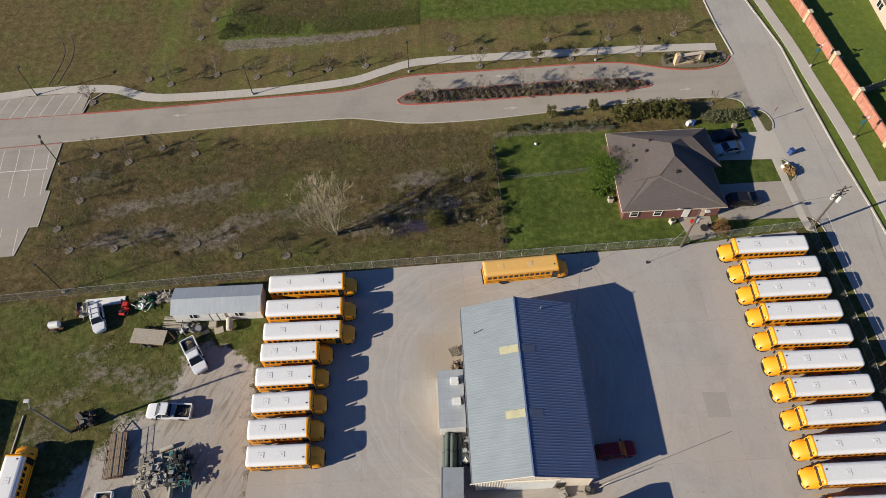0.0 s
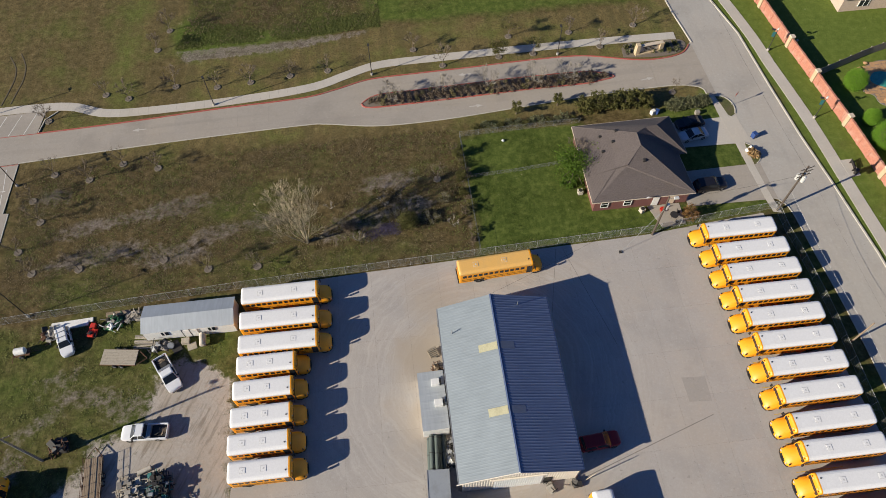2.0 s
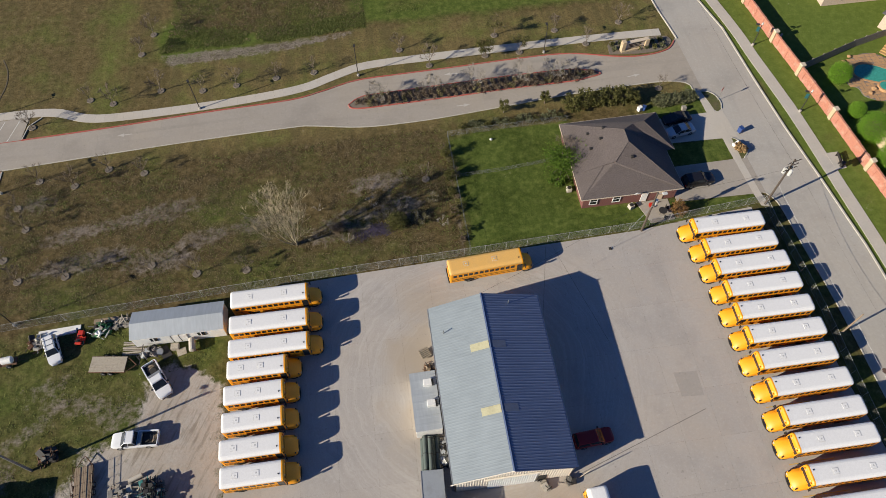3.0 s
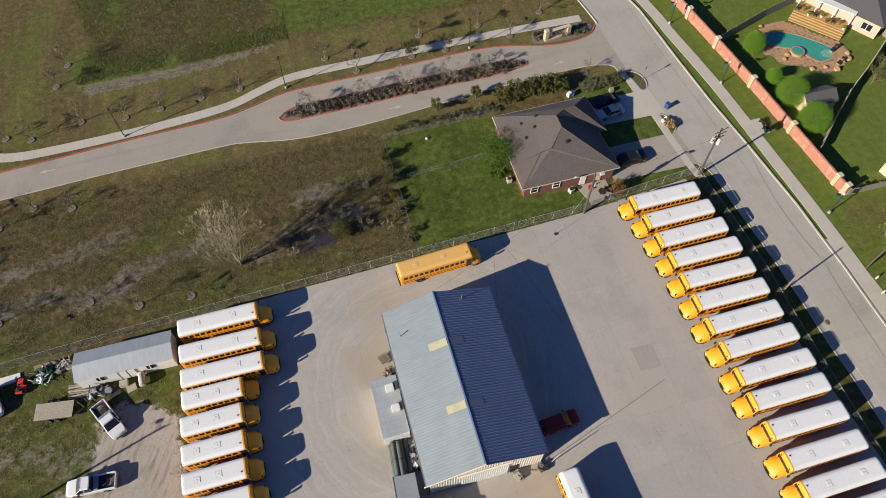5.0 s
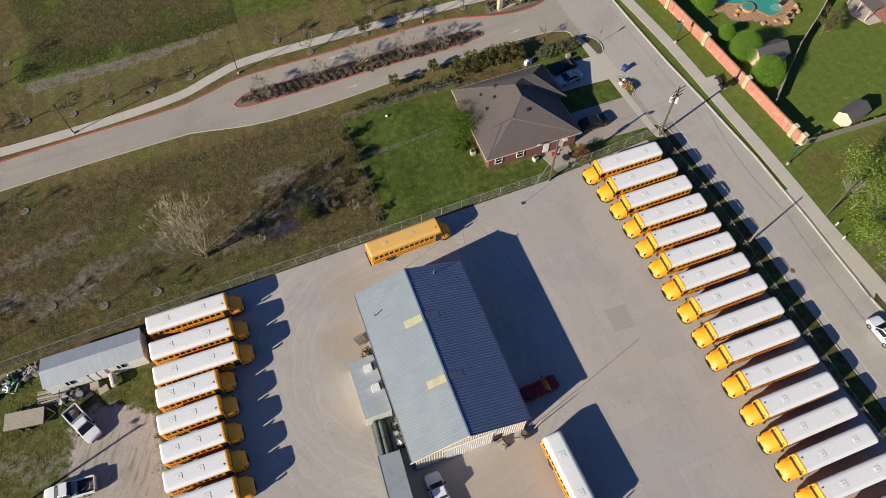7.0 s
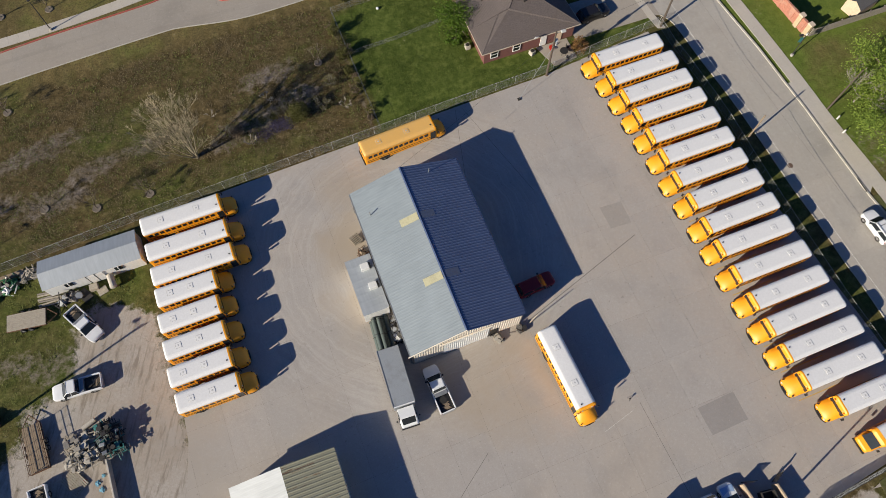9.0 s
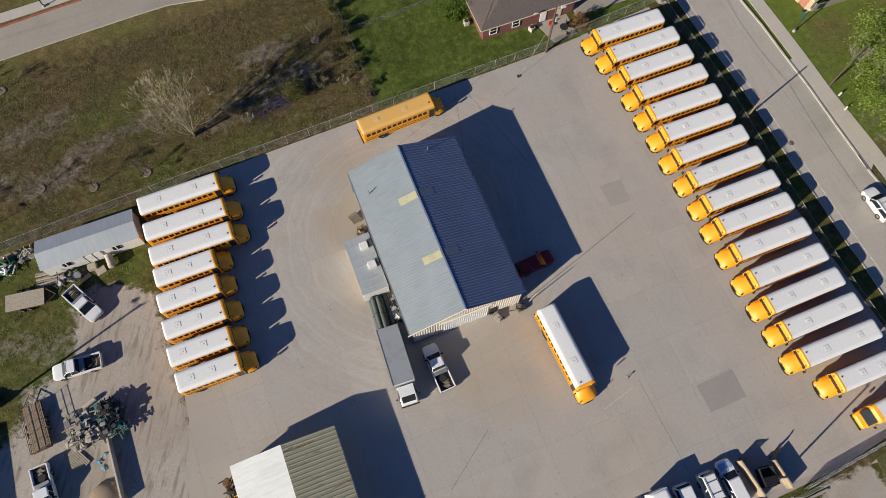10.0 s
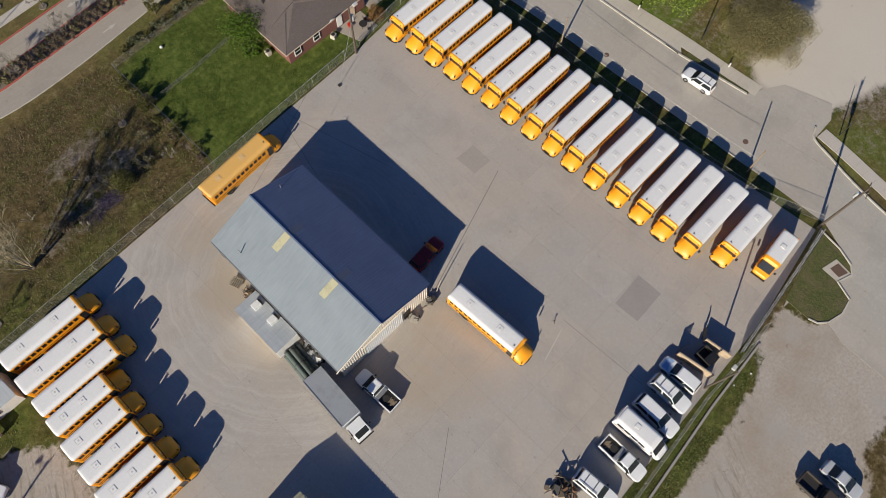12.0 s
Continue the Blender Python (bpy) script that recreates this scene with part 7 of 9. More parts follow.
for k, (x, y) in enumerate(YOUNG):
    leafy = k in (23, 24, 27)
    tree("young_tree", "slender young tree with sparse leaves" if leafy else "slender leafless young tree in a mulch ring", x, y, 3.0 + 1.0 * ((k * 7) % 5) / 4, 0.6, LEAF_DULL if leafy else None, 100 + k, 5 if k % 3 else 4, 3, per=3, size=0.07, reach=0.2, bark=BARK, trunk=0.3, girth=0.016, group="young street trees")
    bm = bmesh.new()
    n = 14
    ring = [(0.62 * (1 + 0.18 * noise.noise(Vector((k, j * 0.9, 0)))) * math.cos(j * math.tau / n), 0.62 * (1 + 0.18 * noise.noise(Vector((k, j * 0.9, 0)))) * math.sin(j * math.tau / n)) for j in range(n)]
    loft(bm, [[(px, py, -0.06) for px, py in ring], [(px * 0.9, py * 0.9, 0.1) for px, py in ring], [(px * 0.4, py * 0.4, 0.06) for px, py in ring]])
    ob = part("mulch_ring", bm, MULCH, None)
    ob.location = (x, y, 0)
    tagged(ob, "ring of dry mulch round a young tree", "mulch", "mulch rings")
for k, (x, y, h) in enumerate(((-0.7, 55.9, 3.2), (-6.9, 53.0, 2.6), (-9.2, 55.4, 2.4), (3.8, 55.3, 3.0), (-3.1, 58.9, 2.6), (1.2, 57.6, 2.8), (5.8, 58.5, 2.4), (-10.9, 59.1, 2.0), (6.6, 54.0, 2.6))):
    tree("leafless_shrub", "tangled leafless shrub in the vacant lot", x, y, h * 0.62, 1.0, LEAF_OLIVE if k % 3 == 0 else None, 40 + k, 4, 3, per=1, size=0.07, reach=0.2, bark=TWIG_GREY, category="shrub", trunk=0.08, girth=0.014, group="shrubs in the vacant lot")
for k, (x, y) in enumerate(((-0.4, 80.2), (8.5, 80.7), (15.5, 81.2), (23.5, 81.1), (29.1, 81.0))):
    tree("leafless_tree", "grey leafless small tree in the median", x, y - 0.9, 3.4, 0.8, None, 70 + k, 6, 3, bark=TWIG_GREY, trunk=0.15, girth=0.014, group="trees in the median")
dense_tree("olive_bush", "dense olive bush in the vacant lot", 0.1, 54.7, 1.5, 2.6, LEAF_DULL, 141, 3600, 0.09, 0.5, 0.35, category="shrub", low=0.0)
dense_tree("brown_bush", "brown leafless-looking bush in the vacant lot", -8.4, 55.0, 1.3, 1.7, LEAF_MEDIAN, 142, 1500, 0.08, 0.6, 0.3, category="shrub", low=0.0)
for k, (x, y, r, h) in enumerate(((8.8, 56.0, 0.6, 1.0), (8.9, 59.5, 0.55, 1.0), (8.7, 66.3, 1.0, 2.4), (9.1, 62.2, 0.9, 2.1))):
    dense_tree("fence_bush", "olive-green bush beside the lawn's wire fence", x, y, r, h, LEAF_DULL, 145 + k, 1300, 0.09, 0.5, 0.4, "bushes on the lawn fence", "shrub", 0.0)
dense_tree("bright_tree", "bright green tree beside the bungalow", 25.9, 61.2, 3.1, 4.4, LEAF_BRIGHT, 5, 8500, 0.11, 0.6, 0.3)
dense_tree("bright_shrub", "bright green shrub beside the bungalow", 24.6, 58.9, 1.2, 1.6, LEAF_BRIGHT, 15, 700, 0.14, 0.5, category="shrub")
tree("leafless_tree", "leafless tree overhanging the bungalow roof", 27.0, 63.4, 4.6, 0.9, None, 8, 5, 3, bark=BARK, trunk=0.3)
for k, (x, y, r, h) in enumerate(((74.7, 72.8, 1.5, 3.4), (74.1, 65.2, 1.05, 2.5), (74.3, 60.5, 2.15, 4.5), (74.7, 54.7, 2.15, 4.5))):
    dense_tree("round_tree", "round bright green tree in the pool garden", x, y, r, h, LEAF_POOL, 20 + k, 17000, 0.065, 0.06, 0.86, "trees round the pool", low=0.05)
dense_tree("street_tree", "spreading bright green tree by the sidewalk", 76.6, 26.6, 7.4, 8.6, LEAF_STREET, 31, 60000, 0.13, 0.6, 0.45, gather=75)
tree("leafless_tree", "grey leafless tree among green crowns", 72.6, 29.5, 6.5, 0.9, None, 33, 6, 3, bark=TWIG_GREY, trunk=0.2)
dense_tree("evergreen_oak", "broad olive-brown evergreen tree on the dusty lot", 75.2, 10.4, 5.0, 6.6, LEAF_OLIVE, 32, 100000, 0.085, 0.35, 0.4, gather=150)
dense_tree("evergreen_oak", "bright leafy tree beside the pale house", 83.5, 31.5, 5.2, 7.0, LEAF_STREET, 34, 30000, 0.13, 0.5, 0.45, gather=50)
tree("leafless_tree", "leafless tree at the garden fence", 89.9, 60.4, 4.4, 0.7, LEAF_DULL, 35, 5, 3, per=2, size=0.08, reach=0.3, bark=BARK, trunk=0.12)
for k, (x, y, r, h) in enumerate(((30.3, 73.3, 1.5, 2.5), (32.4, 73.6, 1.7, 3.0), (34.6, 73.4, 1.5, 2.6), (36.8, 73.5, 1.6, 2.9), (38.9, 73.5, 1.6, 3.0), (40.4, 73.0, 1.2, 2.2))):
    dense_tree("evergreen_shrub", "dark evergreen shrub behind the bungalow", x, y, r, h, LEAF_DULL, 50 + k, 1100, 0.16, 0.4, 0.5, "hedge behind the bungalow", "shrub", 0.02)
for k in range(6):
    dense_tree("hedge_shrub", "grey-green clipped hedge shrub by the corner", 44.3 + k * 1.05, 72.0 + 0.08 * k, 1.1, 1.5, LEAF_SAGE, 60 + k, 1300, 0.12, 0.3, 0.6, "corner hedge", "shrub", 0.0)
for k in range(13):
    dense_tree("fence_shrub", "low green shrub along the garden fence", 12.5 + k * 1.3, 71.7 + 0.35 * math.sin(k * 1.9), 0.55 + 0.15 * (k % 3), 0.9 + 0.2 * (k % 2), LEAF_SAGE if k % 3 else LEAF_DULL, 80 + k, 260, 0.12, 0.5, 0.4, "shrubs along the garden fence", "shrub", 0.0)
for k, (x, y) in enumerate(((19.3, 73.9), (26.2, 74.9))):
    dense_tree("young_evergreen", "small upright evergreen tree by the drive", x, y, 0.95, 2.7, LEAF_DULL, 95 + k, 700, 0.13, 0.4, 0.4, "young evergreens by the drive", low=0.2)
dense_tree("dry_shrub", "orange-brown dry shrub on the patio", 40.7, 51.2, 1.15, 2.2, LEAF_BROWN, 99, 1800, 0.09, 0.4, category="shrub")
for k in range(9):
    dense_tree("fence_shrub", "brownish shrub on the lawn's wire fence", 9.2 + 0.6 * math.sin(k * 2.2), 51.0 + k * 2.0 + 0.9 * math.sin(k * 4.1), (0.45 + 0.2 * ((k * 5) % 4)) * (1.5 if k in (3, 6) else 1), (0.7 + 0.3 * ((k * 3) % 4)) * (1.6 if k in (3, 6) else 1), LEAF_DULL if k % 2 else LEAF_MEDIAN, 120 + k, 260, 0.11, 0.5, 0.3, "shrubs on the lawn fence", "shrub", 0.0)


def median_bed():
    top = [(-5.2, 79.1), (-2.6, 80.7), (3.8, 81.0), (13.3, 81.4), (22.6, 81.7), (31.0, 81.7), (34.5, 81.2), (36.9, 80.0)]
    low = [(34.0, 79.3), (31.6, 79.0), (22.3, 78.9), (12.9, 78.5), (3.7, 78.2), (-3.8, 78.1), (-5.2, 79.1)]
    ring = smooth_line(top + low, 4)
    ribbon("red_kerb", ring, 0.19, 0.0, 0.16, RED_KERB, "red-painted kerb round the planted median", "kerb")
    sheet("median_soil", ring[:-1], 0.1, MULCH, "mulched soil of the planted median", "soil", 0.12)
    rng = random.Random(9)
    k = 0
    for row in range(4):
        x = -4.2 + 0.4 * row
        while x < 36.2:
            edge = 1.0 if -2.4 < x < 33.5 else 0.45
            mid = 79.4 + 0.022 * (x + 4)
            y = mid + (row - 1.5) * 0.62 * edge + rng.uniform(-0.15, 0.15)
            if edge == 1.0 or row in (1, 2):
                dense_tree("dry_shrub", "low dry brownish shrub in the median", x, y, 0.42 + rng.uniform(-0.08, 0.12), 0.65 + rng.uniform(0, 0.35), LEAF_OLIVE if k % 5 == 2 else LEAF_MEDIAN, 300 + k, 190, 0.09, 0.5, 0.3, "shrubs in the median", "shrub", 0.0)
            k += 1
            x += 1.15 + rng.uniform(-0.15, 0.2)


median_bed()


def entrance_sign():
    sign = thing("entrance_sign", "tan stone entrance sign with a pale panel", "sign", pose(44.0, 84.9, 0, 0, 0, 8))
    part("base", box(bmesh.new(), -2.5, 2.5, -0.45, 0.45, 0, 0.35, 0.04), STONE, sign)
    for x, h in ((-2.2, 2.2), (2.1, 1.8)):
        part("pillar", box(bmesh.new(), x - 0.35, x + 0.35, -0.38, 0.38, 0.35, h, 0.03), STONE, sign)
    part("panel", box(bmesh.new(), -1.84, 1.74, -0.12, 0.12, 0.5, 1.65, 0.02), CAP_STONE, sign, "pale stone panel")
    for k in range(3):
        part("writing_bar", box(bmesh.new(), -1.3 + 0.15 * k, 1.2 - 0.2 * k, -0.16, -0.125, 1.3 - k * 0.3, 1.45 - k * 0.3), DARK_STEEL, sign, "dark illegible lettering bar")
    part("top_beam", box(bmesh.new(), -2.55, 2.3, -0.3, 0.3, 1.7, 1.85, 0.03), CAP_STONE, sign)
    bed = smooth_line([(39.6, 84.2), (44.5, 83.7), (48.6, 84.0), (50.8, 85.6), (50.2, 87.2), (46.0, 87.3), (40.4, 87.2), (39.6, 84.2)], 3)[:-1]
    sheet("sign_bed", bed, 0.05, MULCH, "mulched bed round the entrance sign", "soil", 0.1)
    for k in range(14):
        x = 40.6 + (k % 7) * 1.4
        y = 86.3 - 1.6 * (k // 7) * (0.9 if x > 46.5 else 0.8)
        dense_tree("bed_shrub", "low sage shrub in the sign bed", x, y + 0.2 * math.sin(k), 0.5, 0.7, LEAF_SAGE if k % 2 else LEAF_DULL, 500 + k, 180, 0.12, 0.5, 0.3, "shrubs round the sign", "shrub", 0.0)


entrance_sign()


def weeds(name, label, outline, count, leaf, height, seed, clump=4):
    """Uncounted tufts of weeds over a patch of ground, as one mesh."""
    rng = random.Random(seed)
    xs, ys = [p[0] for p in outline], [p[1] for p in outline]
    pts = np.array([(rng.uniform(min(xs), max(xs)), rng.uniform(min(ys), max(ys))) for _ in range(count)])
    keep = inside(outline, pts[:, 0], pts[:, 1], 1.0) > 0.5
    verts, faces = [], []
    for x, y in pts[keep]:
        if noise.noise(Vector((x * 0.22, y * 0.22, seed))) + rng.uniform(-0.35, 0.35) < -0.05:
            continue
        s = height * rng.uniform(0.5, 1.5)
        for _ in range(clump):
            a = rng.uniform(0, math.tau)
            o = Vector((x + rng.gauss(0, 0.22), y + rng.gauss(0, 0.22), -0.03))
            side = Vector((-math.sin(a), math.cos(a), 0)) * s * 0.22
            tip = Vector((math.cos(a) * s, math.sin(a) * s, s * rng.uniform(0.35, 0.8)))
            b = len(verts)
            verts += [o - side, o + side, o + side * 0.5 + tip, o - side * 0.5 + tip]
            faces.append((b, b + 1, b + 2, b + 3))
    tagged(link_mesh(name, verts, faces, leaf), label, "grass", kind="stuff")


weeds("meadow_weeds", "tall rough green weeds of the far meadow", [(-36.3, 95.6), (-15, 96), (-1, 97.2), (-1.2, 101), (-20, 99), (-33, 102), (-35, 101)], 6500, GRASS_GREEN, 0.17, 1, 7)
weeds("meadow_weeds", "rough green weeds among dry stalks in the far meadow", [(-33, 102), (-20, 99), (-1, 101), (-1.2, 140), (-46, 150), (-34, 106)], 14000, GRASS_GREEN, 0.16, 11, 7)
weeds("meadow_weeds", "dry stalks in the far meadow", [(-36, 96), (-1, 97.5), (-1.2, 140), (-46, 150), (-34, 106)], 18000, GRASS_DRY, 0.17, 2, 6)
weeds("meadow_weeds", "green grass tufts of the far meadow", [(-1, 100), (13, 100), (13, 145), (-1, 145)], 3500, GRASS_GREEN, 0.14, 6)
weeds("lot_weeds", "dry weeds of the vacant lot", [(-57, 47.5), (-20, 49), (9, 50), (9, 72), (-56, 71.5)], 17000, GRASS_DRY, 0.12, 3, 6)
weeds("lot_weeds", "green weeds of the vacant lot", [(-57, 47.5), (-20, 49), (9, 50), (9, 72), (-56, 71.5)], 10000, GRASS_GREEN, 0.12, 4, 7)
weeds("wildflowers", "low blue-purple tufts among the weeds", [(-7.0, 52.8), (-5.2, 52.7), (-3.9, 53.6), (-1.0, 53.6), (-0.9, 55.4), (-3.0, 55.4), (-4.4, 54.6), (-6.6, 54.8)], 2600, TUFT_PURPLE, 0.1, 12, 7)
weeds("yard_weeds", "weeds and tufts in the work yard", [(-74, 43.5), (-36, 45.5), (-25, 46), (-26, 38), (-35, 36), (-38, 28), (-46, 22), (-74, 14)], 7000, GRASS_GREEN, 0.13, 5, 7)
weeds("lawn_grass", "lush grass tufts of the fenced lawn", [(10.2, 49.4), (10.2, 70), (26, 70.4), (26, 53), (34, 52.5), (34, 49.8)], 7000, GRASS_LAWN, 0.1, 7, 6)
weeds("fence_weeds", "weeds along the yard fence", [(-60, 45.6), (-20, 47.5), (34, 49.6), (34, 50.6), (-20, 48.8), (-60, 47.2)], 2600, GRASS_GREEN, 0.14, 8, 6)
weeds("fence_weeds", "weeds along the south fence", [(14, -14.4), (40, -14.0), (38, -16.5), (30, -17.5), (14, -18.2)], 2600, GRASS_GREEN, 0.13, 9, 6)

# ---- work yard ----
def flat_trailer(label, x, y, turn, length, width, rails, deck=WOOD):
    ob = thing("utility_trailer", label, "trailer", pose(x, y, 0, 0, 0, turn))
    n = max(6, int(width / 0.2))
    for k in range(n):
        y0 = -width / 2 + k * width / n
        part("deck_board", box(bmesh.new(), -length / 2, length / 2, y0 + 0.01, y0 + width / n - 0.01, 0.62, 0.67 + 0.01 * (k % 2)), deck, ob)
    bm = bmesh.new()
    for s in (-1, 1):
        box(bm, -length / 2 - 0.05, length / 2 + 0.05, s * width / 2 - 0.05, s * width / 2 + 0.05, 0.48, 0.64)
    for k in range(5):
        xx = -length / 2 + k * length / 4
        box(bm, xx - 0.04, xx + 0.04, -width / 2, width / 2, 0.48, 0.6)
    tube(bm, (length / 2, -width / 2, 0.55), (length / 2 + 1.3, 0, 0.5), 0.05, sides=6)
    tube(bm, (length / 2, width / 2, 0.55), (length / 2 + 1.3, 0, 0.5), 0.05, sides=6)
    part("frame", bm, RUSTY, ob)
    if rails:
        for s in (-1, 1):
            bm = bmesh.new()
            for k in range(6):
                xx = -length / 2 + k * length / 5
                tube(bm, (xx, s * width / 2, 0.6), (xx, s * width / 2, 1.35), 0.03, sides=5)
            for z in (1.0, 1.35):
                tube(bm, (-length / 2, s * width / 2, z), (length / 2, s * width / 2, z), 0.03, sides=5)
            part("side_rail", bm, RUSTY, ob)
        bm = bmesh.new()
        for k in range(4):
            tube(bm, (-length / 2, -width / 2 + k * width / 3, 0.6), (-length / 2 - 0.2, -width / 2 + k * width / 3, 1.5), 0.03, sides=5)
        for z in (0.9, 1.2, 1.5):
            tube(bm, (-length / 2 - (z - 0.6) * 0.22, -width / 2, z), (-length / 2 - (z - 0.6) * 0.22, width / 2, z), 0.025, sides=5)
        part("ramp", bm, RUSTY, ob)
    for s in (-1, 1):
        for dx in (-0.45, 0.45):
            wheel(ob, dx, s * (width / 2 + 0.14), 0.34, 0.2)
    return ob


flat_trailer("flat trailer with a weathered plank deck on the turf", -38.5, 38.7, -8, 4.5, 2.1, False, PALE_WOOD)
flat_trailer("long trailer with rusty side rails beside the scrap", -39.7, 23.3, 94, 5.4, 2.0, True)


def scrap_heap(name, label, x, y, w, d, h, mats, count, seed, fine=1.0, kinds=(0, 1, 2, 3), neat=False):
    """A heap of machine parts: one thing, made of separate bars, plates and castings."""
    rng = random.Random(seed)
    ob = thing(name, label, "scrap heap", pose(x, y, 0))
    for k in range(count):
        mat = mats[k % len(mats)]
        bm = bmesh.new()
        kind = kinds[k % len(kinds)]
        px, py = rng.uniform(-w, w), rng.uniform(-d, d)
        pz = rng.uniform(0.05, h) * (1 - 0.6 * max(abs(px) / w, abs(py) / d))
        if kind == 0:
            s = rng.uniform(0.2, 0.55) * fine
            box(bm, -s, s, -s * 0.7, s * 0.7, -s * 0.5, s * 0.5, 0.04)
            name_part = "casting"
        elif kind == 1:
            s = rng.uniform(0.6, 1.4) * (0.5 + 0.5 * fine)
            tube(bm, (-s, 0, 0), (s, 0, 0), rng.uniform(0.03, 0.09) * fine, sides=7)
            name_part = "bar"
        elif kind == 2:
            s = rng.uniform(0.25, 0.5) * fine
            tube(bm, (0, 0, -0.12), (0, 0, 0.12), s, s * 0.9, 12)
            name_part = "drum"
        else:
            s = rng.uniform(0.4, 0.9) * (0.4 + 0.6 * fine)
            e = 0.5 * (0.4 + 0.6 * fine)
            box(bm, -s, s, -0.06 * fine, 0.06 * fine, -0.1 * fine, 0.1 * fine)
            box(bm, -s, -s + 0.12 * fine, -e, e, -0.05, 0.05)
            box(bm, s - 0.12 * fine, s, -e, e, -0.05, 0.05)
            name_part = "frame"
        p = part(name_part, bm, mat, ob)
        tilt = 9 if neat else 35
        p.matrix_local = pose(px, py, max(0.3, pz + 0.25), rng.uniform(-tilt, tilt), rng.uniform(-tilt, tilt), 90 * rng.randrange(4) + rng.uniform(-14, 14) + 8 if neat else rng.uniform(0, 180))
    part("bottom_crate", box(bmesh.new(), -w * 0.8, w * 0.8, -d * 0.8, d * 0.8, 0, 0.4, 0.03), mats[0], ob)
    return ob


scrap_heap("engine_scrap", "heap of dusty grey engine and axle castings", -35.0, 21.0, 1.7, 1.9, 1.1, (CAST, CAST_PALE, CAST_PALE, CAST, PALE_WOOD), 90, 11, 0.8, (3, 0, 2, 0, 3), True)
scrap_heap("scrap_tangle", "dark tangle of pipes and teal machine parts", -31.7, 21.4, 1.25, 2.0, 2.1, (DARK_STEEL, DARK_STEEL, PIPE_GREEN, DARK_STEEL, TEAL, DARK_STEEL, STEEL), 130, 12, 0.62, (0, 3, 1, 2, 3, 0), True)
scrap_heap("iron_scrap", "rusty iron scrap beside the parked vehicles", 11.2, -8.8, 1.2, 1.4, 1.0, (DARK_STEEL, RUSTY, WOOD), 22, 13)
scrap_heap("farm_implement", "dark farm implement beside the light pole", -44.3, 27.9, 1.1, 0.9, 0.9, (DARK_STEEL, RUSTY), 18, 14)
scrap_heap("shed_clutter", "jumble of parts along the barn wall", -21.2, 8.3, 0.7, 2.2, 0.9, (DARK_STEEL, MACHINE_YELLOW, RUSTY, WOOD), 24, 15)
scrap_heap("shed_clutter", "jumble of boards and parts before the portable building", -33.3, 39.9, 1.3, 0.6, 0.7, (GREY_WOOD, DARK_STEEL, STEEL), 20, 16)
scrap_heap("green_machine_scrap", "green and white machine parts by the fence", -39.8, 44.0, 1.2, 0.9, 0.8, (MACHINE_GREEN, WHITE_PAINT, DARK_STEEL), 22, 17)
scrap_heap("rubble_pile", "pile of grey blocks by the fence", -37.6, 44.6, 0.8, 0.7, 0.5, (CAST, GREY_WOOD), 16, 18)
scrap_heap("garden_machinery", "small machines and boxes at the fence", -48.4, 43.2, 1.0, 0.7, 0.7, (CAST_PALE, DARK_STEEL, RUSTY), 16, 19)
scrap_heap("workshop_clutter", "rusty rings and bars against the workshop wall", 1.8, 32.5, 0.4, 0.6, 0.5, (DARK_STEEL, RUSTY, WOOD), 16, 20, 0.6, (1, 3, 0))
scrap_heap("workshop_clutter", "hoses and iron at the workshop corner", 16.5, 16.5, 0.35, 0.3, 0.25, (DARK_STEEL, CAST), 5, 21)
scrap_heap("workshop_clutter", "small parts beside the workshop door", 13.1, 16.4, 0.3, 0.3, 0.2, (CAST, DARK_STEEL), 4, 22)
scrap_heap("workshop_clutter", "bars leaning by the pipes at the workshop wall", 2.3, 21.6, 0.4, 1.8, 0.7, (STEEL, DARK_STEEL), 16, 23)


def pipes():
    for k, (x, h) in enumerate(((-0.55, 0.3), (0.05, 0.3), (0.65, 0.3), (-0.25, 0.82), (0.35, 0.82), (1.25, 0.3))):
        ob = thing("concrete_pipe", "grey-green pipe in a stack beside the workshop", "pipe", pose(x + 0.3, 21.6 + 0.15 * (k % 2), h + 0.02, 0, 0, -4), group="stacked pipes")
        bm = bmesh.new()
        n = 14
        rings = []
        for r, y in ((0.29, -2.1), (0.29, 2.1), (0.24, 2.1), (0.24, -2.1)):
            rings.append([(r * math.cos(j * math.tau / n), y, r * math.sin(j * math.tau / n)) for j in range(n)])
        loft(bm, rings + rings[:1], caps=False)
        bmesh.ops.recalc_face_normals(bm, faces=bm.faces)
        part("barrel", bm, PIPE_GREEN, ob)
        for y in (-1.9, 0.0, 1.9):
            part("band", tube(bmesh.new(), (0, y - 0.05, 0), (0, y + 0.05, 0), 0.305, sides=14, caps=False), DARK_STEEL, ob)


pipes()


def tank_trailer():
    ob = thing("sprayer_tank", "white tank on a small rusty frame", "tank", pose(-51.2, 40.9, 0, 0, 0, 5))
    bm = bmesh.new()
    loft(bm, [[(x, r * math.cos(k * math.tau / 14), 1.05 + r * math.sin(k * math.tau / 14)) for k in range(14)] for x, r in ((-0.75, 0.25), (-0.6, 0.48), (0.6, 0.48), (0.75, 0.25))])
    part("tank", bm, WHITE_PAINT, ob)
    bm = box(bmesh.new(), -1.0, 1.0, -0.5, 0.5, 0.42, 0.55)
    tube(bm, (1.0, 0, 0.48), (2.2, 0, 0.4), 0.04, sides=6)
    tube(bm, (-1.0, -1.3, 0.6), (-1.0, 1.3, 0.6), 0.04, sides=6)
    part("frame", bm, RUSTY, ob)
    for s in (-1, 1):
        wheel(ob, 0, s * 0.6, 0.36, 0.2)


tank_trailer()


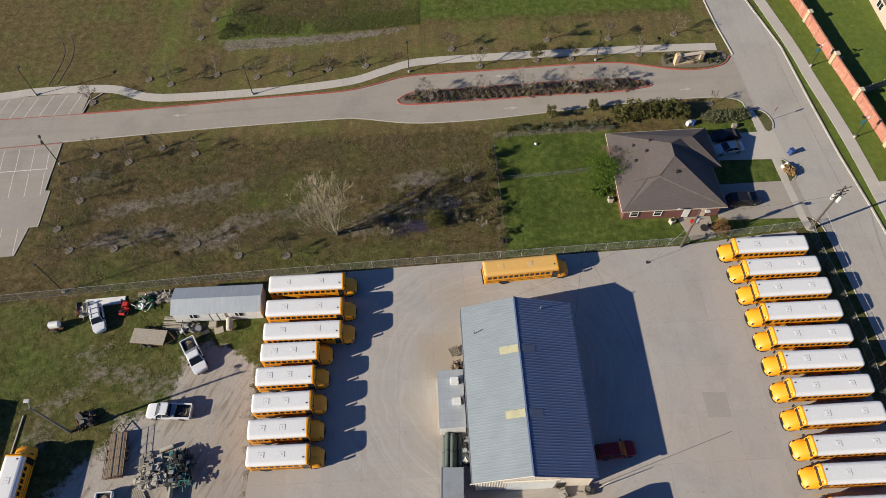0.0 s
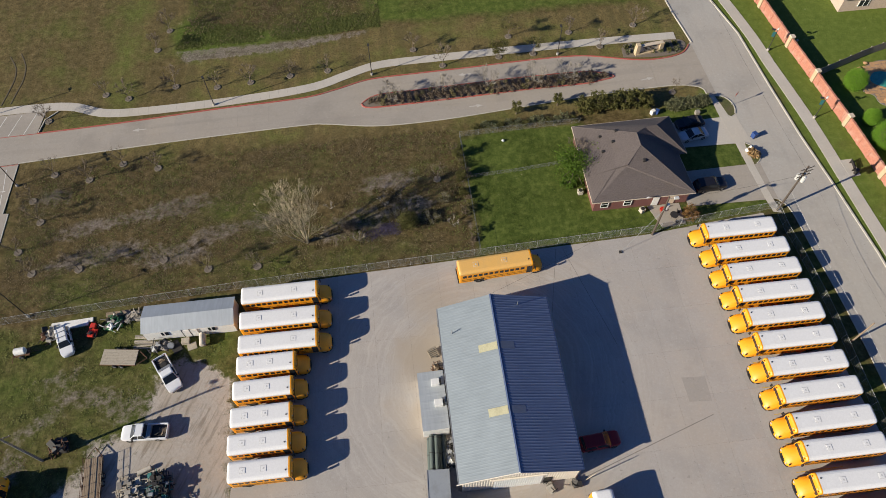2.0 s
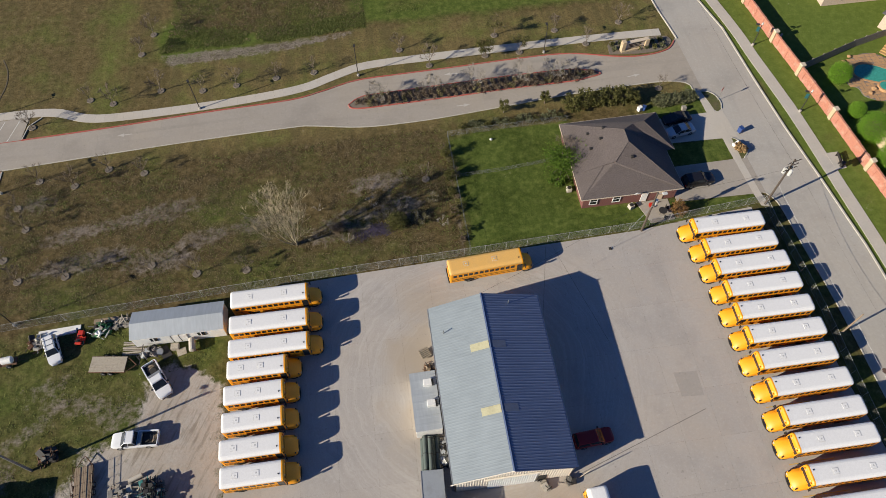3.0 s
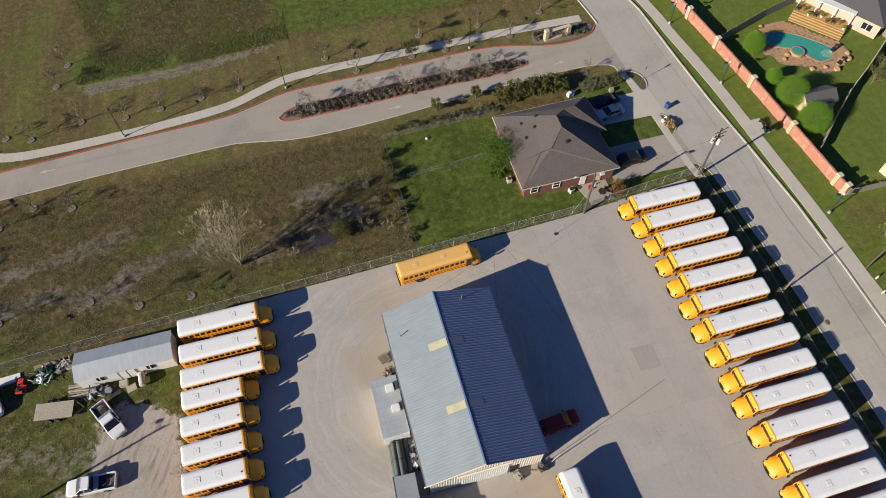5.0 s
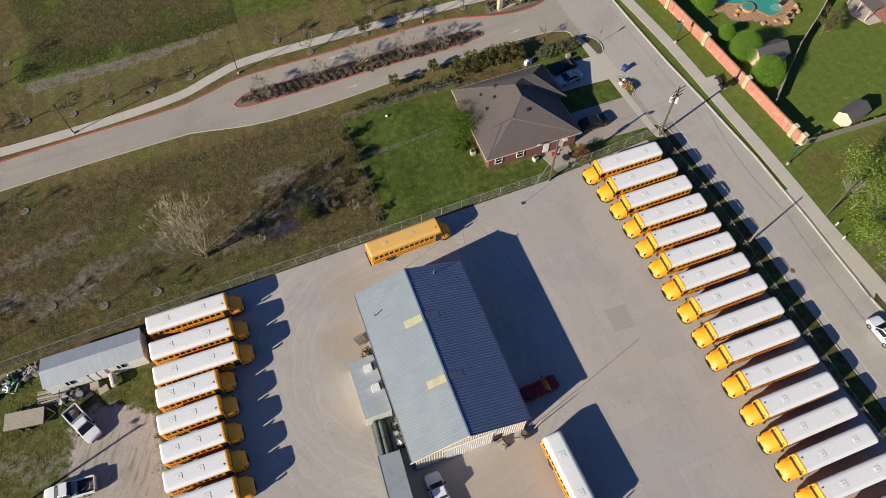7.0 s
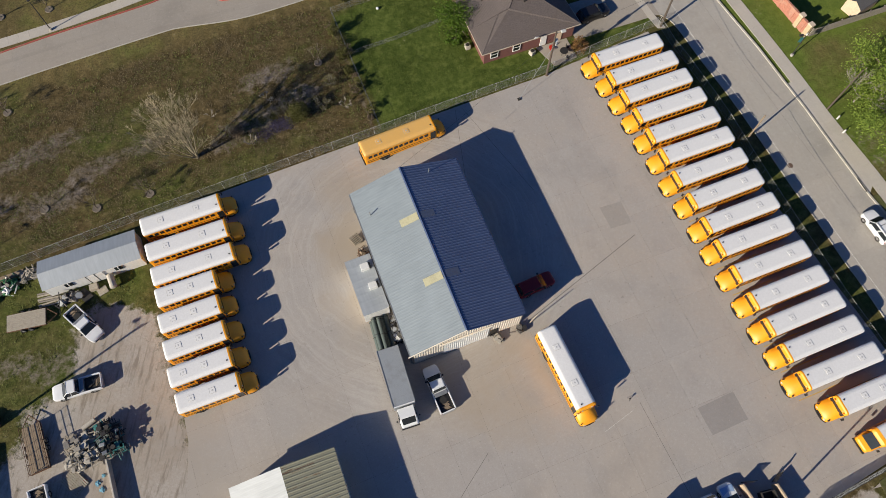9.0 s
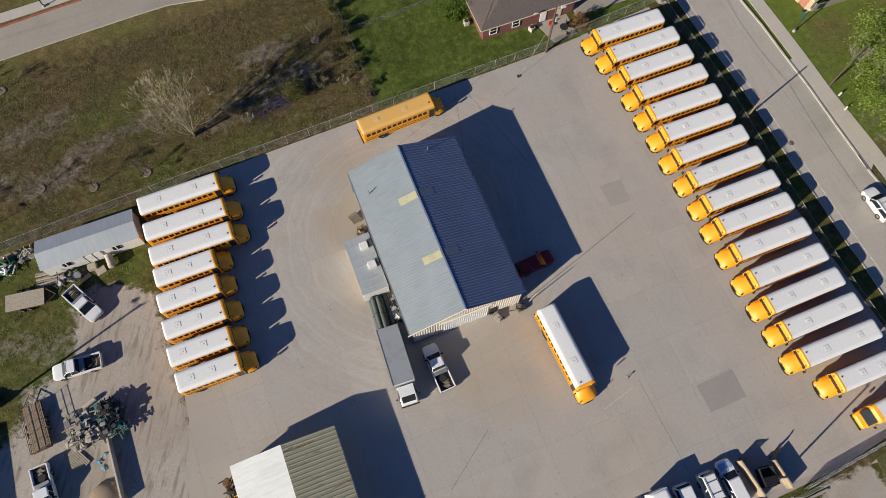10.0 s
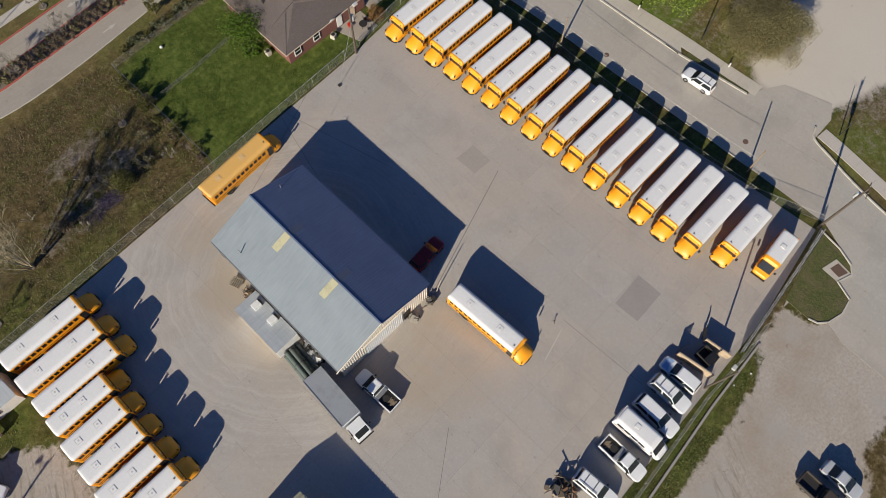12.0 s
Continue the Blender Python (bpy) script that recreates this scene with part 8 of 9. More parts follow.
def mower():
    ob = thing("ride_on_mower", "red ride-on mower on the turf", "mower", pose(-42.6, 43.0, 0, 0, 0, 80))
    part("hood", box(bmesh.new(), 0.2, 1.0, -0.35, 0.35, 0.4, 0.85, 0.06), MACHINE_RED, ob)
    part("deck", box(bmesh.new(), -0.5, 0.4, -0.6, 0.6, 0.15, 0.35, 0.05), MACHINE_RED, ob)
    part("rear_cover", box(bmesh.new(), -0.9, -0.2, -0.4, 0.4, 0.4, 0.7, 0.06), MACHINE_RED, ob)
    part("seat", box(bmesh.new(), -0.6, -0.2, -0.25, 0.25, 0.72, 0.85, 0.04), BUS_BLACK, ob)
    part("backrest", box(bmesh.new(), -0.72, -0.6, -0.25, 0.25, 0.8, 1.2, 0.04), BUS_BLACK, ob)
    part("steering_wheel", tube(bmesh.new(), (0.1, 0, 0.95), (0.14, 0, 1.0), 0.18, sides=12), BUS_BLACK, ob)
    for s in (-1, 1):
        wheel(ob, -0.55, s * 0.48, 0.3, 0.22)
        wheel(ob, 0.75, s * 0.42, 0.2, 0.15)


mower()


def long_panels():
    for k, (x, y, turn, l) in enumerate(((-45.6, 44.75, 3, 5.4), (-45.9, 44.2, 5, 5.0), (-39.6, 45.3, 2, 3.2))):
        ob = part("white_panel" if k < 2 else "timber_board", box(bmesh.new(), -l / 2, l / 2, -0.32, 0.32, 0, 0.16 + 0.1 * k, 0.03), WHITE_PAINT if k < 2 else WOOD, None)
        ob.matrix_world = pose(x, y, 0.0, 0, 0, turn)
        tagged(ob, "long white panel lying by the fence" if k < 2 else "weathered board lying by the fence", "panel" if k < 2 else "board")
    for k in range(7):
        ob = part("timber_board", box(bmesh.new(), -1.5 - 0.1 * (k % 3), 1.5, -0.1, 0.1, 0, 0.06, 0.01), PALE_WOOD if k % 2 else GREY_WOOD, None)
        ob.matrix_world = pose(-35.6 + 0.12 * (k % 3), 39.9 + 0.27 * k, 0.02 + 0.07 * (k % 2), 0, 0, -6 + 4 * math.sin(k * 1.9))
        tagged(ob, "weathered loose board beside the flat trailer", "board", "loose boards")
    barrel = thing("fuel_tank", "pale horizontal tank on short legs", "tank", pose(-28.0, 39.9, 0, 0, 0, 95))
    bm = loft(bmesh.new(), [[(x, r * math.cos(k * math.tau / 14), 0.75 + r * math.sin(k * math.tau / 14)) for k in range(14)] for x, r in ((-0.95, 0.2), (-0.85, 0.42), (0.85, 0.42), (0.95, 0.2))])
    part("barrel", bm, CAST_PALE, barrel)
    for x in (-0.6, 0.6):
        part("leg", box(bmesh.new(), x - 0.05, x + 0.05, -0.35, 0.35, 0, 0.45), RUSTY, barrel)
    cylinder = thing("water_heater", "white cylinder lying on the gravel", "tank", pose(-33.9, 23.9, 0.28, 0, 0, 20))
    part("cylinder", tube(bmesh.new(), (-0.8, 0, 0), (0.8, 0, 0), 0.28, sides=14), CAST_PALE, cylinder)
    for k, (x, y, sx, sy, h, mat, label, cat) in enumerate(((-30.3, 40.1, 0.5, 0.4, 0.6, PALE_WOOD, "pale wooden crate before the portable building", "crate"), (-29.5, 39.4, 0.6, 0.5, 0.12, PALE_WOOD, "flat wooden board on the turf", "board"), (-31.6, 39.6, 0.6, 0.9, 0.1, DARK_STEEL, "dark metal grate on the turf", "grate"))):
        ob = part(cat, box(bmesh.new(), -sx, sx, -sy, sy, 0, h, 0.02), mat, None)
        ob.matrix_world = pose(x, y, 0, 0, 0, 15 * k)
        tagged(ob, label, cat)
    pallet = thing("pallet_stack", "weathered timber pallets beside the scrap", "pallet", pose(-36.6, 18.2, 0, 0, 0, -58))
    for k in range(9):
        part("board", box(bmesh.new(), -1.3, 1.3, -0.95 + k * 0.22, -0.8 + k * 0.22, 0.12, 0.16), PALE_WOOD, pallet)
    for x in (-1.1, 0, 1.1):
        part("bearer", box(bmesh.new(), x - 0.05, x + 0.05, -0.95, 1.0, 0, 0.118), WOOD, pallet)
    beam = part("steel_beam", box(bmesh.new(), -3.6, 3.6, -0.1, 0.1, 0, 1.0, 0.02), CAST_PALE, None)
    beam.matrix_world = pose(-32.5, 15.6, 0, 0, 0, 91)
    tagged(beam, "long pale steel plate standing on edge", "beam")
    beam = part("steel_beam", box(bmesh.new(), -2.4, 2.4, -0.07, 0.07, 0, 0.14, 0.02), CAST_PALE, None)
    beam.matrix_world = pose(-52.75, 26.6, 0, 0, 0, 87)
    tagged(beam, "pale steel beam lying on the turf", "beam")
    tagged(part("gravel_pile", lump(bmesh.new(), (-34.2, 13.0, 0.1), 2.0, 0.4, 0.25, 4), HEAP_TAN, None, "", True), "tan heap of mulch and gravel", "heap")
    for k, (x, y, c) in enumerate(((-34.2, 17.2, PALE_TEAL), (-33.5, 17.8, PALE_TEAL), (-33.9, 16.4, PALE_TEAL), (-35.5, 17.9, MACHINE_RED))):
        ob = part("tarpaulin", lump(bmesh.new(), (0, 0, 0.06), 0.26 - 0.06 * (k % 2), 0.25, 1.2, 60 + k), c, None)
        ob.location = (x, y, 0)
        tagged(ob, "crumpled plastic sheet on the gravel", "tarpaulin", "plastic scraps")
    # tarpaulined shed corner at the yard's edge
    garden_roofs("dark_shed", "dark lean-to shed at the yard's edge", -68.0, -61.3, 16.0, 28.3, 3.4, 4.0, "Y", (OLD_ROOF, OLD_ROOF), CREAM_WALL, 0.2, 0.45)


long_panels()


def refuse_corner():
    box_ = thing("refuse_enclosure", "tan walled refuse enclosure with open dark gates", "enclosure", kind="")
    for a, b in (((31.6, -8.6), (32.25, -13.1)), ((35.1, -9.9), (35.5, -13.2))):
        a, b = Vector(a), Vector(b)
        bm = box(bmesh.new(), 0, (b - a).length, -0.1, 0.1, 0, 1.5, 0.02)
        w = part("wall", bm, REFUSE_WALL, box_, "stained tan block wall")
        w.matrix_local = pose(a.x, a.y, 0, 0, 0, math.degrees(math.atan2(b.y - a.y, b.x - a.x)))
    for a, b in (((35.2, -9.7), (36.6, -9.0)), ((31.9, -8.5), (33.3, -8.9))):
        a, b = Vector(a), Vector(b)
        bm = bmesh.new()
        length = (b - a).length
        for k in range(int(length / 0.2)):
            box(bm, k * 0.2, k * 0.2 + 0.12, -0.02, 0.02, 0.1, 1.5)
        box(bm, 0, length, 0.02, 0.07, 0.3, 0.4)
        box(bm, 0, length, 0.02, 0.07, 1.3, 1.4)
        g = part("gate_leaf", bm, DARK_STEEL, box_, "dark slatted gate leaf standing open")
        g.matrix_local = pose(a.x, a.y, 0, 0, 0, math.degrees(math.atan2(b.y - a.y, b.x - a.x)))
    skip = thing("dumpster", "dark open dumpster in the refuse enclosure", "dumpster", pose(33.7, -11.2, 0.025, 0, 0, 82))
    bm = bmesh.new()
    outer, inner = [(-1.0, -0.8), (1.0, -0.8), (1.0, 0.8), (-1.0, 0.8)], [(-0.92, -0.72), (0.92, -0.72), (0.92, 0.72), (-0.92, 0.72)]
    loft(bm, [[(x, y, z) for x, y in ring] for ring, z in ((outer, 0.15), (outer, 1.35), (inner, 1.35), (inner, 0.3))])
    part("hopper", bm, DARK_STEEL, skip)
    part("lid", box(bmesh.new(), -1.0, 0.0, -0.85, 0.7, 1.36, 1.42, 0.02), BUS_BLACK, skip)
    for s in (-1, 1):
        part("lifting_pocket", box(bmesh.new(), min(s * 1.0, s * 1.12), max(s * 1.0, s * 1.12), -0.6, 0.6, 0.7, 0.9, 0.02), DARK_STEEL, skip)
    # rolling gate folded along the fence
    gate = thing("sliding_gate", "long sliding chain-link gate standing along the fence", "gate", kind="")
    a, b = Vector((36.9, -13.85)), Vector((56.8, -12.2))
    length = (b - a).length
    bm = bmesh.new()
    for z in (0.15, 1.0, 1.95):
        tube(bm, (0, 0, z), (length, 0, z), 0.035, sides=6)
    n = int(length / 1.6)
    for k in range(n + 1):
        tube(bm, (k * length / n, 0, 0.15), (k * length / n, 0, 1.95), 0.03, sides=6)
    for k in range(n):
        x0, x1 = k * length / n, (k + 1) * length / n
        tube(bm, (x0, 0, 0.15), (x1, 0, 1.95), 0.028, sides=5)
        tube(bm, (x0, 0, 1.95), (x1, 0, 0.15), 0.028, sides=5)
    g = part("gate_frame", bm, DARK_STEEL, gate)
    g.matrix_local = pose(a.x, a.y, 0, 0, 0, math.degrees(math.atan2(b.y - a.y, b.x - a.x)))
    bm = bmesh.new()
    s = -1.8
    while s < length:
        for way in (0, 1):
            x0, x1 = (s, s + 1.8) if way == 0 else (s + 1.8, s)
            lo, hi = max(0, min(x0, x1)), min(length, max(x0, x1))
            if hi - lo > 0.1:
                z = lambda q: 0.15 + 1.8 * (q - x0) / (x1 - x0)
                bm.faces.new([bm.verts.new(p) for p in ((lo, -0.008, z(lo)), (hi, -0.008, z(hi)), (hi, 0.008, z(hi) + 0.01), (lo, 0.008, z(lo) + 0.01))])
        s += 0.2
    g = part("wire_mesh", bm, STEEL, gate)
    g.matrix_local = pose(a.x, a.y, 0, 0, 0, math.degrees(math.atan2(b.y - a.y, b.x - a.x)))
    for k, (x, y) in enumerate(((38.0, -14.0), (38.6, -15.0), (36.0, -16.2), (33.5, -15.6))):
        ob = part("litter", lump(bmesh.new(), (0, 0, 0.05), 0.1, 0.7, 0.8, 90 + k), WHITE_PAINT, None)
        ob.location = (x, y, 0)
        tagged(ob, "scrap of white litter in the grass", "litter", "scraps of litter")
    ribbon("low_wall", [(39.6, -14.9), (30, -15.2), (16, -16.2), (2, -17.0)], 0.26, 0.0, 0.16, PATCH, "low concrete footing along the fence", "kerb")


refuse_corner()


def roadside_things():
    bin_ = thing("wheeled_bin", "blue wheeled bin standing in the road", "bin", pose(55.1, 64.5, 0.02, 0, 0, 20))
    part("body", box(bmesh.new(), -0.3, 0.3, -0.35, 0.35, 0.05, 0.95, 0.03), PLASTIC_BLUE, bin_)
    part("lid", box(bmesh.new(), -0.33, 0.33, -0.4, 0.38, 0.95, 1.05, 0.03), PLASTIC_BLUE, bin_)
    for s in (-1, 1):
        wheel(bin_, -0.25, s * 0.3, 0.12, 0.06)
    heap = dense_tree("leaf_heap", "heap of cut branches and dry leaves at the kerb", 53.9, 61.2, 1.15, 1.0, LEAF_TAN, 200, 700, 0.22, 0.5, 0.2, category="heap", low=0.0)
    for k, (x, y) in enumerate(((53.2, 61.9), (53.9, 62.3), (54.5, 61.0))):
        ob = part("refuse_sack", lump(bmesh.new(), (0, 0, 0.28), 0.36, 0.8, 0.4, 20 + k), WHITE_PAINT, None)
        ob.location = (x, y, 0.02)
        tagged(ob, "pale refuse sack beside the leaf heap", "sack", "refuse sacks")
    bench = thing("park_bench", "dark bench on a concrete pad by the sidewalk", "bench", pose(67.9, 57.0, 0.05, 0, 0, 80))
    for k in range(4):
        part("seat_slat", box(bmesh.new(), -0.85, 0.85, -0.22 + k * 0.12, -0.13 + k * 0.12, 0.44, 0.48), DARK_STEEL, bench)
    for k in range(3):
        part("back_slat", box(bmesh.new(), -0.85, 0.85, 0.26, 0.3, 0.55 + k * 0.14, 0.65 + k * 0.14), DARK_STEEL, bench)
    for s in (-0.75, 0.75):
        part("leg", box(bmesh.new(), s - 0.04, s + 0.04, -0.22, 0.3, 0, 0.44), DARK_STEEL, bench)
    litter_bin = thing("litter_bin", "dark round litter bin on the concrete pad", "bin", pose(67.8, 55.8, 0.05))
    part("drum", tube(bmesh.new(), (0, 0, 0), (0, 0, 0.85), 0.28, 0.3, 14), DARK_STEEL, litter_bin)
    part("rim", tube(bmesh.new(), (0, 0, 0.85), (0, 0, 0.92), 0.33, 0.28, 14), BUS_BLACK, litter_bin)
    for k, (x, y) in enumerate(((68.9, 28.0), (68.4, 25.8), (69.4, 10.7), (69.8, 84.0))):
        h = thing("fire_hydrant", "small pale hydrant beside the sidewalk", "hydrant", pose(x, y, 0), "hydrants")
        part("barrel", tube(bmesh.new(), (0, 0, 0), (0, 0, 0.6), 0.14, 0.12, 10), CAN_GREY, h)
        part("cap", tube(bmesh.new(), (0, 0, 0.6), (0, 0, 0.78), 0.13, 0.04, 10), CAN_GREY, h)
        part("outlet", tube(bmesh.new(), (-0.22, 0, 0.45), (0.22, 0, 0.45), 0.06, sides=8), CAN_GREY, h)
    post = thing("street_sign", "slim street sign post at the road corner", "sign", pose(54.0, 71.4, 0.05, 0, 0, 40))
    part("post", tube(bmesh.new(), (0, 0, 0), (0, 0, 2.8), 0.035, sides=8), STEEL, post)
    part("plate", box(bmesh.new(), -0.3, 0.3, -0.015, 0.015, 2.2, 2.8, 0.01), MACHINE_RED, post)
    for k, (x, y, c) in enumerate(((47.9, 70.3, CAST), (40.9, 71.2, WHITE_PAINT), (41.6, 71.3, PLASTIC_BLUE))):
        ob = part("storage_bin", box(bmesh.new(), -0.35, 0.35, -0.3, 0.3, 0, 0.7 + 0.1 * (k % 2), 0.05), c, None)
        ob.matrix_world = pose(x, y, 0, 0, 0, 25 * k)
        tagged(ob, "small storage bin beside the bungalow", "bin", "bins beside the bungalow")
    dog = part("lawn_ball", lump(bmesh.new(), (16.3, 68.6, 0.15), 0.22, 0.8, 0.3, 2), WHITE_PAINT, None)
    tagged(dog, "small white object lying on the lawn", "toy")
    small = thing("yard_antenna", "small dark tripod stand on the concrete", "stand", pose(24.7, 4.2, 0.02))
    for k in range(3):
        a = k * 2.1
        part("leg", tube(bmesh.new(), (0.25 * math.cos(a), 0.25 * math.sin(a), 0), (0, 0, 0.35), 0.02, sides=5), DARK_STEEL, small)
    part("head", box(bmesh.new(), -0.09, 0.09, -0.07, 0.07, 0.35, 0.48, 0.02), DARK_STEEL, small)
    base = thing("guy_wire", "pale guy wire with anchor beside the pole", "wire", kind="")
    part("wire", tube(bmesh.new(), (34.5, 48.7, 6.5), (29.4, 46.6, 0.0), 0.025, sides=5), STEEL, base)
    part("anchor", box(bmesh.new(), 29.2, 29.6, 46.4, 46.8, 0, 0.15, 0.02), DARK_STEEL, base)


roadside_things()

for line in ([(-64.4, 97.5), (-62.9, 94.6), (-62.6, 91.9), (-63.0, 89.0), (-63.6, 86.0)], [(-62.7, 98.1), (-61.4, 95.0), (-61.1, 91.8), (-61.6, 88.9), (-62.1, 86.3)]):
    ribbon("tyre_rut", smooth_line(line, 4), 0.2, -0.05, 0.012, RUT_SOIL, "dark tyre rut pressed into the field", "rut")


def wall_pallet():
    ob = thing("pallet", "leaning pallet of pale slats beside the workshop wall", "pallet", pose(1.5, 34.6, 0.04, 12, 8, 25))
    for k in range(6):
        part("slat", box(bmesh.new(), -0.65, 0.65, -0.62 + k * 0.23, -0.5 + k * 0.23, 0.5, 0.54), PALE_WOOD, ob)
    for x in (-0.58, 0.0, 0.58):
        part("bearer", box(bmesh.new(), x - 0.05, x + 0.05, -0.62, 0.65, 0.38, 0.498), WOOD, ob)
    part("crate", box(bmesh.new(), -0.5, 0.5, -0.5, 0.5, 0.0, 0.379, 0.02), GREY_WOOD, ob)


wall_pallet()

# ---- paving, kerbs and markings ----
drive_outline = DRIVE_S + DRIVE_N[::-1]
panels("drive", drive_outline, 4.9, 5.4, 0.02, DRIVE, "worn tan concrete park drive in slabs", "road", gap=0.007, x_off=1.2)
road_outline = [(51.8, 86.5)] + ROAD_W_SOUTH + [(46.5, -22), (46.2, -45), (61.4, -45)] + ROAD_E_SOUTH[::-1][1:] + [(72, -4.2), (74.3, -2.9), (72.4, 3.4), (70.5, 4.6)] + ROAD_E[::-1] + ROAD_W_NORTH[:0:-1]
panels("road", road_outline, 5.4, 11.0, 0.02, ROAD, "worn pale concrete road in slabs", "road", gap=0.005, x_off=2.6)
panels("bus_yard_paving", LOT, 4.6, 6.1, 0.02, CONCRETE, "stained concrete yard of large slabs", "paving", gap=0.012, x_off=3.9)
sheet("concrete_patch", [(31.6, 0.4), (36.4, 0.6), (36.4, -2.8), (31.7, -2.9)], 0.026, PATCH, "darker square concrete repair in the yard", "paving", 0.02)
sheet("concrete_patch", [(32.4, 27.6), (35.4, 27.4), (35.3, 24.2), (32.5, 24.4)], 0.025, PATCH_PALE, "faint grey concrete repair in the yard", "paving", 0.02)
for k, (a, b, w) in enumerate((((34.9, 22.5), (17.6, 17.0), 0.09), ((7.2, 4.6), (1.0, 0.2), 0.06), ((25.7, 3.5), (26.2, -8), 0.05), ((21.5, 48), (25.5, 33), 0.05), ((17.5, 36.5), (20.5, 48.2), 0.05))):
    a, b = Vector(a), Vector(b)
    line = [tuple(a.lerp(b, s / 14) + Vector((noise.noise(Vector((s, k, 0))), noise.noise(Vector((s, k, 5))))) * 0.12) for s in range(15)]
    ribbon("sealed_crack", line, w, 0.0, 0.024, JOINT, "dark sealed crack across the concrete", "paving")
panels("house_drive", [(41.8, 63.9), (54.5, 63.6), (54.0, 69.2), (41.8, 68.9)], 3.8, 5.0, 0.028, WALKWAY, "concrete driveway to the garage", "driveway")
panels("house_drive", [(41.2, 53.0), (54.7, 52.8), (54.4, 59.5), (41.2, 59.3)], 4.0, 6.4, 0.028, DRIVE, "concrete driveway to the garage", "driveway")
panels("sidewalk", [(53.2, 50.6), (54.4, 50.3), (53.9, 53.0), (53.45, 58.9), (53.35, 63.7), (52.75, 69.2), (52.2, 73.7), (51.1, 74.0), (51.35, 69.4), (52.0, 63.9), (52.3, 59.2), (52.8, 53.0)], 1.6, 1.5, 0.034, WALKWAY, "pale concrete sidewalk in front of the house", "sidewalk")


def walk_slabs(name, line, width, z, label):
    """A path of short slabs across its line."""
    base = thing(name, label, "sidewalk", kind="structure")
    spots = along(line, 1.5)
    a, b = offset_line([tuple(p) for p, _ in spots], width / 2), offset_line([tuple(p) for p, _ in spots], -width / 2)
    for p, q, r, s in zip(a, b, a[1:], b[1:]):
        quad = [Vector(v) for v in (p, q, s, r)]
        mid = sum(quad, Vector((0, 0))) / 4
        quad = [tuple(mid + (v - mid) * 0.993 - mid) for v in quad]
        if area2(quad) < 0:
            quad = quad[::-1]
        ob = part("slab", prism(bmesh.new(), quad, z - 0.08, z), WALKWAY, base)
        ob.location = (*mid, 0)


walk_slabs("sidewalk", WALK_N, 1.7, 0.03, "winding pale concrete path")
WALK_E = smooth_line([(55.6, 126), (60.4, 100), (62.7, 87), (63.4, 80.3), (64.3, 73.5), (65.2, 65.6), (66.1, 52.7), (66.8, 43.4), (67.3, 34.4), (67.5, 28.5), (68.3, 19), (68.6, 10.9), (68.95, 5)], 4)
walk_slabs("sidewalk", WALK_E, 2.0, 0.03, "pale concrete sidewalk beside the road")
walk_slabs("sidewalk", [(69.4, -4.4), (69.0, -8), (68.2, -13), (67.0, -20), (63.7, -45)], 1.9, 0.03, "pale concrete sidewalk beside the road")
sheet("sidewalk_apron", [(65.6, 35.5), (66.4, 35.5), (66.6, 28), (67.4, 17.5), (66.35, 16.6), (66.0, 24)], 0.036, WALKWAY, "concrete apron between kerb and sidewalk", "sidewalk")
panels("parking_lot", [(-58.3, 73.3), (-58.7, 64), (-57.9, 63.9), (-58.1, 57.5), (-59.4, 57.4), (-60.3, 52.6), (-100, 51), (-100, 71)], 5.2, 5.2, 0.016, DRIVE, "tan concrete parking lot", "parking lot")
sheet("parking_bay", [(-56.6, 79.3), (-56.0, 84.0), (-100, 82.2), (-100, 77.7)], 0.017, DRIVE, "tan concrete parking bays", "parking lot")
sheet("dusty_lot", [(57.6, -11.9), (57.4, -12.4), (47.0, -14.6), (45.4, -14.4), (54, -12.4)], 0.012, TAN_LOT, "dusty gateway paving", "paving", 0.03)
ribbon("red_kerb", [p for p in DRIVE_N if p[0] > -57 and p[0] < 51.5], 0.19, 0.0, 0.15, RED_KERB, "red-painted concrete kerb along the drive", "kerb")
ribbon("kerb", [p for p in DRIVE_S if p[0] > -58.5], 0.16, 0.0, 0.09, KERB, "plain concrete kerb along the drive", "kerb")
ribbon("kerb", ROAD_E, 0.3, 0.0, 0.15, KERB, "pale concrete kerb beside the road", "kerb")
ribbon("kerb", smooth_line([(69.6, -3.3), (67.9, -4.2), (67.0, -7.3), (66.0, -11), (64.8, -18), (61.4, -45)], 4), 0.26, 0.0, 0.15, KERB, "pale concrete kerb beside the road", "kerb")
ribbon("kerb", smooth_line([(52.0, 86.2), (51.5, 90), (50.9, 94.5), (50.0, 105), (47, 135)], 3), 0.22, 0.0, 0.14, KERB, "pale concrete kerb beside the road", "kerb")
ribbon("kerb", [(-58.3, 73.2), (-58.7, 64), (-57.9, 63.9), (-58.1, 57.5), (-59.4, 57.4), (-60.3, 52.6)], 0.16, 0.0, 0.05, KERB, "concrete kerb of the parking lot", "kerb")
ribbon("kerb", [(-56.4, 79.3), (-55.8, 82.0), (-54.0, 83.6)], 0.16, 0.0, 0.13, KERB, "concrete kerb of the parking bays", "kerb")
ribbon("red_line", [(-100, 77.9), (-72, 78.7), (-56.6, 79.2)], 0.14, 0.0, 0.026, RED_KERB, "faded red line at the parking bays", "marking")
ribbon("red_line", [(-100, 70.9), (-68, 72.7), (-58.4, 73.2)], 0.14, 0.0, 0.027, RED_KERB, "faded red line at the parking lot", "marking")
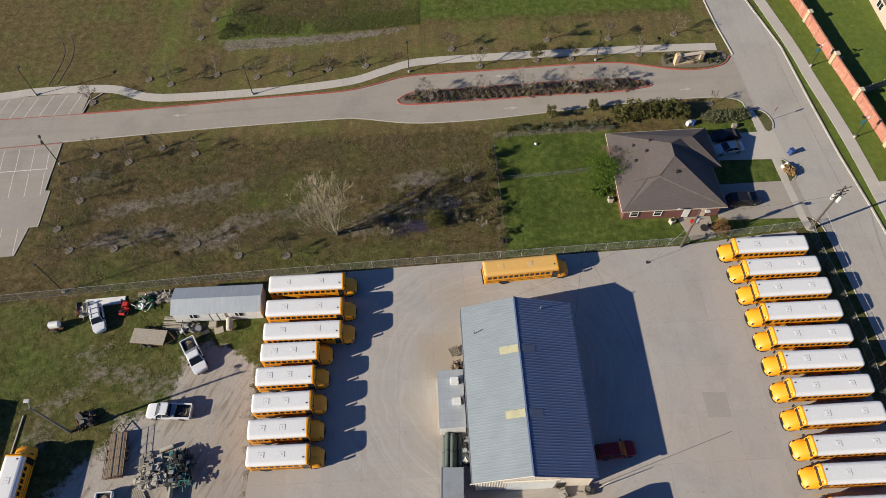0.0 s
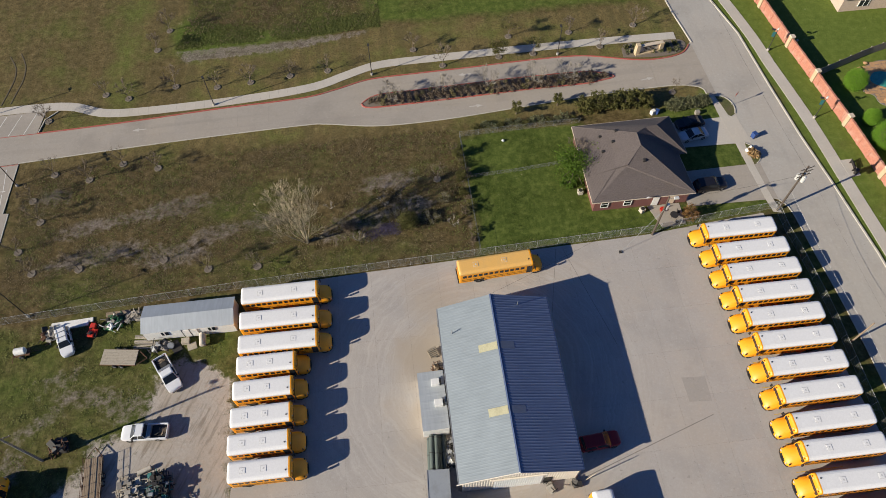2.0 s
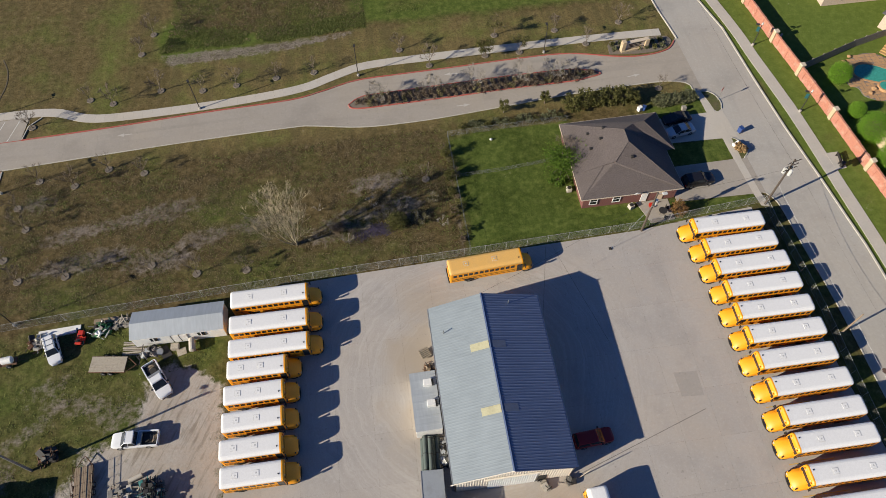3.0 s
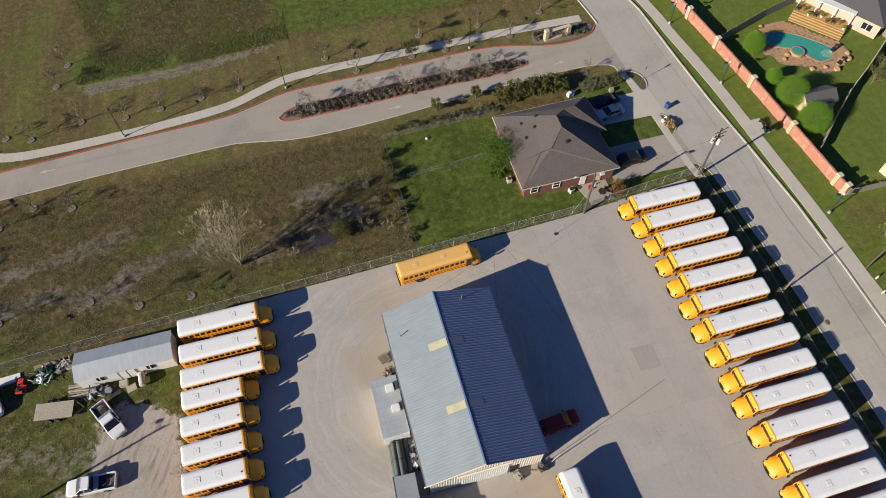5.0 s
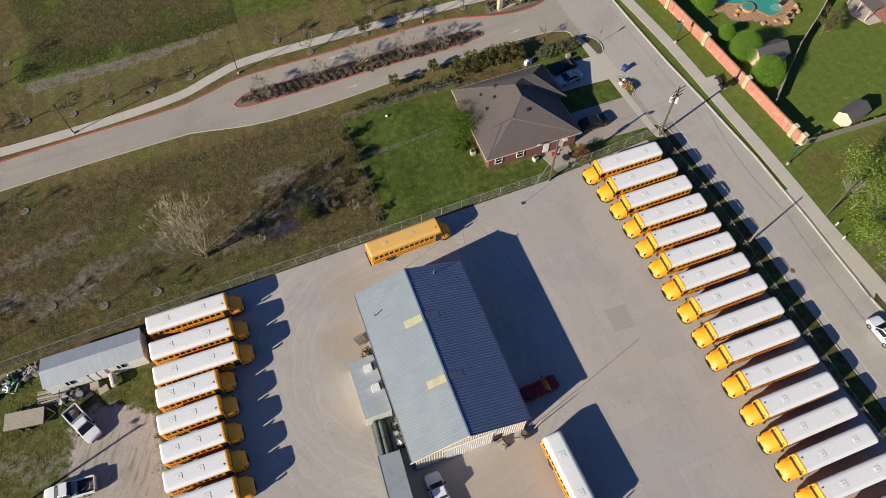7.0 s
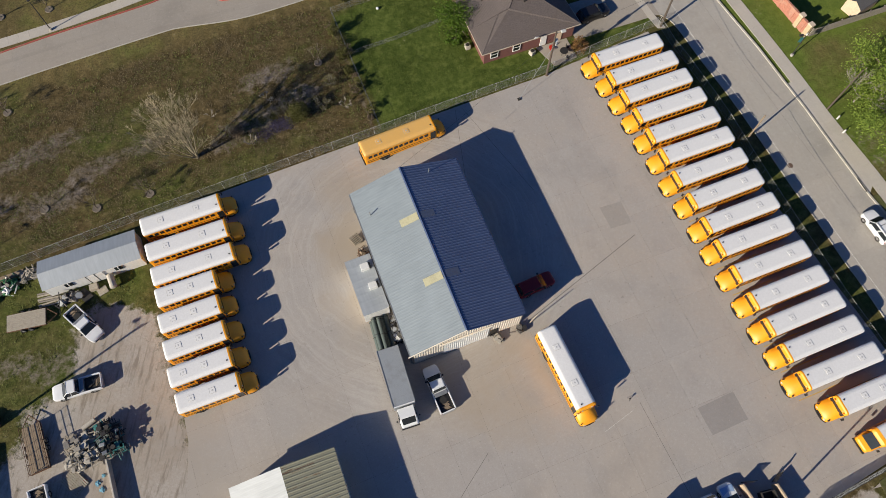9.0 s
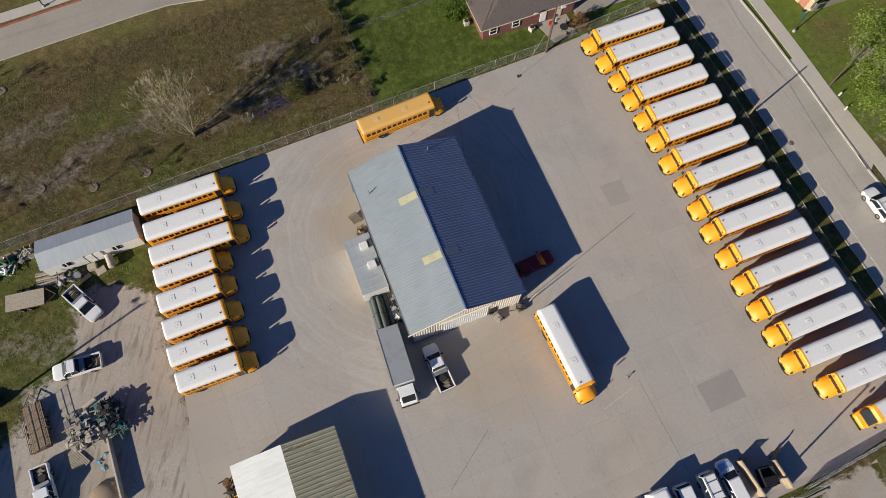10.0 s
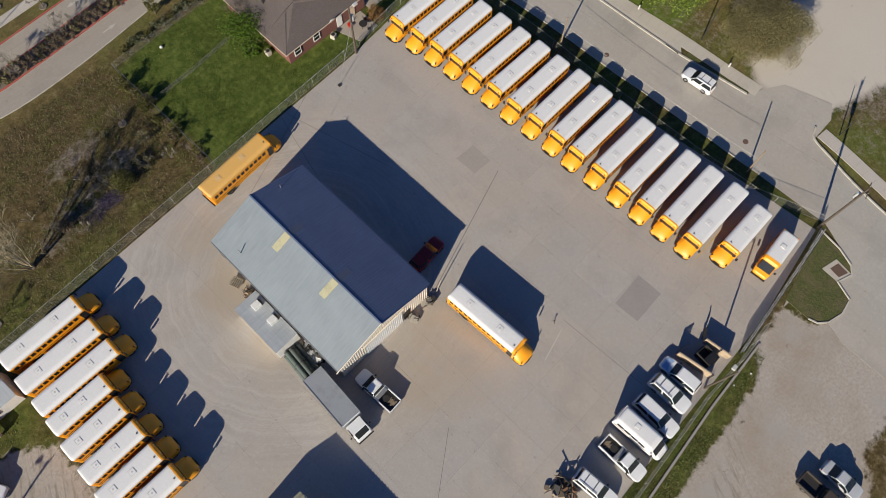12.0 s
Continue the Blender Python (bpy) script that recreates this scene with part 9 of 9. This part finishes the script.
ISLAND = [(46.4, -14.0), (46.3, -17.3), (46.6, -18.4), (47.6, -19.3), (49.7, -19.9), (51.8, -19.6), (52.75, -17.3), (54.8, -18.05), (55.8, -17.3), (56.7, -15.1), (57.2, -12.1)]
NUB = [(51.95, 73.72), (53.14, 73.4), (53.9, 72.6), (54.25, 71.6), (54.3, 70.64), (53.96, 69.6), (53.2, 69.1), (52.8, 69.5), (52.45, 71.4)]
sheet("grass_corner", NUB, 0.07, TURF_GREEN, "small grass corner between sidewalk and road", "grass", 0.1)
ribbon("kerb", smooth_line(NUB[:6], 3), 0.18, 0.0, 0.14, KERB, "kerb round the small grass corner", "kerb")
HEAP_GRASS = [(53.41, 63.6), (54.3, 62.8), (54.75, 61.6), (54.75, 60.3), (53.94, 59.5), (53.48, 59.3)]
sheet("grass_corner", HEAP_GRASS, 0.06, TURF_GREEN, "grass patch between the driveways at the road", "grass", 0.1)
ribbon("kerb", smooth_line(HEAP_GRASS[:5], 3), 0.16, 0.0, 0.12, KERB, "kerb of the grass patch at the road", "kerb")
ribbon("kerb", smooth_line([p for p in ROAD_W_SOUTH if -11 < p[1] < 53], 3), 0.16, 0.0, 0.1, KERB, "concrete kerb behind the parked buses", "kerb")
ribbon("kerb", ISLAND[1:], 0.2, 0.0, 0.14, KERB, "kerb round the grass corner", "kerb")
sheet("grass_corner", ISLAND, 0.05, TURF_GREEN, "small green grass corner by the gate", "grass", 0.1)
sheet("utility_slab", [(52.9, -15.0), (55.2, -15.6), (54.8, -18.0), (52.75, -17.3)], 0.07, WALKWAY, "concrete utility slab in the grass", "paving", 0.1)
sheet("utility_cover", [(53.6, -15.7), (54.9, -16.05), (54.65, -17.6), (53.35, -17.1)], 0.08, RUSTY_FLAT, "reddish brown utility cover", "cover", 0.02)
sheet("grass_strip", [(66.4, 16.2), (67.35, 16.1), (67.45, 11.1), (67.8, 6.4), (67.55, 6.3), (67.0, 11.3)], 0.06, TURF_GREEN, "narrow grass strip at the kerb", "grass", 0.1)
sheet("bench_pad", [(66.5, 58.5), (68.5, 58.5), (68.5, 55.4), (66.8, 55.2)], 0.05, WALKWAY, "concrete pad at the sidewalk", "paving")
sheet("tan_paving", [(-58.8, 63.8), (-58.1, 63.7), (-58.3, 57.7), (-59.5, 57.6), (-100, 56.2), (-100, 62.2)], 0.022, TAN_LOT, "tan newer paving across the parking lot", "paving", 0.02)
for k in range(12):
    x = -58.7 - k * 2.35
    ribbon("bay_line", [(x, 79.3 - k * 0.09), (x + 1.3, 83.6 - k * 0.1)], 0.11, 0.0, 0.024, MARKING, "worn white parking line", "marking")
    ribbon("bay_line", [(x - 1.2, 72.4 - k * 0.1), (x - 0.8, 67.9 - k * 0.1)], 0.11, 0.0, 0.024, MARKING, "worn white parking line", "marking")
    ribbon("bay_line", [(x - 0.9, 67.6 - k * 0.1), (x - 0.5, 63.1 - k * 0.1)], 0.11, 0.0, 0.024, MARKING, "worn white parking line", "marking")
    ribbon("bay_line", [(x - 2.2, 57.4), (x - 1.8, 52.9)], 0.11, 0.0, 0.024, MARKING, "worn white parking line", "marking")
ribbon("bay_line", [(-59.2, 68.2), (-98, 66.6)], 0.11, 0.0, 0.028, MARKING, "worn white parking line", "marking")
ribbon("edge_line", [(41.2, 46.3), (42.0, 46.3)], 0.1, 0.0, 0.024, YELLOW_MARKING, "worn yellow line between buses", "marking")
for k, (x, y) in enumerate(RIGHT_ROW):
    ribbon("bay_line", [(x - 10.2, y - 1.7), (x - 4.5, y - 1.7)], 0.11, 0.0, 0.024, YELLOW_MARKING, "worn yellow bay line between buses", "marking")
ribbon("bay_line", [(46.2, -10.6), (52.6, -10.4)], 0.13, 0.0, 0.024, YELLOW_MARKING, "worn yellow bay line at the fence", "marking")
ribbon("edge_line", [(20.5, 1.9), (24.6, 2.9)], 0.04, 0.0, 0.0245, MARKING, "faint white line on the concrete", "marking")


def arrow(x, y, turn):
    bm = bmesh.new()
    prism(bm, [(-1.1, -0.09), (0.1, -0.09), (0.1, -0.35), (1.1, 0), (0.1, 0.35), (0.1, 0.09), (-1.1, 0.09)], 0.0, 0.026)
    ob = part("lane_arrow", bm, FAINT_MARKING, None)
    ob.matrix_world = pose(x, y, 0, 0, 0, turn)
    tagged(ob, "worn white lane arrow on the drive", "marking", kind="structure")


for x, y, turn in ((-40.5, 78.0, 182), (12.2, 83.6, 181), (13.2, 76.4, 2), (42.2, 78.8, 8)):
    arrow(x, y, turn)
for x, y in ((58.9, 24.0), (61.1, 2.1), (47.5, 101)):
    ob = part("manhole_cover", tube(bmesh.new(), (x, y, 0.0), (x, y, 0.03), 0.38, sides=18), RUSTY_FLAT, None)
    tagged(ob, "rusty round manhole cover in the road", "manhole cover", kind="structure")
ob = part("storm_drain", box(bmesh.new(), 66.02, 66.16, 17.0, 19.2, 0.0, 0.158, 0.01), BUS_BLACK, None)
tagged(ob, "dark storm drain inlet in the kerb", "drain", kind="structure")
